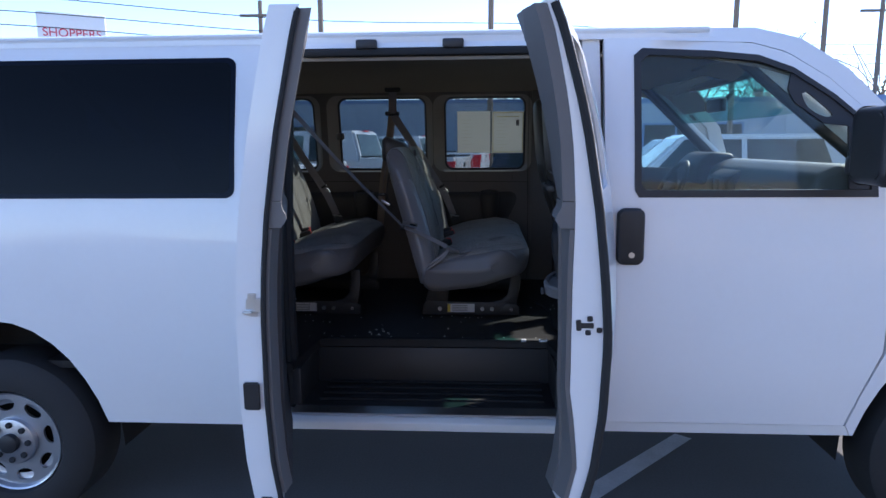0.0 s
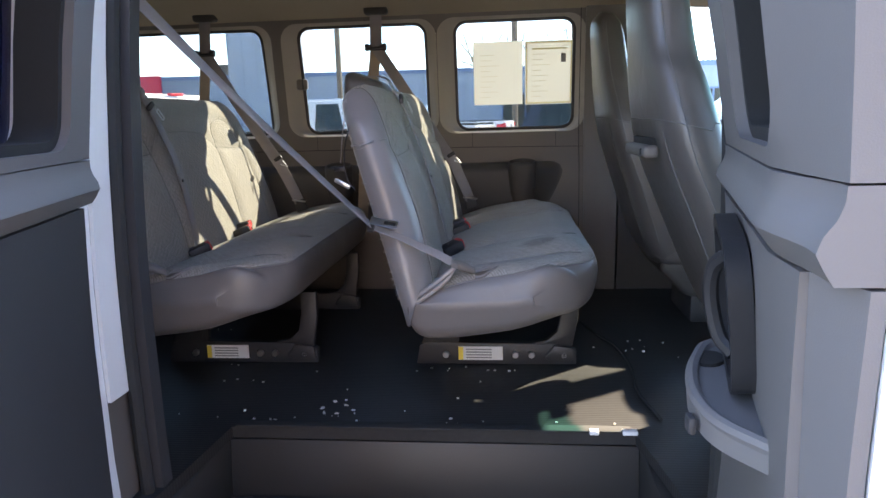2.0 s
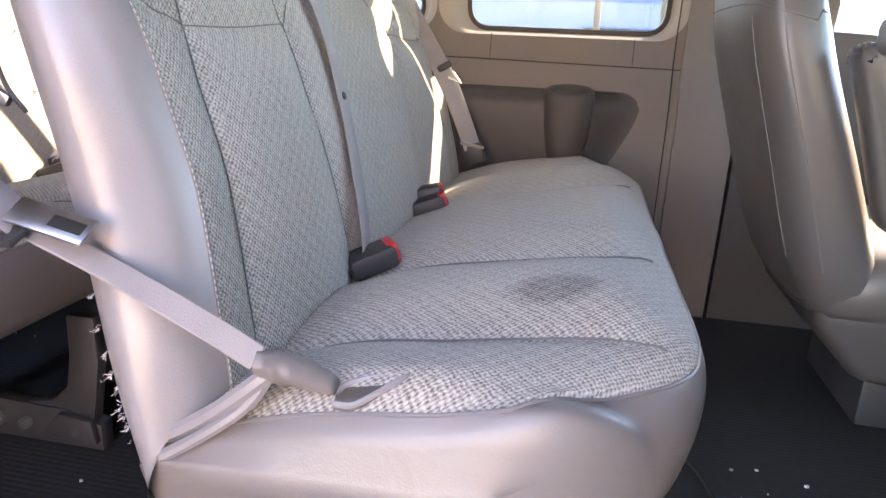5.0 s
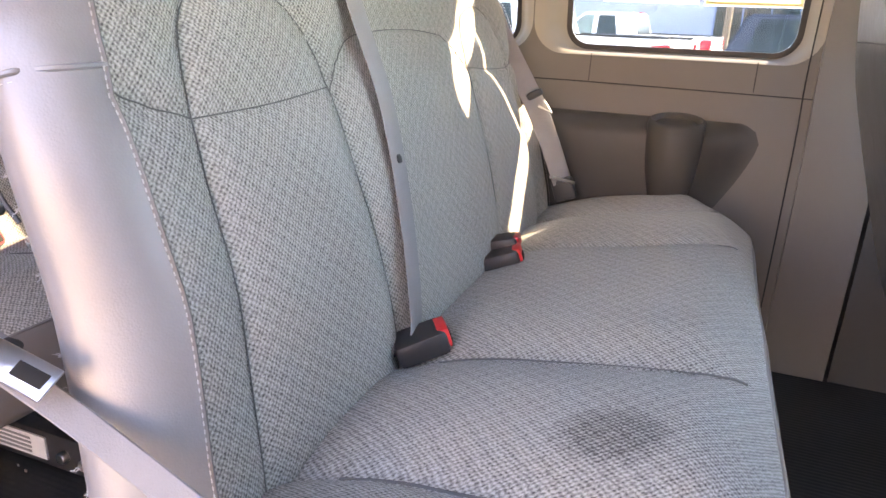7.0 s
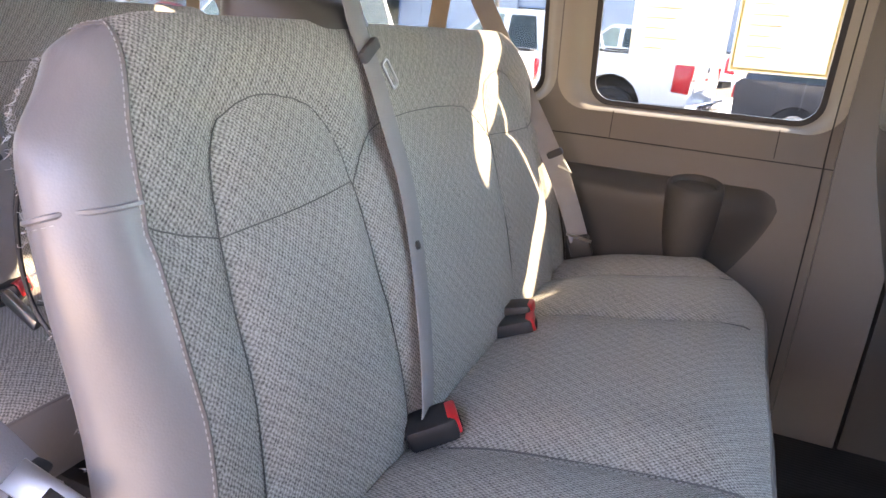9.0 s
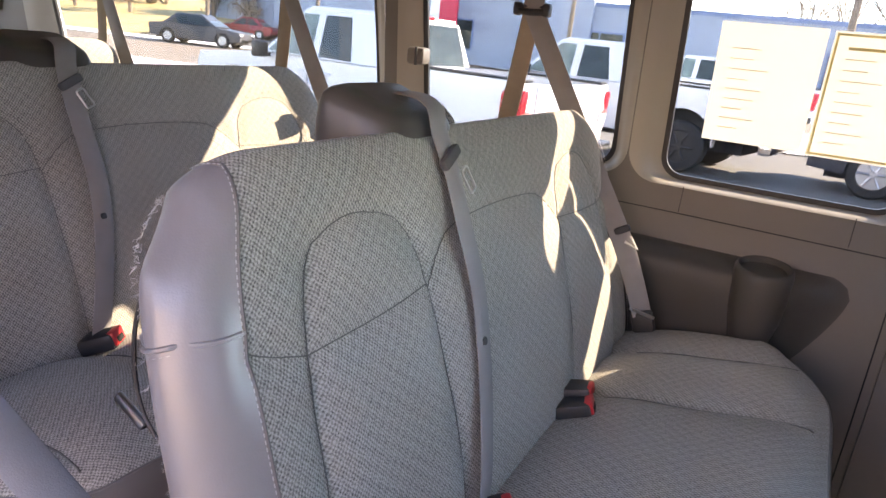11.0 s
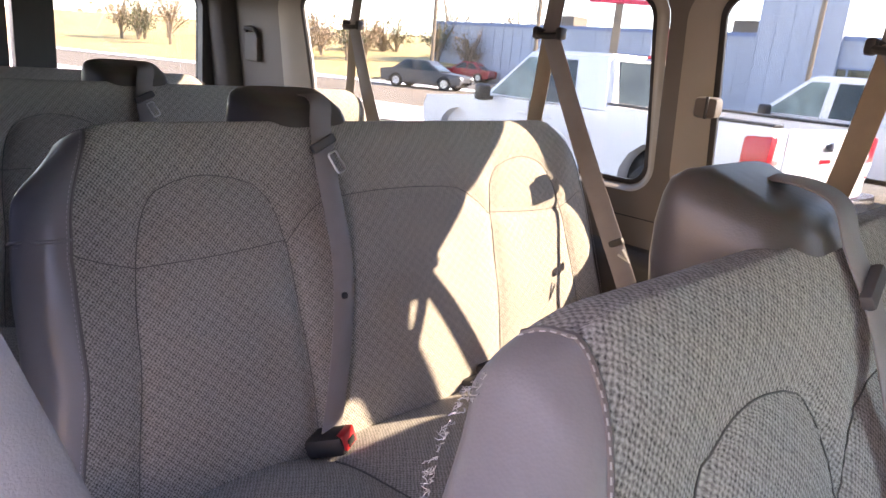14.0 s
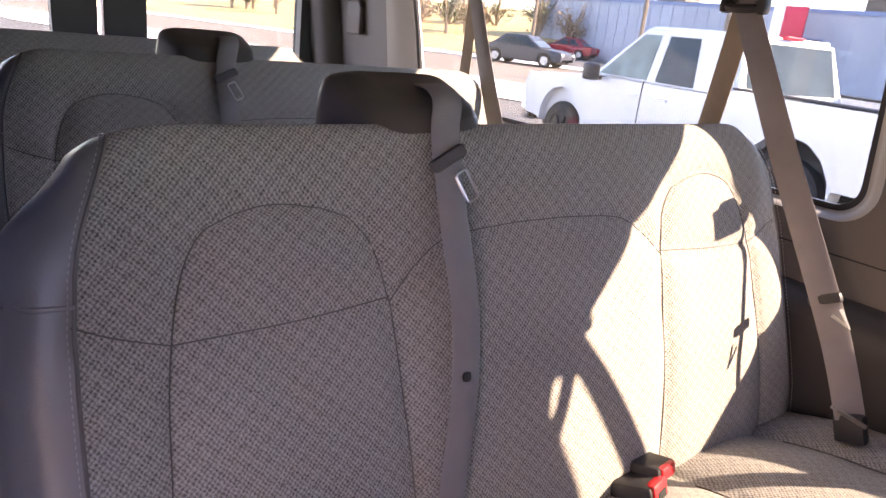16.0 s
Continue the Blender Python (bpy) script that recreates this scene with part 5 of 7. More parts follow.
# ---------------- front seats
def front_seat(yc, name_label, arm):
    st = thing("front_seat", 1.25, yc, FLOOR, name_label, "car seat", "front seats")
    base, slope = (0.045, 0.12) if arm else (0.012, 0.21)
    lean = lambda z: base + (slope if z < 1.37 else 0.05) * (1.37 - z)
    rings = []
    for z, xc, hx, w in ((0.90, 1.19, 0.06, 0.17), (0.95, 1.175, 0.085, 0.215), (1.05, 1.155, 0.095, 0.235), (1.2, 1.12, 0.09, 0.245), (1.35, 1.085, 0.082, 0.24), (1.45, 1.065, 0.075, 0.225), (1.54, 1.05, 0.068, 0.19), (1.60, 1.042, 0.062, 0.155), (1.70, 1.035, 0.058, 0.135), (1.78, 1.03, 0.05, 0.12), (1.815, 1.03, 0.03, 0.09)):
        rings.append([(xc + lean(z) + a, yc + b_, z - 0.25 * a) for a, b_ in sq(36, 3.2, hx, w)])
    dense = []
    for k in range(36):
        dense.append(spline([r[k] for r in rings], 5))
    rings = [[dense[k][i] for k in range(36)] for i in range(len(dense[0]))]
    back = part("backrest", loft(rings), VINYL_DARK, st, "dark grey vinyl backrest", 70)
    def on(z, k):
        r = min(rings, key=lambda q: abs(q[9].z - z))
        c = sum((Vector(p) for p in r), Vector()) / 36
        return Vector(r[k % 36]) + (Vector(r[k % 36]) - c).normalized() * 0.0006
    part("back_seam", tube([on(1.43 + 0.012 * abs(k - 18) / 12, k) for k in range(6, 31)], 0.0014, 6), SEAM, back, "dark cross seam")
    for k in (14, 22, 10, 26):
        part("back_seam", tube([on(z, k) for z in np.linspace(1.0, 1.42 if k in (14, 22) else 1.80, 26)], 0.0014, 6), SEAM, back)
    hx = 0.995 + base
    if not arm:
        # black box whose colour stands for the shade of the hand recess
        part("handle_recess_shade", box(hx - 0.004, hx + 0.03, yc - 0.125, yc + 0.085, 1.372, 1.41, 0.006), DARKGAP, st)
        gr = part("grab_handle", box(hx - 0.022, hx + 0.012, yc - 0.14, yc + 0.10, 1.366, 1.394, 0.009, 3), PLASTIC, st, "moulded grab handle on the seat back")
        # black block painted for the shade in a screw hole
        part("screw_cap", box(hx - 0.024, hx - 0.018, yc - 0.115, yc - 0.10, 1.372, 1.387, 0.002), DARKGAP, gr)
    rings = []
    for x, zc, h, w in ((1.22, 0.965, 0.045, 0.19), (1.26, 0.97, 0.075, 0.22), (1.36, 0.985, 0.085, 0.235), (1.50, 1.0, 0.085, 0.235), (1.60, 1.0, 0.07, 0.22), (1.65, 0.99, 0.04, 0.18)):
        rings.append([(x, yc + a, zc + b_) for a, b_ in sq(28, 3, w, h)])
    part("cushion", loft(rings), VINYL_DARK, st, "dark grey vinyl cushion", 60)
    part("valance", prism([(1.33, 0.80), (1.60, 0.79), (1.63, 0.85), (1.60, 0.94), (1.24, 0.95), (1.235, 0.90)], 'y', yc - 0.2, yc + 0.2, 0.025, 3), PLASTIC_DARK, st, "moulded plastic seat base")
    part("pedestal", box(1.36, 1.58, yc - 0.15, yc + 0.15, FLOOR + 0.001, 0.82, 0.01), FRAMEBLACK, st)
    if arm:
        a = prism([(px_ + 0.06 + 0.34 * (1.39 - pz_), pz_) for px_, pz_ in rrect(1.115, 1.19, 1.10, 1.39, 0.032)], 'y', yc + arm * 0.265 - 0.03, yc + arm * 0.265 + 0.03, 0.018, 3)
        part("armrest", a, VINYL_DARK, st, "folded padded armrest")
    return st


front_seat(0.445, "grey vinyl front passenger seat with a grab handle behind", 0)
front_seat(1.43, "grey vinyl driver's seat with a folded armrest", -1)

# ---------------- dashboard and wheel
dash = thing("dashboard", 2.15, YC, 1.1, "dark blue-grey moulded dashboard", "dashboard")
part("dash_top", prism([(1.98, 1.06), (1.93, 1.30), (1.97, 1.44), (2.06, 1.485), (2.36, 1.47), (2.40, 0.85), (2.1, 0.85)], 'y', 0.06, 1.80, 0.03, 3), DOORTRIM, dash)
part("instrument_hood", prism([(1.89, 1.34), (1.90, 1.46), (1.97, 1.52), (2.10, 1.51), (2.10, 1.34)], 'y', 1.24, 1.66, 0.03, 3), DOORTRIM_DARK, dash)
part("centre_stack", prism([(1.92, 0.95), (1.905, 1.40), (1.97, 1.44), (2.05, 1.0)], 'y', 0.80, 1.08, 0.015, 2), DOORTRIM_DARK, dash)
for y in (0.85, 0.94, 1.03):
    part("air_vent", box(1.895, 1.93, y - 0.032, y + 0.032, 1.33, 1.39, 0.006), BLACKTRIM, dash)
part("radio", box(1.897, 1.93, 0.84, 1.04, 1.20, 1.28, 0.004), BLACKTRIM, dash)
part("airbag_cover", box(1.925, 2.0, 0.2, 0.6, 1.22, 1.38, 0.02), DOORTRIM_DARK, dash)
sw = thing("steering_wheel", 1.80, 1.46, 1.29, "dark steering wheel with a padded hub", "steering wheel")
tilt_w = Matrix.Translation((1.80, 1.46, 1.29)) @ Matrix.Rotation(radians(-62), 4, 'Y')
part("wheel_rim", tube([tilt_w @ Vector((0.19 * math.cos(a), 0.19 * math.sin(a), 0)) for a in np.linspace(0, 6.2832, 37)[:-1]], 0.015, 8, None, True), DOORTRIM_DARK, sw)
part("wheel_hub", box(-0.06, 0.06, -0.085, 0.085, -0.03, 0.02, 0.02, 3, None, tilt_w), DOORTRIM_DARK, sw)
for a in (0.3, math.pi - 0.3, -math.pi / 2):
    part("spoke", tube([tilt_w @ Vector((r * math.sin(a), r * math.cos(a), 0)) for r in (0.05, 0.18)], 0.012), DOORTRIM_DARK, sw)
part("steering_column", tube([(1.82, 1.46, 1.27), (2.0, 1.46, 1.19)], 0.035), DOORTRIM_DARK, sw)
for y in (0.42, 1.45):
    vs = thing("sun_visor", 1.8, y, 1.78, "grey cloth sun visor set low to cut the sun patch" if y > 1 else "grey cloth sun visor folded up to the roof", "sun visor", "sun visors")
    # driver's pad is set low only to cut the floor's sun patch
    part("visor_pad", prism([(1.845, 1.868), (1.858, 1.868), (1.961, 1.744), (1.948, 1.740)] if y > 1 else [(1.84, 1.865), (1.845, 1.845), (1.66, 1.885), (1.655, 1.90)], 'y', y - 0.22, y + (0.31 if y > 1 else 0.22), 0.004, 2), HEADLINER, vs)
    part("visor_rod", tube([(1.85, y - 0.25, 1.872), (1.85, y + 0.23, 1.872)], 0.008), PLASTIC, vs)
# Unseen tag, added for the dark rectangle in the floor's sun patch.
part("patch_shadow_tag", prism([(1.968, 1.735), (1.996, 1.704), (1.999, 1.707), (1.971, 1.738)], 'y', 1.64, 1.70), BLACKTRIM, van, "unseen dark tag added to shadow the floor's sun patch")
mir = thing("rear_view_mirror", 1.90, 0.93, 1.80, "black interior rear-view mirror on the windshield", "mirror")
part("mirror_housing", box(1.86, 1.89, 0.82, 1.04, 1.72, 1.785, 0.012, 3), BLACKTRIM, mir)
part("mirror_arm", tube([(1.89, 0.93, 1.76), (1.94, 0.93, 1.80)], 0.012), BLACKTRIM, mir)
om = thing("door_mirror", 2.1, -0.2, 1.5, "large black door mirror on the front door", "mirror")
part("mirror_housing", prism(rrect(-0.34, -0.12, 1.425, 1.685, 0.04), 'x', 1.985, 2.10, 0.025, 3), BLACKTRIM, om)
part("mirror_arm", box(2.01, 2.09, -0.14, -0.05, 1.45, 1.52, 0.015), BLACKTRIM, om)
part("sail_panel", slab([(2.035, 1.40), (2.12, 1.40), (2.11, 1.62), (1.98, 1.735), (1.84, 1.83), (1.825, 1.76), (1.845, 1.715), (1.95, 1.635), (2.035, 1.625)],
     [[(p.x, p.y) for p in spline([(1.872, 1.742, 0), (1.893, 1.695, 0), (1.945, 1.662, 0), (1.978, 1.664, 0), (1.96, 1.69, 0), (1.89, 1.752, 0)], 4)]], lambda a, z: right(z, 0.0), lambda a, z: right(z, 0.012), 0.1), BLACKTRIM, front_door, "black mirror patch")

# ---------------- belts along the left wall and at the door
def wall_belt(dx, label):
    b = thing("wall_seat_belt", 0.145 + dx, 1.70, 1.76, label, "seat belt", "window seat belts")
    r = Vector((0.145 + dx, 1.685, 1.762))
    part("upper_belt", strap([r + Vector((0.0, 0.03, 0.17)), r + Vector((0.0, 0.012, 0.08)), r], 0.05, (1, 0, 0)), WEB, b, "woven belt to the roof rail")
    part("anchor_cover", box(r.x - 0.05, r.x + 0.05, 1.69, 1.745, 1.895, 1.935, 0.014, 3), PLASTIC_DARK, b)
    part("guide_ring", tube([r + Vector((0.036 * math.cos(a), -0.004 + 0.012 * math.sin(a), 0.007 * math.sin(a))) for a in np.linspace(0, 6.2832, 21)[:-1]], 0.0075, 8, None, True), BUCKLE, b, "black guide ring")
    for s in (-1, 1):
        part("ring_knob", box_at(r + Vector((s * 0.036, -0.004, 0)), (0.02, 0.026, 0.03), Matrix.Identity(4), 0.007), BUCKLE, b)
    part("rear_strand", strap(spline([r, r + Vector((-0.035, 0.02, -0.22)), r + Vector((-0.075, 0.03, -0.45)), r + Vector((-0.10, 0.03, -0.75))], 6), 0.046, (1, 0, 0.1)), WEB_TAN, b)
    c, l = Vector((0.447 + dx, 1.622, 1.308)), Vector((0.53 + dx, 1.645, 1.12))
    part("shoulder_belt", strap(spline([r, r.lerp(c, 0.5) + Vector((0, -0.008, 0)), c, c.lerp(l, 0.5) + Vector((0.004, 0.0, 0)), l], 6), 0.046, [(1, 0.1, 0.4), (0.8, 0.5, 0.5), (0.75, 0.6, 0.3)]), WEB, b)
    tl = part("belt_stop", box_at(c, (0.055, 0.012, 0.016), Matrix.Rotation(radians(-30), 4, 'Y'), 0.004), BUCKLE, b)
    part("belt_tongue", tube([c + Vector((0.03, -0.006, -0.005)), c + Vector((0.05, -0.006, -0.03)), c + Vector((0.02, -0.006, -0.02))], 0.003, 6), STEEL, tl)
    part("lap_anchor", box_at(l + Vector((0.005, 0, -0.015)), (0.05, 0.022, 0.05), Matrix.Rotation(radians(-20), 4, 'Y'), 0.006), BUCKLE, b, "dark anchor housing at the seat")
    part("anchor_bar", tube([l + Vector((-0.028, -0.012, 0.012)), l + Vector((0.03, -0.012, 0.004))], 0.004, 6), STEEL, b)
    return b


for dx in (0.0, -0.745, -1.565):
    wall_belt(dx, "tan and grey seat belt hanging by the side window")


def door_belt(dx):
    b = thing("door_seat_belt", -0.27 + dx, 0.24, 1.92, "pale grey seat belt slung from the wall to the bench", "seat belt", "door-side seat belts")
    top, g = Vector((-0.265 + dx, 0.24, 1.915)), Vector((0.352 + dx, 0.447, 1.20))
    e = Vector((0.53 + dx, 0.478, 1.085))
    part("belt_anchor", box(top.x - 0.035, top.x + 0.035, top.y - 0.03, top.y + 0.02, top.z - 0.02, top.z + 0.06, 0.012, 3), PLASTIC_DARK, b)
    part("shoulder_belt", strap(spline([top, top.lerp(g, 0.3) + Vector((0, 0, -0.008)), top.lerp(g, 0.6) + Vector((0, 0, -0.012)), g], 8), 0.042, [(0.45, 0.75, 0.3), (0.15, 0.98, 0.1), (0.0, 1.0, 0.0)]), WEB, b)
    part("lap_belt", strap(spline([g, Vector((0.42 + dx, 0.449, 1.172)), Vector((0.505 + dx, 0.45, 1.132)), Vector((0.548 + dx, 0.452, 1.108))], 8), 0.022, [(0.0, 0.9, 0.5), (0.0, 0.7, 0.7), (0.1, 0.5, 0.8)]), WEB, b)
    tg = part("belt_tongue", box_at(g + Vector((0.03, -0.01, 0.012)), (0.07, 0.026, 0.003), Matrix.Rotation(radians(12), 4, 'Y') @ Matrix.Rotation(radians(35), 4, 'X'), 0.0012), STEEL, b, "bright steel tongue")
    # black block on the plate, coloured for the dark of its slot
    part("tongue_slot_shade", box_at(g + Vector((0.045, -0.010, 0.009)), (0.03, 0.012, 0.004), Matrix.Rotation(radians(12), 4, 'Y') @ Matrix.Rotation(radians(35), 4, 'X'), 0.001), DARKGAP, tg)
    part("tongue_grip", box_at(g + Vector((-0.002, -0.006, 0.004)), (0.018, 0.05, 0.009), Matrix.Rotation(radians(25), 4, 'X'), 0.004), BUCKLE, tg)
    # crumpled vinyl sleeve and the slot in the cushion that it comes out of
    rings, mid = [], spline([(0.548 + dx, 0.454, 1.104), (0.565 + dx, 0.462, 1.098), (0.585 + dx, 0.472, 1.088), (0.606 + dx, 0.478, 1.078)], 5)
    for k, p in enumerate(mid):
        u = k / (len(mid) - 1)
        r = 0.006 + 0.009 * math.sin(math.pi * (0.2 + 0.7 * u))
        rings.append([(p.x, p.y + r * c * (1 + 0.4 * noise.noise(Vector((c * 2, s_ * 2, u * 9)))), p.z + r * 0.85 * s_ * (1 + 0.4 * noise.noise(Vector((c * 2 + 5, s_ * 2, u * 9))))) for c, s_ in [(math.cos(a), math.sin(a)) for a in np.linspace(0, 6.2832, 19)[:-1]]])
    part("anchor_sleeve", loft(rings), VINYL_SHADED, b, "crumpled grey vinyl sleeve over the belt anchor", 70)
    leaf = [(0.606, 0.472), (0.624, 0.471), (0.642, 0.48), (0.656, 0.492), (0.664, 0.503), (0.65, 0.503), (0.63, 0.499), (0.612, 0.491), (0.605, 0.481)]
    leaf = [(p.x + dx, p.y) for p in spline([(a, c, 0) for a, c in leaf], 3)]
    def top(a, y):
        d = min(0.05, y - 0.45)
        z = float(np.interp(a - dx - BENCH_X, (0.10, 0.18, 0.30, 0.42), (1.035, 1.062, 1.085, 1.108)))
        return 0.995 + (z - 0.995) * (0.25 + 0.75 * math.sqrt(max(0, 1 - ((0.05 - d) / 0.05) ** 2))) + 0.006
    # leaf laid on the cushion; dark lining and the sunken slot's shade in one colour
    part("slot_lining_shade", slab(leaf, [], lambda a, z: top(a, z) - 0.02, lambda a, z: top(a, z), 0.008, lambda a, d, z: (a, z, d)), VINYL_DARK, b, "dark vinyl lining of the belt slot, shade in its colour", 60)
    part("slot_rim", tube([(a, c, top(a, c) + 0.001) for a, c in leaf], 0.003, 6), VINYL, b)
    for k, r in ((0.0, 0.008), (0.014, 0.006)):
        part("vinyl_fold", tube(spline([(0.42 + dx, 0.50 - k, 1.0 - k), (0.443 + dx, 0.466 - k, 1.008 - k), (0.497 + dx, 0.458 - k * 0.5, 1.044 - k), (0.535 + dx, 0.458, 1.075 - k), (0.555 + dx, 0.462, 1.092)], 5), r, 8), VINYL, b, "rolled vinyl edge of the seat cover")
    return b


for dx in (0.0, -0.83):
    door_belt(dx)

# ---------------- mouldings on the left wall
def armrest_panel(x0, x1, cup):
    p = thing("armrest_panel", (x0 + x1) / 2, 1.78, 1.1, "moulded taupe armrest panel with a cup holder", "trim panel", "armrest panels")
    front = curve([(0.84, x1 - 0.33), (0.92, x1 - 0.21), (1.0, x1 - 0.125), (1.105, x1 - 0.055), (1.19, x1 - 0.014), (1.225, x1 - 0.006), (1.25, x1 - 0.016), (1.262, x1 - 0.035), (1.27, x1 - 0.06)])
    def ease(v):
        v = max(0.0, min(1.0, v))
        return v * v * (3 - 2 * v)
    zs = [0.84, 0.90, 0.96, 1.02, 1.08, 1.13, 1.17, 1.20, 1.225, 1.24, 1.25, 1.257, 1.262, 1.265, 1.266]
    b_, rows = bmesh.new(), []
    for z in zs:
        # full under the ledge, thinner towards the floor, and running out into the wall at the front end
        k = max(0.0, (1.266 - z) / 0.026)
        full = 0.056 * min(1.0, k) ** 0.45 * (1 - 0.55 * ease((1.22 - z) / 0.36))
        row = []
        for i in range(41):
            x = x0 + (front(z) - x0) * (1 - (1 - i / 40) ** 1.6)
            d = full * ease((front(z) - x) / 0.15) * ease((x - x0 + 0.02) / 0.06)
            row.append(b_.verts.new((x, trim_in(z) - 0.0015 - d, z)))
        rows.append(row)
    for q, r in zip(rows, rows[1:]):
        for i in range(40):
            b_.faces.new((q[i], q[i + 1], r[i + 1], r[i]))
    bmesh.ops.recalc_face_normals(b_, faces=b_.faces[:])
    hull = bmesh.ops.extrude_edge_only(b_, edges=[e for e in b_.edges if e.is_boundary])["geom"]
    for v in hull:
        if isinstance(v, bmesh.types.BMVert):
            v.co.y += 0.012
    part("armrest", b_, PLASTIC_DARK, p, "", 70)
    c = Vector((cup, 1.752, 1.270))
    rings = [[(c.x + 1.15 * r * math.cos(a), c.y + r * math.sin(a), c.z - h + (0.20 * r * math.sin(a) if h < 0.09 else 0)) for a in np.linspace(0, 6.2832, 33)[:-1]] for r, h in ((0.006, 0.215), (0.022, 0.205), (0.038, 0.175), (0.049, 0.125), (0.054, 0.07), (0.055, 0.02), (0.054, 0.007), (0.051, 0.001), (0.048, 0.0), (0.0455, 0.004), (0.044, 0.012), (0.041, 0.055), (0.036, 0.062))]
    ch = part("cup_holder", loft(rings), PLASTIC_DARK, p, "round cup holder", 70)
    # black disc: the shade at the bottom of the cup, as colour
    part("cup_well_shade", prism([(c.x + 0.046 * math.cos(a), c.y + 0.040 * math.sin(a)) for a in np.linspace(0, 6.2832, 21)[:-1]], 'z', c.z - 0.062, c.z - 0.050), DARKGAP, ch)


armrest_panel(0.30, 0.935, 0.752)
armrest_panel(-0.55, 0.10, -0.06)
part("wall_seam", tube([(x, trim_in(1.333) - 0.001, 1.333 - 0.012 * max(0, x - 0.5)) for x in np.linspace(REAR + 0.2, 1.02, 40)], 0.0015, 6), RUBBER, van, "dark joint between wall trims")
for x in (0.535, 0.90, -0.17, 0.28):
    part("wall_seam", tube([(x, trim_in(z) - 0.001, z) for z in np.linspace(1.335, 1.398, 5)], 0.0009, 5), RUBBER, van)
part("wall_seam", tube([(1.0, trim_in(z) - 0.001, z) for z in np.linspace(0.7, 1.93, 24)], 0.0016, 5), RUBBER, van)
coat = thing("pillar_clip", -0.22, 1.76, 1.62, "small pale plastic belt clip on the pillar", "clip")
part("clip_body", box_at(Vector((-0.208, 1.775, 1.625)), (0.05, 0.07, 0.045), Matrix.Rotation(radians(15), 4, 'Z'), 0.01), PLASTIC, coat)
part("clip_gap", box_at(Vector((-0.198, 1.75, 1.625)), (0.006, 0.03, 0.047), Matrix.Rotation(radians(15), 4, 'Z'), 0.001), BUCKLE, coat)
hook = thing("coat_hook", -2.3, 1.79, 1.73, "dark slotted grab hook on the rear pillar", "hook")
part("hook_bar", tube(spline([(-2.36, 1.80, 1.725), (-2.34, 1.775, 1.735), (-2.26, 1.775, 1.735), (-2.24, 1.785, 1.70)], 5), 0.009), DOORTRIM_DARK, hook)
part("hook_plate", box(-2.35, -2.24, 1.775, 1.80, 1.60, 1.72, 0.01), PLASTIC, hook)

# two paper notices on the inside of the window
def notice(x0, x1, z0, z1, border, label):
    n = thing("window_notice", (x0 + x1) / 2, 1.885, (z0 + z1) / 2, label, "notice", "paper notices on the window")
    y = lambda z: left(z, 0.036)
    part("sheet", slab([(x0, z0), (x1, z0), (x1, z1), (x0, z1)], [], lambda a, z: y(z), lambda a, z: y(z) - 0.0006, 0.1), PAPER, n)
    if border:
        part("border", slab([(x0 + 0.004, z0 + 0.004), (x1 - 0.004, z0 + 0.004), (x1 - 0.004, z1 - 0.004), (x0 + 0.004, z1 - 0.004)], [[(x0 + 0.009, z0 + 0.009), (x1 - 0.009, z0 + 0.009), (x1 - 0.009, z1 - 0.009), (x0 + 0.009, z1 - 0.009)]], lambda a, z: y(z) - 0.001, lambda a, z: y(z) - 0.0016, 0.1), PAPERY, n, "yellow border")
        part("heading", box(x0 + 0.03, x1 - 0.03, y(z1) - 0.004, y(z1) - 0.001, z1 - 0.036, z1 - 0.03), PAPERY, n)
        part("stamp", box(x1 - 0.05, x1 - 0.03, y(z1 - 0.07) - 0.004, y(z1 - 0.07) - 0.001, z1 - 0.09, z1 - 0.05), INK, n)
    rnd = random.Random(7)
    for k in range(9):
        zz = z1 - 0.055 - 0.022 * k
        if zz > z0 + 0.02:
            w = rnd.uniform(0.3, 0.8) * (x1 - x0 - 0.08)
            part("print_line", box(x0 + 0.03, x0 + 0.03 + w, y(zz) - 0.0035, y(zz) - 0.0012, zz, zz + 0.0018), PAPERLINE, n)


notice(0.545, 0.757, 1.515, 1.778, False, "plain printed paper notice taped to the window")
notice(0.768, 0.972, 1.512, 1.776, True, "printed paper notice with a yellow border")

# a cable, scraps and crumbs on the floor
cable = thing("loose_cable", 1.05, 0.8, FLOOR, "thin black cable lying across the rubber floor", "cable")
part("cable_run", tube(spline([(0.957, 1.27, FLOOR + 0.006), (1.0, 1.12, FLOOR + 0.006), (1.045, 1.0, FLOOR + 0.006), (1.063, 0.823, FLOOR + 0.006), (1.05, 0.62, FLOOR + 0.006), (1.075, 0.44, FLOOR + 0.006)], 8), 0.004, 7), RUBBER, cable)
for x, y, w in ((0.897, 0.36, 0.011), (0.984, 0.362, 0.018)):
    clip = thing("mat_clip", x, y, FLOOR, "small white plastic clip at the step edge", "clip", "clips on the step edge")
    part("clip_body", box(x - w, x + w, y - 0.006, y + 0.012, FLOOR + 0.001, FLOOR + 0.012, 0.002), LABELW, clip)
rnd = random.Random(11)
b = bmesh.new()
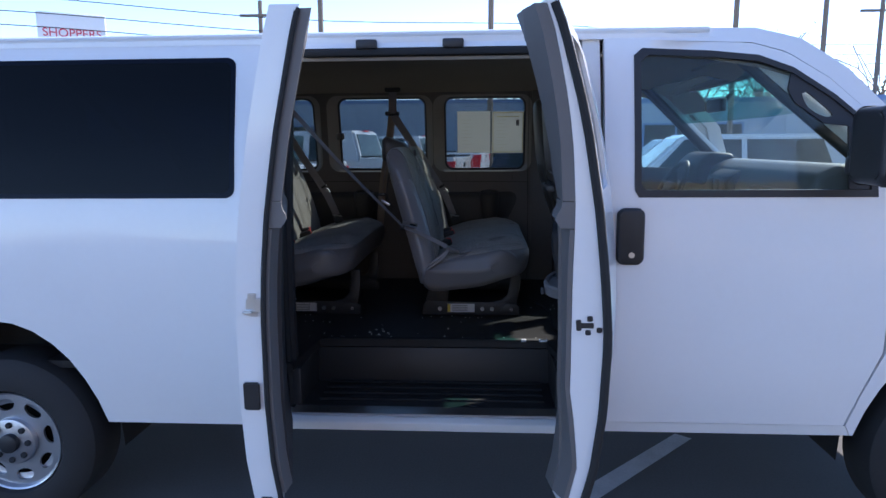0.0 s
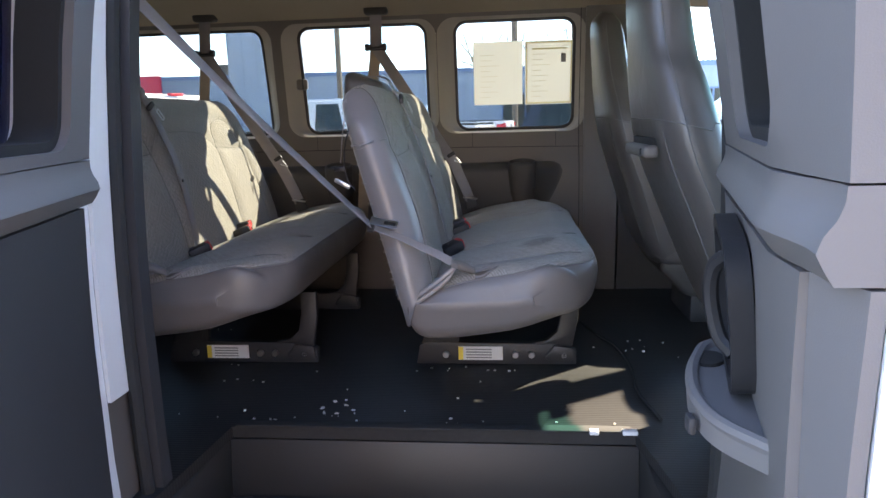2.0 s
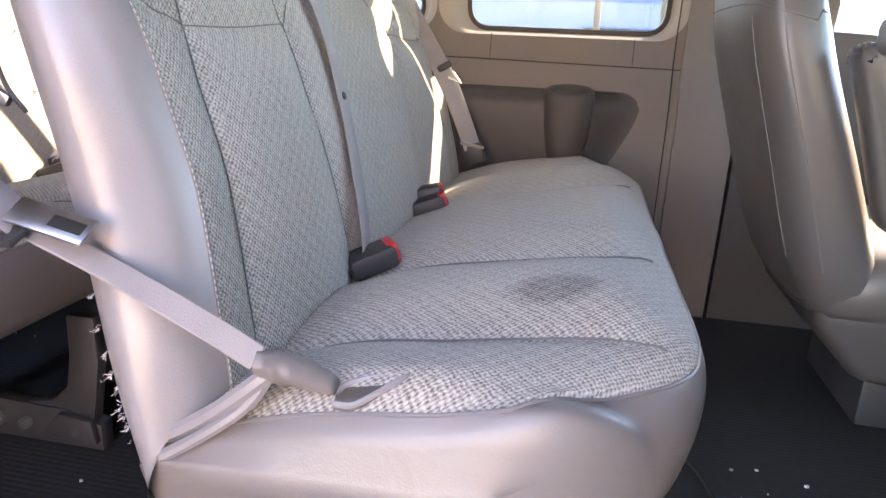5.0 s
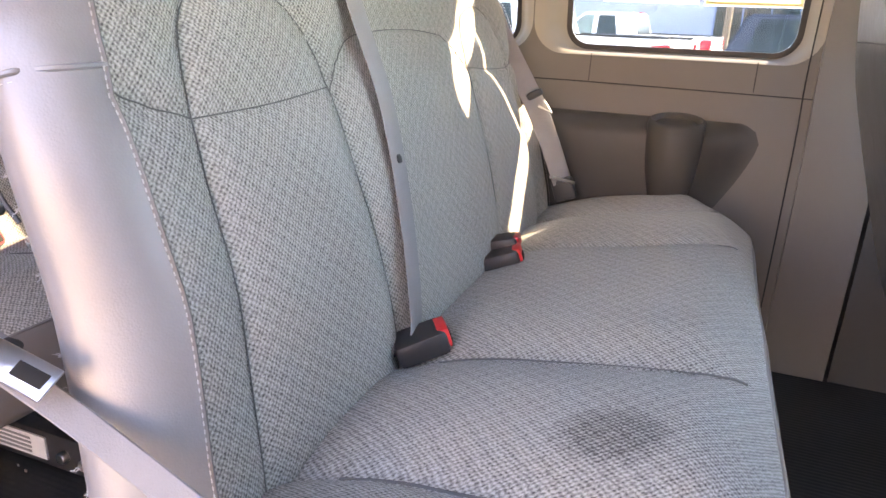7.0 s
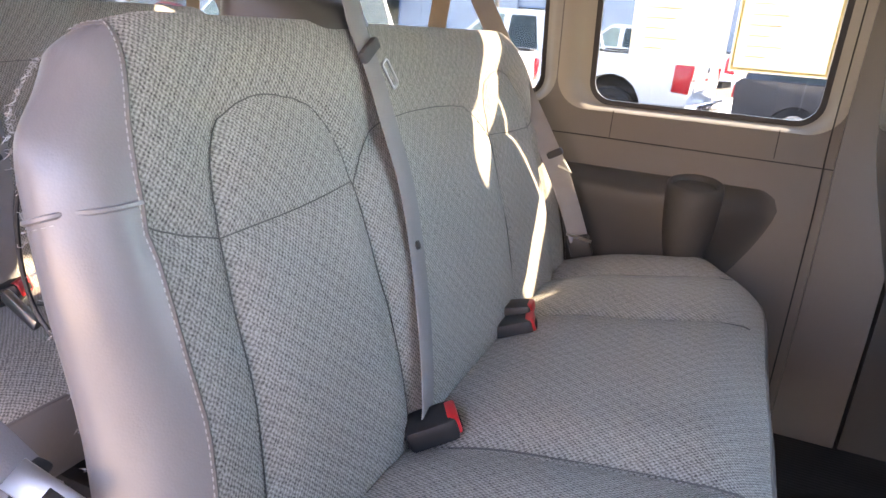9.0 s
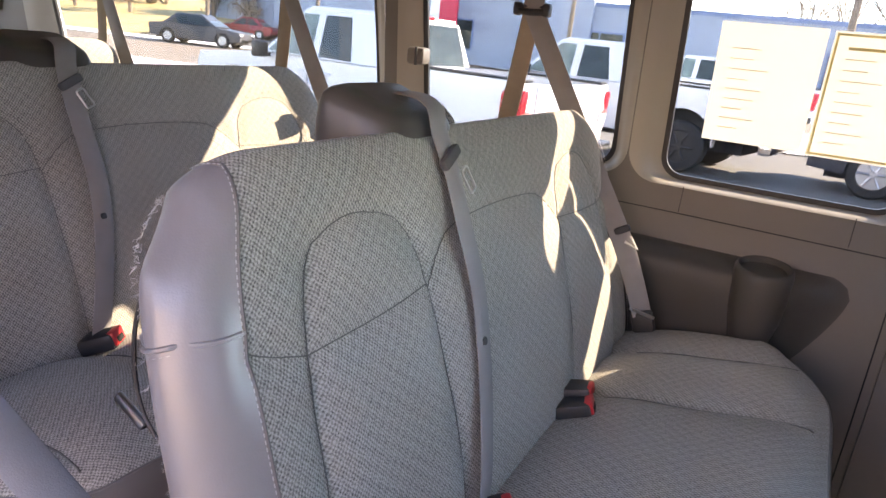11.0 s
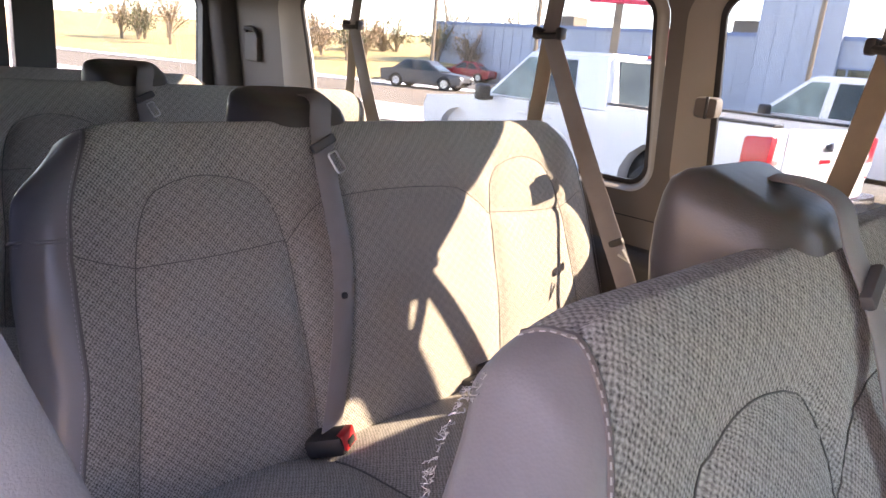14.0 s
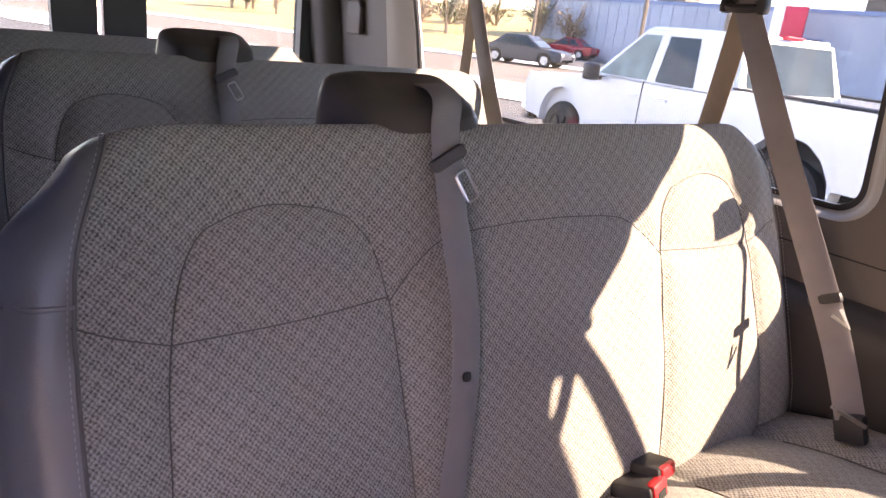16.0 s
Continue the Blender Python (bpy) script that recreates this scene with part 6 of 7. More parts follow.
for cx, cy, sx, sy, n in ((0.23, 0.42, 0.03, 0.09, 26), (0.03, 0.42, 0.05, 0.02, 8), (0.5, 0.40, 0.2, 0.02, 9), (0.52, 0.79, 0.12, 0.02, 10), (1.12, 1.02, 0.08, 0.05, 8), (-0.15, 0.9, 0.14, 0.25, 16), (0.75, 0.62, 0.25, 0.15, 8)):
    for k in range(n):
        px_, py_, r = rnd.gauss(cx, sx), rnd.gauss(cy, sy), rnd.uniform(0.0018, 0.006)
        if py_ < 0.38:
            continue
        a0 = rnd.uniform(0, 6)
        ring = [(px_ + r * rnd.uniform(0.4, 1.3) * math.cos(a0 + a), py_ + r * rnd.uniform(0.3, 0.9) * math.sin(a0 + a)) for a in np.linspace(0, 6.2832, 6)[:-1]]
        lo = [b.verts.new((p, q, FLOOR + 0.0005)) for p, q in ring]
        hi = [b.verts.new((p, q, FLOOR + 0.0025 + r * 0.4)) for p, q in ring]
        b.faces.new(hi)
        for i in range(5):
            b.faces.new((lo[i], lo[(i + 1) % 5], hi[(i + 1) % 5], hi[i]))
single("floor_scraps", b, PAPER, "scattered pale scraps and crumbs on the rubber floor", "litter", kind="stuff")


# ---------------- outside: vehicles
TRUCKGLASS = mat("vehicle_glass", (0.035, 0.05, 0.05), 0.12, var=0.5, scale=2.5, bump=0, spec=0.35, grain=0.0)
LAMPPINK = mat("pale_lamp_lens", (0.60, 0.16, 0.16), 0.2, var=0.1, bump=0)
CABGLASS = mat("green_cab_glass", (0.17, 0.23, 0.21), 0.12, var=0.45, scale=3.5, bump=0, spec=0.35, grain=0.0)
TAILRED = mat("red_tail_lamp", (0.62, 0.02, 0.03), 0.25, var=0.15, scale=12, bump=0)
CHROME = mat("chrome", (0.7, 0.7, 0.72), 0.15, metal=1.0, var=0.08, bump=0)
DARKPAINT = mat("dark_blue_paint", (0.03, 0.035, 0.05), 0.3, var=0.08, bump=0, coat=0.6)
GREYPAINT = mat("grey_paint", (0.05, 0.055, 0.065), 0.4, var=0.06, bump=0, coat=0.1)
REDPAINT = mat("red_paint", (0.35, 0.02, 0.03), 0.3, var=0.06, bump=0, coat=0.6)
FARWHITE = mat("white_car_paint", (0.70, 0.71, 0.73), 0.3, var=0.03, scale=1.2, bump=0, coat=0.5)


def warc(xc, zc, r, n=9):
    return [(xc + r * math.cos(a), zc + r * math.sin(a)) for a in np.linspace(math.pi * 1.02, -0.02 * math.pi, n)]


def road_wheel(parent, x, y, r, s, rimmat):
    w = part("wheel", prism([(x + r * 0.62 * math.cos(a), r + r * 0.62 * math.sin(a)) for a in np.linspace(0, 6.2832, 25)[:-1]], 'y', y - s * 0.02, y - s * 0.06), rimmat, parent)
    b = bmesh.new()
    prof = [(r * 0.60, -0.03), (r * 0.64, 0.0), (r * 0.93, 0.0), (r, -0.03), (r, -0.2), (r * 0.9, -0.23), (r * 0.6, -0.23)]
    n = 32
    rings = [[b.verts.new((x + q * math.cos(2 * math.pi * k / n), y + s * d, r + q * math.sin(2 * math.pi * k / n))) for q, d in prof] for k in range(n)]
    for k in range(n):
        for i in range(len(prof) - 1):
            b.faces.new((rings[k][i], rings[k][i + 1], rings[(k + 1) % n][i + 1], rings[(k + 1) % n][i]))
    part("tyre", b, TYRE, w)
    for k in range(6):
        a = k * math.pi / 3
        part("spoke", tube([(x + q * math.cos(a), y - s * 0.008, r + q * math.sin(a)) for q in (0.05, r * 0.58)], 0.022, 6), rimmat, w)
    part("hub", prism([(x + 0.07 * math.cos(a), r + 0.07 * math.sin(a)) for a in np.linspace(0, 6.2832, 13)[:-1]], 'y', y - s * 0.03, y + s * 0.006, 0.005, 1), rimmat, w)


def greenhouse(parent, pts_low, pts_high, zl, zh, half_l, half_h, paint):
    """The cab above the belt: two rectangles lofted."""
    b = bmesh.new()
    (x0, x1), (u0, u1) = pts_low, pts_high
    lo = [b.verts.new(p) for p in ((x0, -half_l, zl), (x1, -half_l, zl), (x1, half_l, zl), (x0, half_l, zl))]
    hi = [b.verts.new(p) for p in ((u0, -half_h, zh), (u1, -half_h, zh), (u1, half_h, zh), (u0, half_h, zh))]
    b.faces.new(hi)
    b.faces.new(lo[::-1])
    for i in range(4):
        b.faces.new((lo[i], lo[(i + 1) % 4], hi[(i + 1) % 4], hi[i]))
    bmesh.ops.bevel(b, geom=b.edges[:], offset=0.05, segments=3, affect='EDGES')
    return part("cab_roof", b, paint, parent)


def side_glass(parent, pts, half_l, half_h, zl, zh, name="side_window", pane=None):
    """A pane on each flank: pts in (x, z)."""
    for s in (-1, 1):
        def face(a, z):
            k = (z - zl) / (zh - zl)
            return s * (half_l + (half_h - half_l) * k + 0.006)
        part(name, slab(pts, [], face, lambda a, z: face(a, z) - s * 0.02, 0.5), pane or TRUCKGLASS, parent)


def end_glass(parent, xl, xh, zl, zh, w_l, w_h, name, out):
    b = bmesh.new()
    q = [(xl + out * 0.012, -w_l, zl), (xl + out * 0.012, w_l, zl), (xh + out * 0.012, w_h, zh), (xh + out * 0.012, -w_h, zh)]
    v = [b.verts.new(p) for p in q] + [b.verts.new((p[0] - out * 0.02, p[1], p[2])) for p in q]
    b.faces.new(v[:4])
    b.faces.new(v[7:3:-1])
    for i in range(4):
        b.faces.new((v[i], v[(i + 1) % 4], v[4 + (i + 1) % 4], v[4 + i]))
    part(name, b, TRUCKGLASS, parent)


def pickup(label, rim=None):
    """A full-size pickup truck with its nose towards +x, on the ground at the origin; x = 0 is its rear bumper."""
    rim = rim or ALLOY
    t = thing("pickup_truck", 0, 0, 0, label, "pickup truck", "parked pickup trucks")
    xr, xf, r = 1.22, 4.85, 0.40
    side = [(0.05, 0.62), (xr - 0.52, 0.60)] + warc(xr, 0.50, 0.50) + [(xr + 0.52, 0.50), (xf - 0.52, 0.50)] + warc(xf, 0.50, 0.50) + [(xf + 0.55, 0.52), (5.72, 0.55), (5.78, 0.95), (5.70, 1.12), (4.45, 1.22), (2.02, 1.235), (2.0, 1.30), (0.04, 1.32), (0.0, 0.95)]
    b = bmesh.new()
    for s in (-1, 1):
        slab(side, [], lambda a, z: s * (0.985 - 0.10 * max(0, (z - 0.9)) ** 2 - 0.05 * max(0, 0.8 - z)), lambda a, z: s * 0.80, 0.25, None, b)
    part("body_sides", b, FARWHITE, t)
    part("tailgate", box(0.0, 0.07, -0.72, 0.72, 0.72, 1.30, 0.02, 2), FARWHITE, t, "white tailgate")
    part("tailgate_corner", box(0.02, 0.09, -0.97, 0.97, 0.62, 1.305, 0.02, 2), FARWHITE, t)
    part("tailgate_handle", box(-0.02, 0.02, -0.09, 0.09, 1.10, 1.20, 0.01), CHROME, t)
    part("emblem", box(-0.012, 0.004, -0.10, 0.10, 0.985, 1.025, 0.004), TAILRED, t, "red emblem bar")
    part("bed_floor", box(0.08, 2.0, -0.82, 0.82, 0.72, 0.80), BLACKTRIM, t)
    for s in (-1, 1):
        part("bed_rail_cap", box(0.03, 2.02, s * 0.86 - 0.07, s * 0.86 + 0.09, 1.315, 1.345, 0.01), BLACKTRIM, t, "black bed rail cap")
        tl = part("tail_lamp", prism([(0.02, 0.80), (0.28, 0.82), (0.275, 1.19), (0.25, 1.22), (-0.01, 1.24)], 'y', min(s * 0.90, s * 0.998), max(s * 0.90, s * 0.998), 0.018, 2), TAILRED, t, "red tail lamp")
        part("reverse_lamp", box(-0.016, -0.008, s * 0.90 - 0.05, s * 0.90 + 0.05, 0.985, 1.03, 0.003), LAMPPINK, tl, "pale reversing lens")
        part("door_mirror", box(4.02, 4.16, s * 1.13 - 0.10, s * 1.13 + 0.10, 1.17, 1.38, 0.04, 3), BLACKTRIM if rim is BLACKTRIM else FARWHITE, t)
        part("mirror_arm", box(4.05, 4.12, min(s * 0.9, s * 1.08), max(s * 0.9, s * 1.08), 1.18, 1.23, 0.01), BLACKTRIM, t)
        part("door_handle", box(2.85, 3.0, s * 0.985 - 0.02, s * 0.985 + 0.02, 1.06, 1.09, 0.008), FARWHITE, t)
        part("door_handle", box(3.35, 3.50, s * 0.985 - 0.02, s * 0.985 + 0.02, 1.06, 1.09, 0.008), FARWHITE, t)
        part("door_joint", prism([(3.28, 0.55), (3.288, 0.55), (3.288, 1.24), (3.28, 1.24)], 'y', s * 0.975 - 0.016, s * 0.975 + 0.016), BLACKTRIM, t)
    part("bonnet", prism([(4.35, 1.20), (5.70, 1.10), (5.76, 0.6), (5.5, 0.5), (4.3, 0.5)], 'y', -0.86, 0.86, 0.05, 3), FARWHITE, t)
    part("cab_body", box(2.0, 4.5, -0.84, 0.84, 0.5, 1.22, 0.03), FARWHITE, t)
    greenhouse(t, (2.02, 4.42), (2.22, 3.62), 1.20, 1.88, 0.90, 0.74, FARWHITE)
    part("front_grille", box(5.70, 5.80, -0.6, 0.6, 0.72, 1.05, 0.02), CHROME, t)
    part("rear_bumper", box(-0.14, 0.05, -0.95, 0.95, 0.48, 0.66, 0.03, 2), CHROME, t, "chrome rear bumper")
    part("front_bumper", box(5.66, 5.86, -0.97, 0.97, 0.42, 0.66, 0.04, 2), CHROME, t)
    kw = dict(half_l=0.90, half_h=0.74, zl=1.20, zh=1.88)
    side_glass(t, [(2.60, 1.26), (3.20, 1.26), (3.20, 1.78), (2.74, 1.78)], **kw)
    side_glass(t, [(3.34, 1.26), (4.22, 1.26), (3.62, 1.78), (3.34, 1.78)], pane=CABGLASS, **kw)
    end_glass(t, 2.06, 2.19, 1.30, 1.80, 0.72, 0.64, "rear_window", -1)
    end_glass(t, 4.36, 3.70, 1.25, 1.82, 0.76, 0.66, "windshield", 1)
    part("brake_lamp", box(2.17, 2.24, -0.14, 0.14, 1.855, 1.895, 0.01), TAILRED, t)
    part("underbody", box(0.3, 5.5, -0.78, 0.78, 0.40, 0.60), DARKGAP, t)
    for x in (xr, xf):
        for s in (-1, 1):
            road_wheel(t, x, s * 0.95, r, s, rim)
            part("arch_liner", prism([(x + 0.51 * math.cos(a), 0.50 + 0.51 * math.sin(a)) for a in np.linspace(0, math.pi, 13)], 'y', min(s * 0.55, s * 0.80), max(s * 0.55, s * 0.80)), DARKGAP, t)
    return t


def car(name, label, category, paint, L=4.6, H=1.45, suv=False, group=""):
    """A saloon or an estate with its nose towards +x; x = 0 is its tail."""
    t = thing(name, 0, 0, 0, label, category, group)
    r = 0.34 if not suv else 0.37
    xr, xf = 0.95, L - 0.95
    zb = 0.92 if not suv else 1.05
    side = [(0.05, 0.35), (xr - 0.4, 0.3)] + warc(xr, 0.34, 0.39) + [(xr + 0.4, 0.28), (xf - 0.4, 0.28)] + warc(xf, 0.34, 0.39) + [(xf + 0.42, 0.3), (L - 0.05, 0.35), (L, 0.6), (L - 0.12, 0.80), (L - 1.35, zb), (0.10 if suv else 0.55, zb + 0.03), (0.02, zb - 0.05)]
    b = bmesh.new()
    for s in (-1, 1):
        slab(side, [], lambda a, z: s * (0.90 - 0.06 * max(0, 0.6 - z)), lambda a, z: s * 0.70, 0.3, None, b)
    part("body_sides", b, paint, t)
    part("body_core", prism([(0.06, 0.45), (L - 0.06, 0.45), (L - 0.12, 0.78), (L - 1.35, zb - 0.01), (0.1, zb)], 'y', -0.80, 0.80, 0.05, 3), paint, t)
    lo = (0.12, L - 1.3) if suv else (0.6, L - 1.25)
    hi = (0.45, L - 2.05) if suv else (1.35, L - 2.1)
    greenhouse(t, lo, hi, zb - 0.02, H, 0.84, 0.64, paint)
    kw = dict(half_l=0.84, half_h=0.64, zl=zb - 0.02, zh=H)
    mid = (lo[0] + lo[1]) / 2
    side_glass(t, [(lo[0] + 0.35, zb + 0.05), (mid - 0.04, zb + 0.05), (mid - 0.04, H - 0.08), (hi[0] + 0.18, H - 0.08)], **kw)
    side_glass(t, [(mid + 0.04, zb + 0.05), (lo[1] - 0.28, zb + 0.05), (hi[1] - 0.02, H - 0.08), (mid + 0.04, H - 0.08)], **kw)
    end_glass(t, lo[1] - 0.06, hi[1] + 0.06, zb + 0.03, H - 0.06, 0.74, 0.58, "windshield", 1)
    end_glass(t, lo[0] + 0.03, hi[0] - 0.03, zb + 0.03, H - 0.06, 0.72, 0.56, "rear_window", -1)
    part("underbody", box(0.3, L - 0.3, -0.75, 0.75, 0.22, 0.46), DARKGAP, t)
    for s in (-1, 1):
        part("tail_lamp", box(-0.01, 0.15, s * 0.78 - 0.1, s * 0.78 + 0.1, zb - 0.28, zb - 0.08, 0.02), TAILRED, t)
        part("head_lamp", box(L - 0.2, L - 0.02, s * 0.72 - 0.14, s * 0.72 + 0.14, 0.62, 0.74, 0.03), LABELW, t)
        for x in (xr, xf):
            road_wheel(t, x, s * 0.88, r, s, ALLOY)
    return t


TRUCK_DIR = 170.6
row = Vector((math.cos(radians(TRUCK_DIR - 90)), math.sin(radians(TRUCK_DIR - 90)), 0))
truck_near = pickup("white extended-cab pickup truck with red tail lamps, parked", BLACKTRIM)
ahead = Vector((math.cos(radians(TRUCK_DIR)), math.sin(radians(TRUCK_DIR)), 0))
p1 = Vector((-1.68, 7.53, 0))
truck_near.matrix_basis = pose(p1.x, p1.y, 0, 0, 0, TRUCK_DIR)
p2 = Vector((0.29, 12.0, 0))
truck_next = copy_thing(truck_near, pose(p2.x, p2.y, 0, 0, 0, TRUCK_DIR))
p3 = p2 + row * 9.0 + ahead * 1.0
truck_third = copy_thing(truck_near, pose(p3.x, p3.y, 0, 0, 0, TRUCK_DIR))
suv = car("sport_utility", "dark blue parked sport utility vehicle with bright wheels", "car", DARKPAINT, 4.8, 1.75, True, "parked cars")
suv.matrix_basis = pose(0.8, 12.85, 0, 0, 0, -6)
suv2 = car("sport_utility", "white parked sport utility vehicle", "car", FARWHITE, 4.7, 1.7, True, "parked cars")
suv2.matrix_basis = pose(6.5, 8.6, 0, 0, 0, 175)
sedan = car("saloon_car", "dark grey saloon car parked across the road", "car", GREYPAINT, 4.7, 1.45, False, "parked cars")
sedan.matrix_basis = pose(-29.0, 24.0, 0, 0, 0, 22)
copy_thing(suv2, pose(-47.0, 43.0, 0, 0, 0, 40))
red = car("saloon_car", "red car parked by the far kerb", "car", REDPAINT, 4.5, 1.5, False, "parked cars")
red.matrix_basis = pose(-36, 40, 0, 0, 0, 202)
for x, y, a in ((9.5, 22, 180), (13.0, 21, 184), (16.5, 23, 178)):
    copy_thing(suv2, pose(x, y, 0, 0, 0, a))

# ---------------- outside: road, snow, grass, buildings, signs, poles, trees
ROADMAT = mat("brown_grey_road", (0.20, 0.165, 0.135), 0.9, var=0.15, scale=0.3, fine=40, bump=0.2)
GRASS = mat("dry_winter_grass", (0.42, 0.33, 0.15), 0.95, var=0.3, scale=0.4, fine=8, bump=0.6, grain=0.6)
BLUEWALL = mat("blue_grey_siding", (0.33, 0.39, 0.48), 0.7, var=0.08, scale=0.4, fine=20)
BLUEDARK = mat("blue_trim", (0.14, 0.22, 0.38), 0.6, var=0.08)
SIGNWHITE = mat("white_sign_face", (0.8, 0.8, 0.8), 0.5, var=0.03)
SIGNGREY = mat("faded_sign_print", (0.45, 0.47, 0.48), 0.6, var=0.05)
SIGNRED = mat("red_sign_band", (0.62, 0.03, 0.07), 0.5, var=0.04)
POLE = mat("weathered_pole", (0.20, 0.16, 0.125), 0.9, var=0.2, scale=3)
BARK = mat("bare_twigs", (0.24, 0.18, 0.135), 0.95, var=0.25, scale=2)
LEAFBROWN = mat("brown_leaf_clumps", (0.34, 0.25, 0.17), 0.95, var=0.3, scale=1.5)
LEAFGREEN = mat("dull_evergreen", (0.11, 0.12, 0.07), 0.95, var=0.35, scale=1.5)

NX, NY = math.cos(radians(112)), math.sin(radians(112))      # away from the van, across the road
def along(d, s):
    """A place d metres out across the road and s along it."""
    return (NX * d + NY * s, NY * d - NX * s)


def strip(name, d0, d1, s0, s1, material, label, category, z=0.004, ragged=0.0, kind="structure", rise=0.0):
    rnd = random.Random(int(d0 * 10))
    n = 60
    edge0 = [along(d0 + ragged * rnd.uniform(-1, 1), s0 + (s1 - s0) * i / n) for i in range(n + 1)]
    edge1 = [along(d1 + ragged * rnd.uniform(-1, 1), s0 + (s1 - s0) * i / n) for i in range(n + 1)]
    b = bmesh.new()
    q = [b.verts.new((*p, z)) for p in edge0]
    r = [b.verts.new((*p, z + rise)) for p in edge1]
    for i in range(n):
        b.faces.new((q[i], q[i + 1], r[i + 1], r[i]))
    return single(name, b, material, label, category, kind=kind)


strip("road", 21, 33, -120, 160, ROADMAT, "brown-grey salted road beyond the car park", "road")
strip("snow_verge", 15.5, 20.8, -90, 60, SNOW, "ragged strip of old snow by the road", "snow", 0.03, 0.5)
strip("snow_verge", 34, 37, -120, 70, SNOW, "ragged strip of old snow across the road", "snow", 0.03, 0.4)
strip("grass_field", 38, 95, -150, -22, GRASS, "dry yellow winter grass field", "grass", 0.012, rise=4.5)
b = bmesh.new()
for p in ((0.98, -0.02), (1.83, 0.90), (1.76, 0.96), (0.9, 0.05)):
    b.verts.new((p[0], p[1], 0.004))
b.faces.new(b.verts[:])
single("parking_line", b, PAINTLINE, "worn white parking line on the asphalt", "road marking", kind="structure")


def building(name, x, y, w, d, h, turn, label, windows=(), roof_units=(), material=None):
    o = thing(name, x, y, 0, label, "building")
    m = Matrix.Translation((x, y, 0)) @ Matrix.Rotation(radians(turn), 4, 'Z')
    part("wall", box(0, w, 0, d, 0, h, 0, 2, None, m), material or BLUEWALL, o)
    part("roof_edge", box(-0.1, w + 0.1, -0.1, d + 0.1, h, h + 0.25, 0, 2, None, m), material or BLUEDARK, o)
    n = int(w / 0.9)
    for k in range(n):
        part("siding_rib", box(k * w / n, k * w / n + 0.06, -0.04, 0.0, 0.3, h, 0, 2, None, m), material or BLUEWALL, o)
    for a, c, z0, z1 in windows:
        wn = part("window", box(a, c, -0.06, 0.02, z0, z1, 0, 2, None, m), BLUEDARK, o)
        k = max(1, int((c - a) / 1.4))
        for i in range(k):
            part("pane", box(a + 0.1 + i * (c - a - 0.1) / k, a + (i + 1) * (c - a - 0.1) / k, -0.08, -0.05, z0 + 0.1, z1 - 0.1, 0, 2, None, m), TRUCKGLASS, wn)
    for a, z in roof_units:
        part("roof_unit", box(a, a + 2.2, 2, 4, h + 0.2, h + z, 0.05, 1, None, m), POLE, o)
    return o


building("blue_showroom", -43.6, 40.6, 66, 18, 4.3, 4, "long blue-grey single-storey metal building", ((17, 23, 0.9, 2.9), (27, 33, 0.6, 2.9), (44, 50, 0.6, 2.9)), ((10, 1.1), (24, 1.1)))
building("blue_tower", -17.2, 42.0, 4.5, 5, 8.2, 4, "tall blue entrance tower of the showroom", ())
TANWALL = mat("tan_brick_wall", (0.50, 0.41, 0.31), 0.85, var=0.1, scale=0.6, fine=25, bump=0.2)
building("tan_building", 43.0, -15.0, 46, 14, 5.2, 180, "sunlit tan building across the car park", ((6, 9, 0.9, 2.4), (20, 24, 0.9, 2.4), (33, 36, 0.9, 2.4)), (), TANWALL)
building("grey_hall", 6.0, 34.0, 30, 12, 3.6, -6, "low dark blue-grey hall behind the parked cars", ((3, 8, 0.6, 2.6), (12, 20, 0.6, 2.6)))


def lettering(text, size, m, material, parent, label=""):
    """Raised letters in the plane that m names, joined to their sign."""
    cu = bpy.data.curves.new("lettering", 'FONT')
    cu.body, cu.size, cu.align_x, cu.extrude = text, size, 'CENTER', 0.012
    tmp = new("lettering", cu)
    bpy.context.view_layer.update()
    me = bpy.data.meshes.new_from_object(tmp.evaluated_get(bpy.context.evaluated_depsgraph_get()))
    bpy.data.objects.remove(tmp)
    bm = bmesh.new()
    bm.from_mesh(me)
    bm.transform(m)
    return part("lettering", bm, material, parent, label)


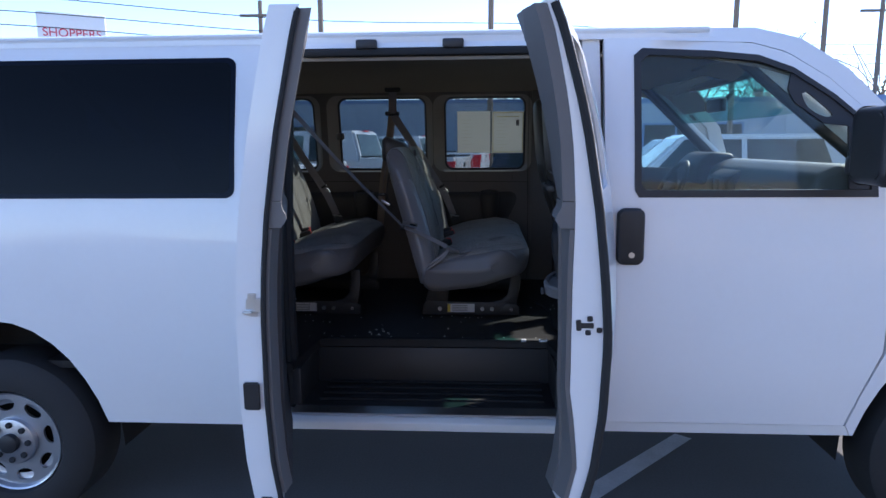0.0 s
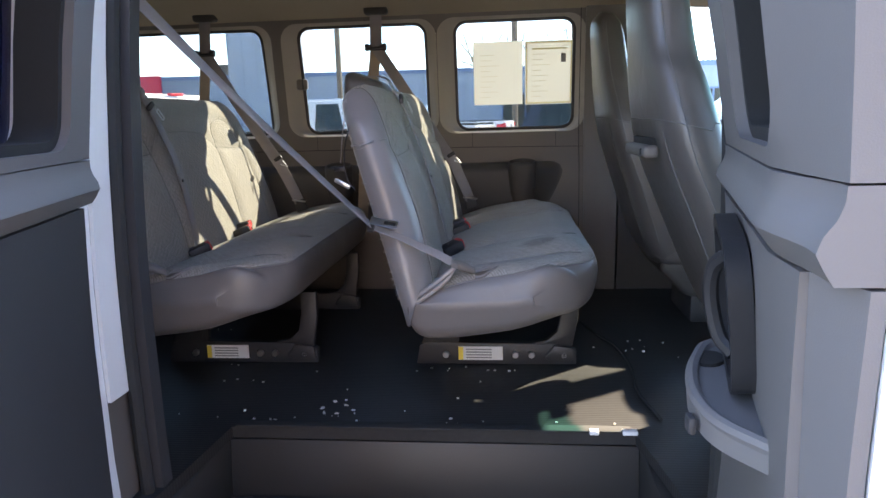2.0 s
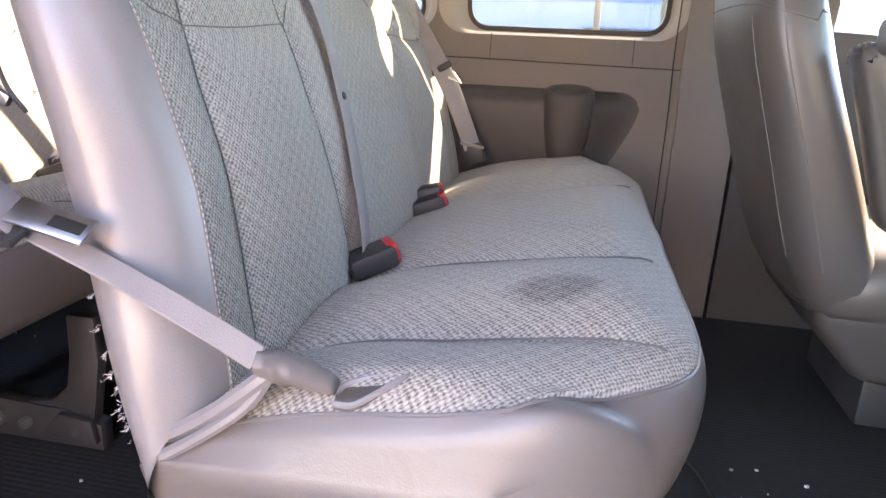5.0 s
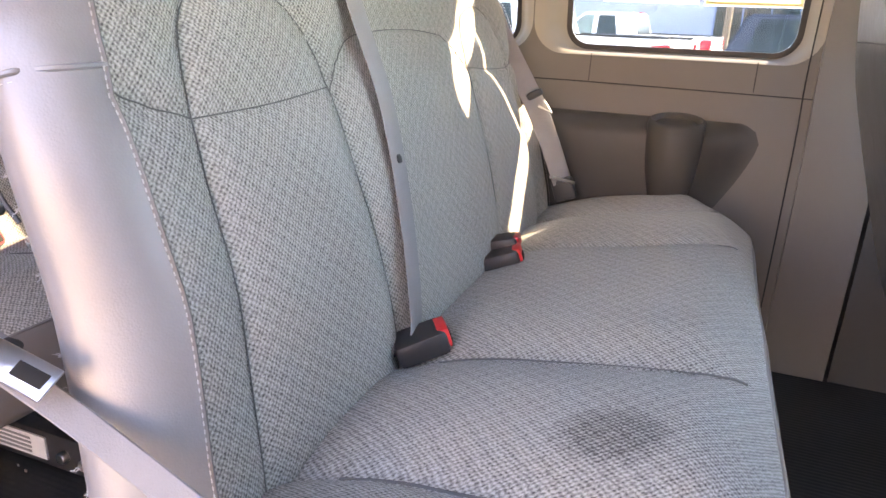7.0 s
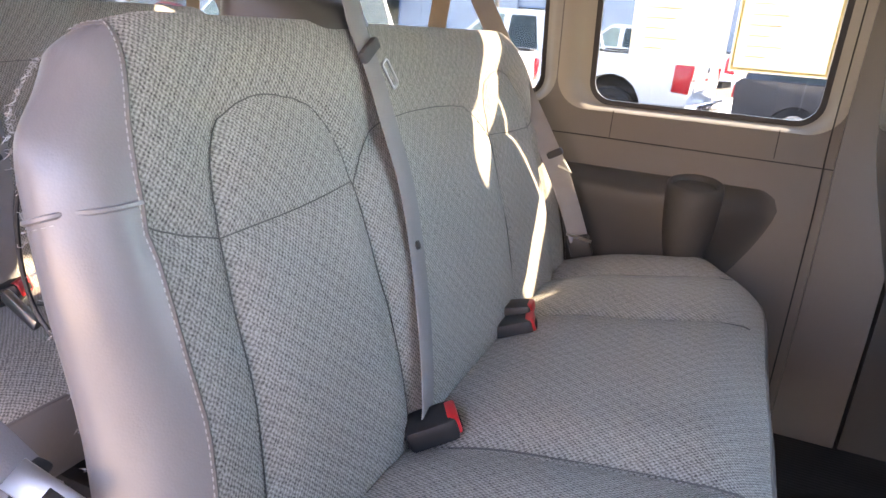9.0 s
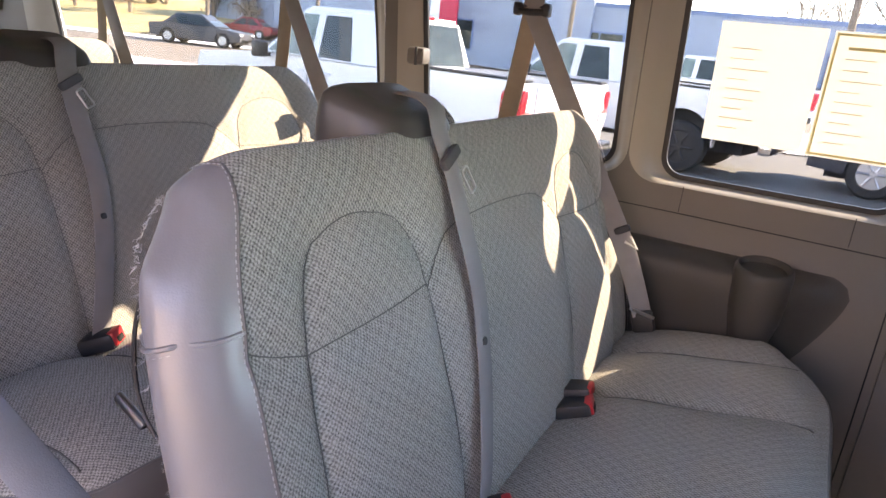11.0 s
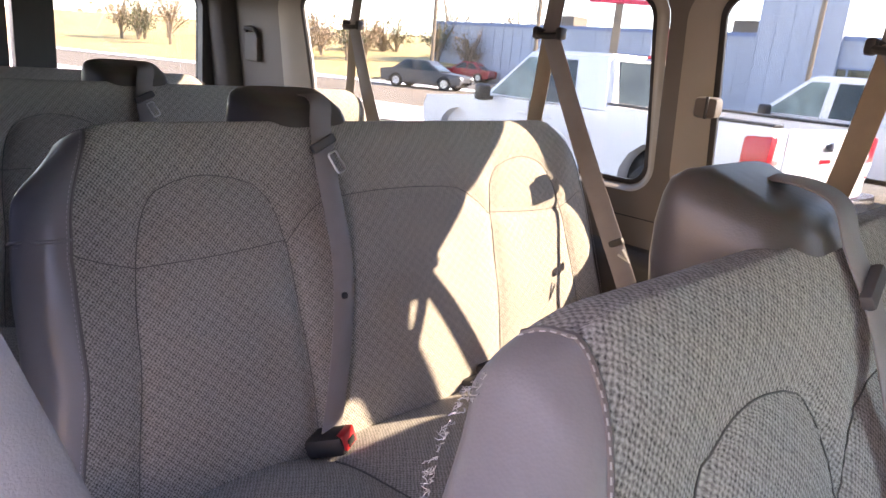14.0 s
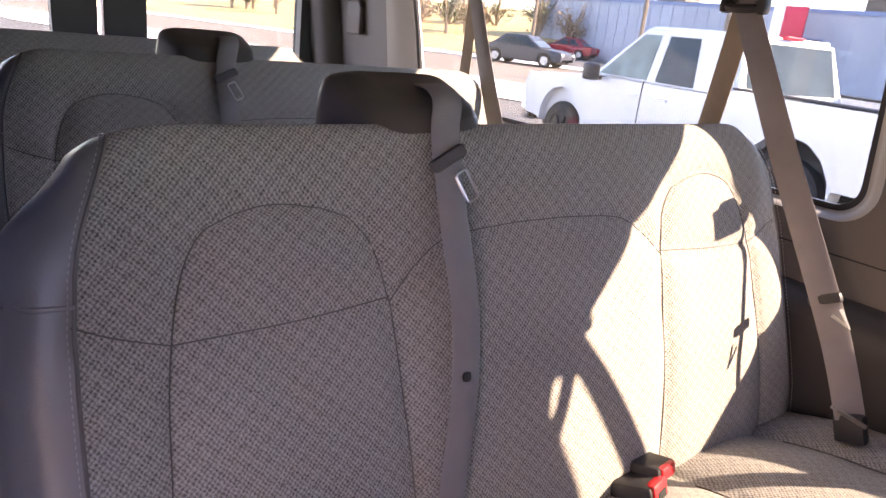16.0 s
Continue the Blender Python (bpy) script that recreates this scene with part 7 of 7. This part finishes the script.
def sign(x, y, turn, z0, w, label):
    o = thing("pole_sign", x, y, 0, label, "sign")
    m = Matrix.Translation((x, y, 0)) @ Matrix.Rotation(radians(turn), 4, 'Z')
    part("post", box(-0.22, 0.22, -0.1, 0.1, 0, z0, 0.02, 1, None, m), POLE, o)
    panel = part("panel", box(-w / 2, w / 2, -0.15, 0.15, z0, z0 + 3.4, 0.03, 1, None, m), SIGNWHITE, o)
    band = part("red_band", box(-w / 2, w / 2 + 0.08, -0.19, -0.15, z0 - 0.05, z0 + 0.62, 0.015, 1, None, m), SIGNRED, o, "red lower band")
    for k0, k1 in ((-0.42, -0.02), (0.02, 0.20), (0.24, 0.46)):
        part("name_bar", box(w * k0, w * k1, -0.21, -0.19, z0 + 0.18, z0 + 0.42, 0, 1, None, m), SIGNWHITE, band)
    star = [((0.48 if k % 2 == 0 else 0.2) * math.sin(k * math.pi / 5), (0.48 if k % 2 == 0 else 0.2) * math.cos(k * math.pi / 5)) for k in range(10)]
    part("star", slab([(-w * 0.47 + p, z0 + 0.82 + q) for p, q in star], [], lambda a, z: -0.23, lambda a, z: -0.19, 0.5, lambda a, d, z: m @ Vector((a, d, z))), SIGNRED, o, "red star")
    for k, (a0, a1) in enumerate(((-0.30, 0.42), (-0.22, 0.36), (-0.34, 0.40))):
        part("text_bar", box(w * a0, w * a1, -0.16, -0.15, z0 + 1.0 + 0.40 * k, z0 + 1.08 + 0.40 * k, 0, 1, None, m), SIGNGREY, panel)
    lettering("SHOPPERS", 0.62, m @ Matrix.Translation((0, -0.155, z0 + 2.15)) @ Matrix.Rotation(radians(90), 4, 'X'), SIGNRED, panel, "red raised letters")


sign(-21.6, 34.0, 32, 5.3, 3.3, "white and red sign board on a tall post")
o = thing("flag_sign", -21.7, 40.2, 0, "small red and white upright sign", "sign")
part("panel", box(-22.2, -20.9, 40.1, 40.3, 2.2, 4.5, 0.03), SIGNRED, o)
part("white_half", box(-22.9, -22.2, 40.1, 40.3, 2.2, 4.5, 0.03), SIGNWHITE, o)
part("post", box(-22.0, -21.8, 40.15, 40.25, 0, 2.2), POLE, o)


def pole(x, y, h, r=0.14, lamp=False):
    o = thing("street_lamp" if lamp else "utility_pole", x, y, 0, "grey street lamp on a tall steel post" if lamp else "wooden utility pole with a cross-arm", "lamp post" if lamp else "utility pole", "poles by the road")
    part("post", tube([(x, y, 0), (x, y, h * 0.5), (x + 0.03, y, h)], r, 8), POLE, o)
    if lamp:
        part("lamp_head", box(x - 0.55, x + 0.55, y - 0.2, y + 0.2, h, h + 0.18, 0.04), BLACKTRIM, o)
    else:
        part("cross_arm", box(x - 1.2, x + 1.2, y - 0.06, y + 0.06, h - 0.9, h - 0.75), POLE, o)
    return o


for x, y, h, l in ((-36, 33.5, 10, False), (-45, 27, 10, False), (-12.5, 38, 10, False), (-28, 35, 10, False), (4, 34, 10, False), (-7, 30, 11, False), (1.0, 29, 9, False), (12.5, 31, 11, True), (17.5, 33, 10, True), (24, 40, 10, False)):
    pole(x, y, h, 0.13, l)
for d, h in ((38.5, 9.3), (38.9, 8.6), (38.2, 7.8)):
    a, c = along(d, -80), along(d, 90)
    pts = [(a[0] + (c[0] - a[0]) * k, a[1] + (c[1] - a[1]) * k, h - 0.5 * math.sin(k * 5 * math.pi) ** 2) for k in np.linspace(0, 1, 60)]
    single("overhead_wire", tube(pts, 0.025, 5), RUBBER, "thin black overhead wire between poles", "cable", "overhead wires")
single("overhead_wire", tube([(-30 + 60 * k, 16 + 3 * k, 7.4 - 0.9 * math.sin(math.pi * k)) for k in np.linspace(0, 1, 40)], 0.02, 5), RUBBER, "thin black overhead wire between poles", "cable", "overhead wires")


def tree(x, y, h, seed, green=False, label="bare brown tree with a thin crown"):
    rnd = random.Random(seed)
    o = thing("tree", x, y, 0, label, "tree", "trees across the road")
    b = bmesh.new()
    top = Vector((x + rnd.uniform(-0.3, 0.3), y, h * 0.55))
    pts = [Vector((x, y, 0)), Vector((x + 0.05, y, h * 0.25)), top]
    tube(pts, 0.16, 7, b)
    clumps = bmesh.new()
    for k in range(16):
        a, r = rnd.uniform(0, 6.28), rnd.uniform(0.12, 0.36) * h
        s0 = Vector((x, y, h * rnd.uniform(0.2, 0.55)))
        e = Vector((x + r * math.cos(a), y + r * math.sin(a), h * rnd.uniform(0.5, 1.0)))
        tube([s0, s0.lerp(e, 0.5) + Vector((0, 0, 0.1 * h * rnd.uniform(0, 1))), e], 0.05, 5, b)
        for j in range(60):
            q = s0.lerp(e, rnd.uniform(0.35, 1.1)) + Vector((rnd.gauss(0, 0.07 * h), rnd.gauss(0, 0.07 * h), rnd.gauss(0, 0.05 * h)))
            n = Vector((rnd.uniform(-1, 1), rnd.uniform(-1, 1), rnd.uniform(-1, 1))).normalized()
            u = n.orthogonal().normalized() * rnd.uniform(0.04, 0.12)
            v = n.cross(u)
            f = [clumps.verts.new(q + c) for c in (u, v * 0.6, -u, -v * 0.6)]
            clumps.faces.new(f)
    part("trunk", b, BARK, o)
    c = part("crown", clumps, LEAFGREEN if green else LEAFBROWN, o)
    return o


rnd = random.Random(4)
for k in range(26):
    d, s = rnd.uniform(47, 62), rnd.uniform(-60, -12)
    p = along(d, s)
    tree(p[0], p[1], rnd.uniform(3.5, 7.0), k, k % 4 == 0, "dull green evergreen with an uneven crown" if k % 4 == 0 else "bare brown tree with a thin crown")
for k in range(22):
    tree(-4 + 2.6 * k + rnd.uniform(-1, 1), 62 + rnd.uniform(-6, 6), rnd.uniform(7.0, 11.0), 100 + k, k % 5 == 0, "bare brown tree with a thin crown")
# a far line of woods
b = bmesh.new()
rw = random.Random(9)
for k in range(15000):
    a = radians(rw.uniform(0, 360))
    R = rw.uniform(150, 190)
    z = abs(rw.gauss(0, 2.6)) * (0.7 + 0.3 * math.sin(a * 23)) + 0.3
    q = Vector((R * math.cos(a), R * math.sin(a), z))
    u = Vector((-math.sin(a), math.cos(a), 0)) * rw.uniform(0.3, 0.9)
    v = Vector((0, 0, 1)) * rw.uniform(0.3, 1.0)
    b.faces.new([b.verts.new(q + c) for c in (u, v, -u, -v)])
single("far_woods", b, LEAFBROWN, "far line of bare brown winter woods", "woods", kind="stuff")
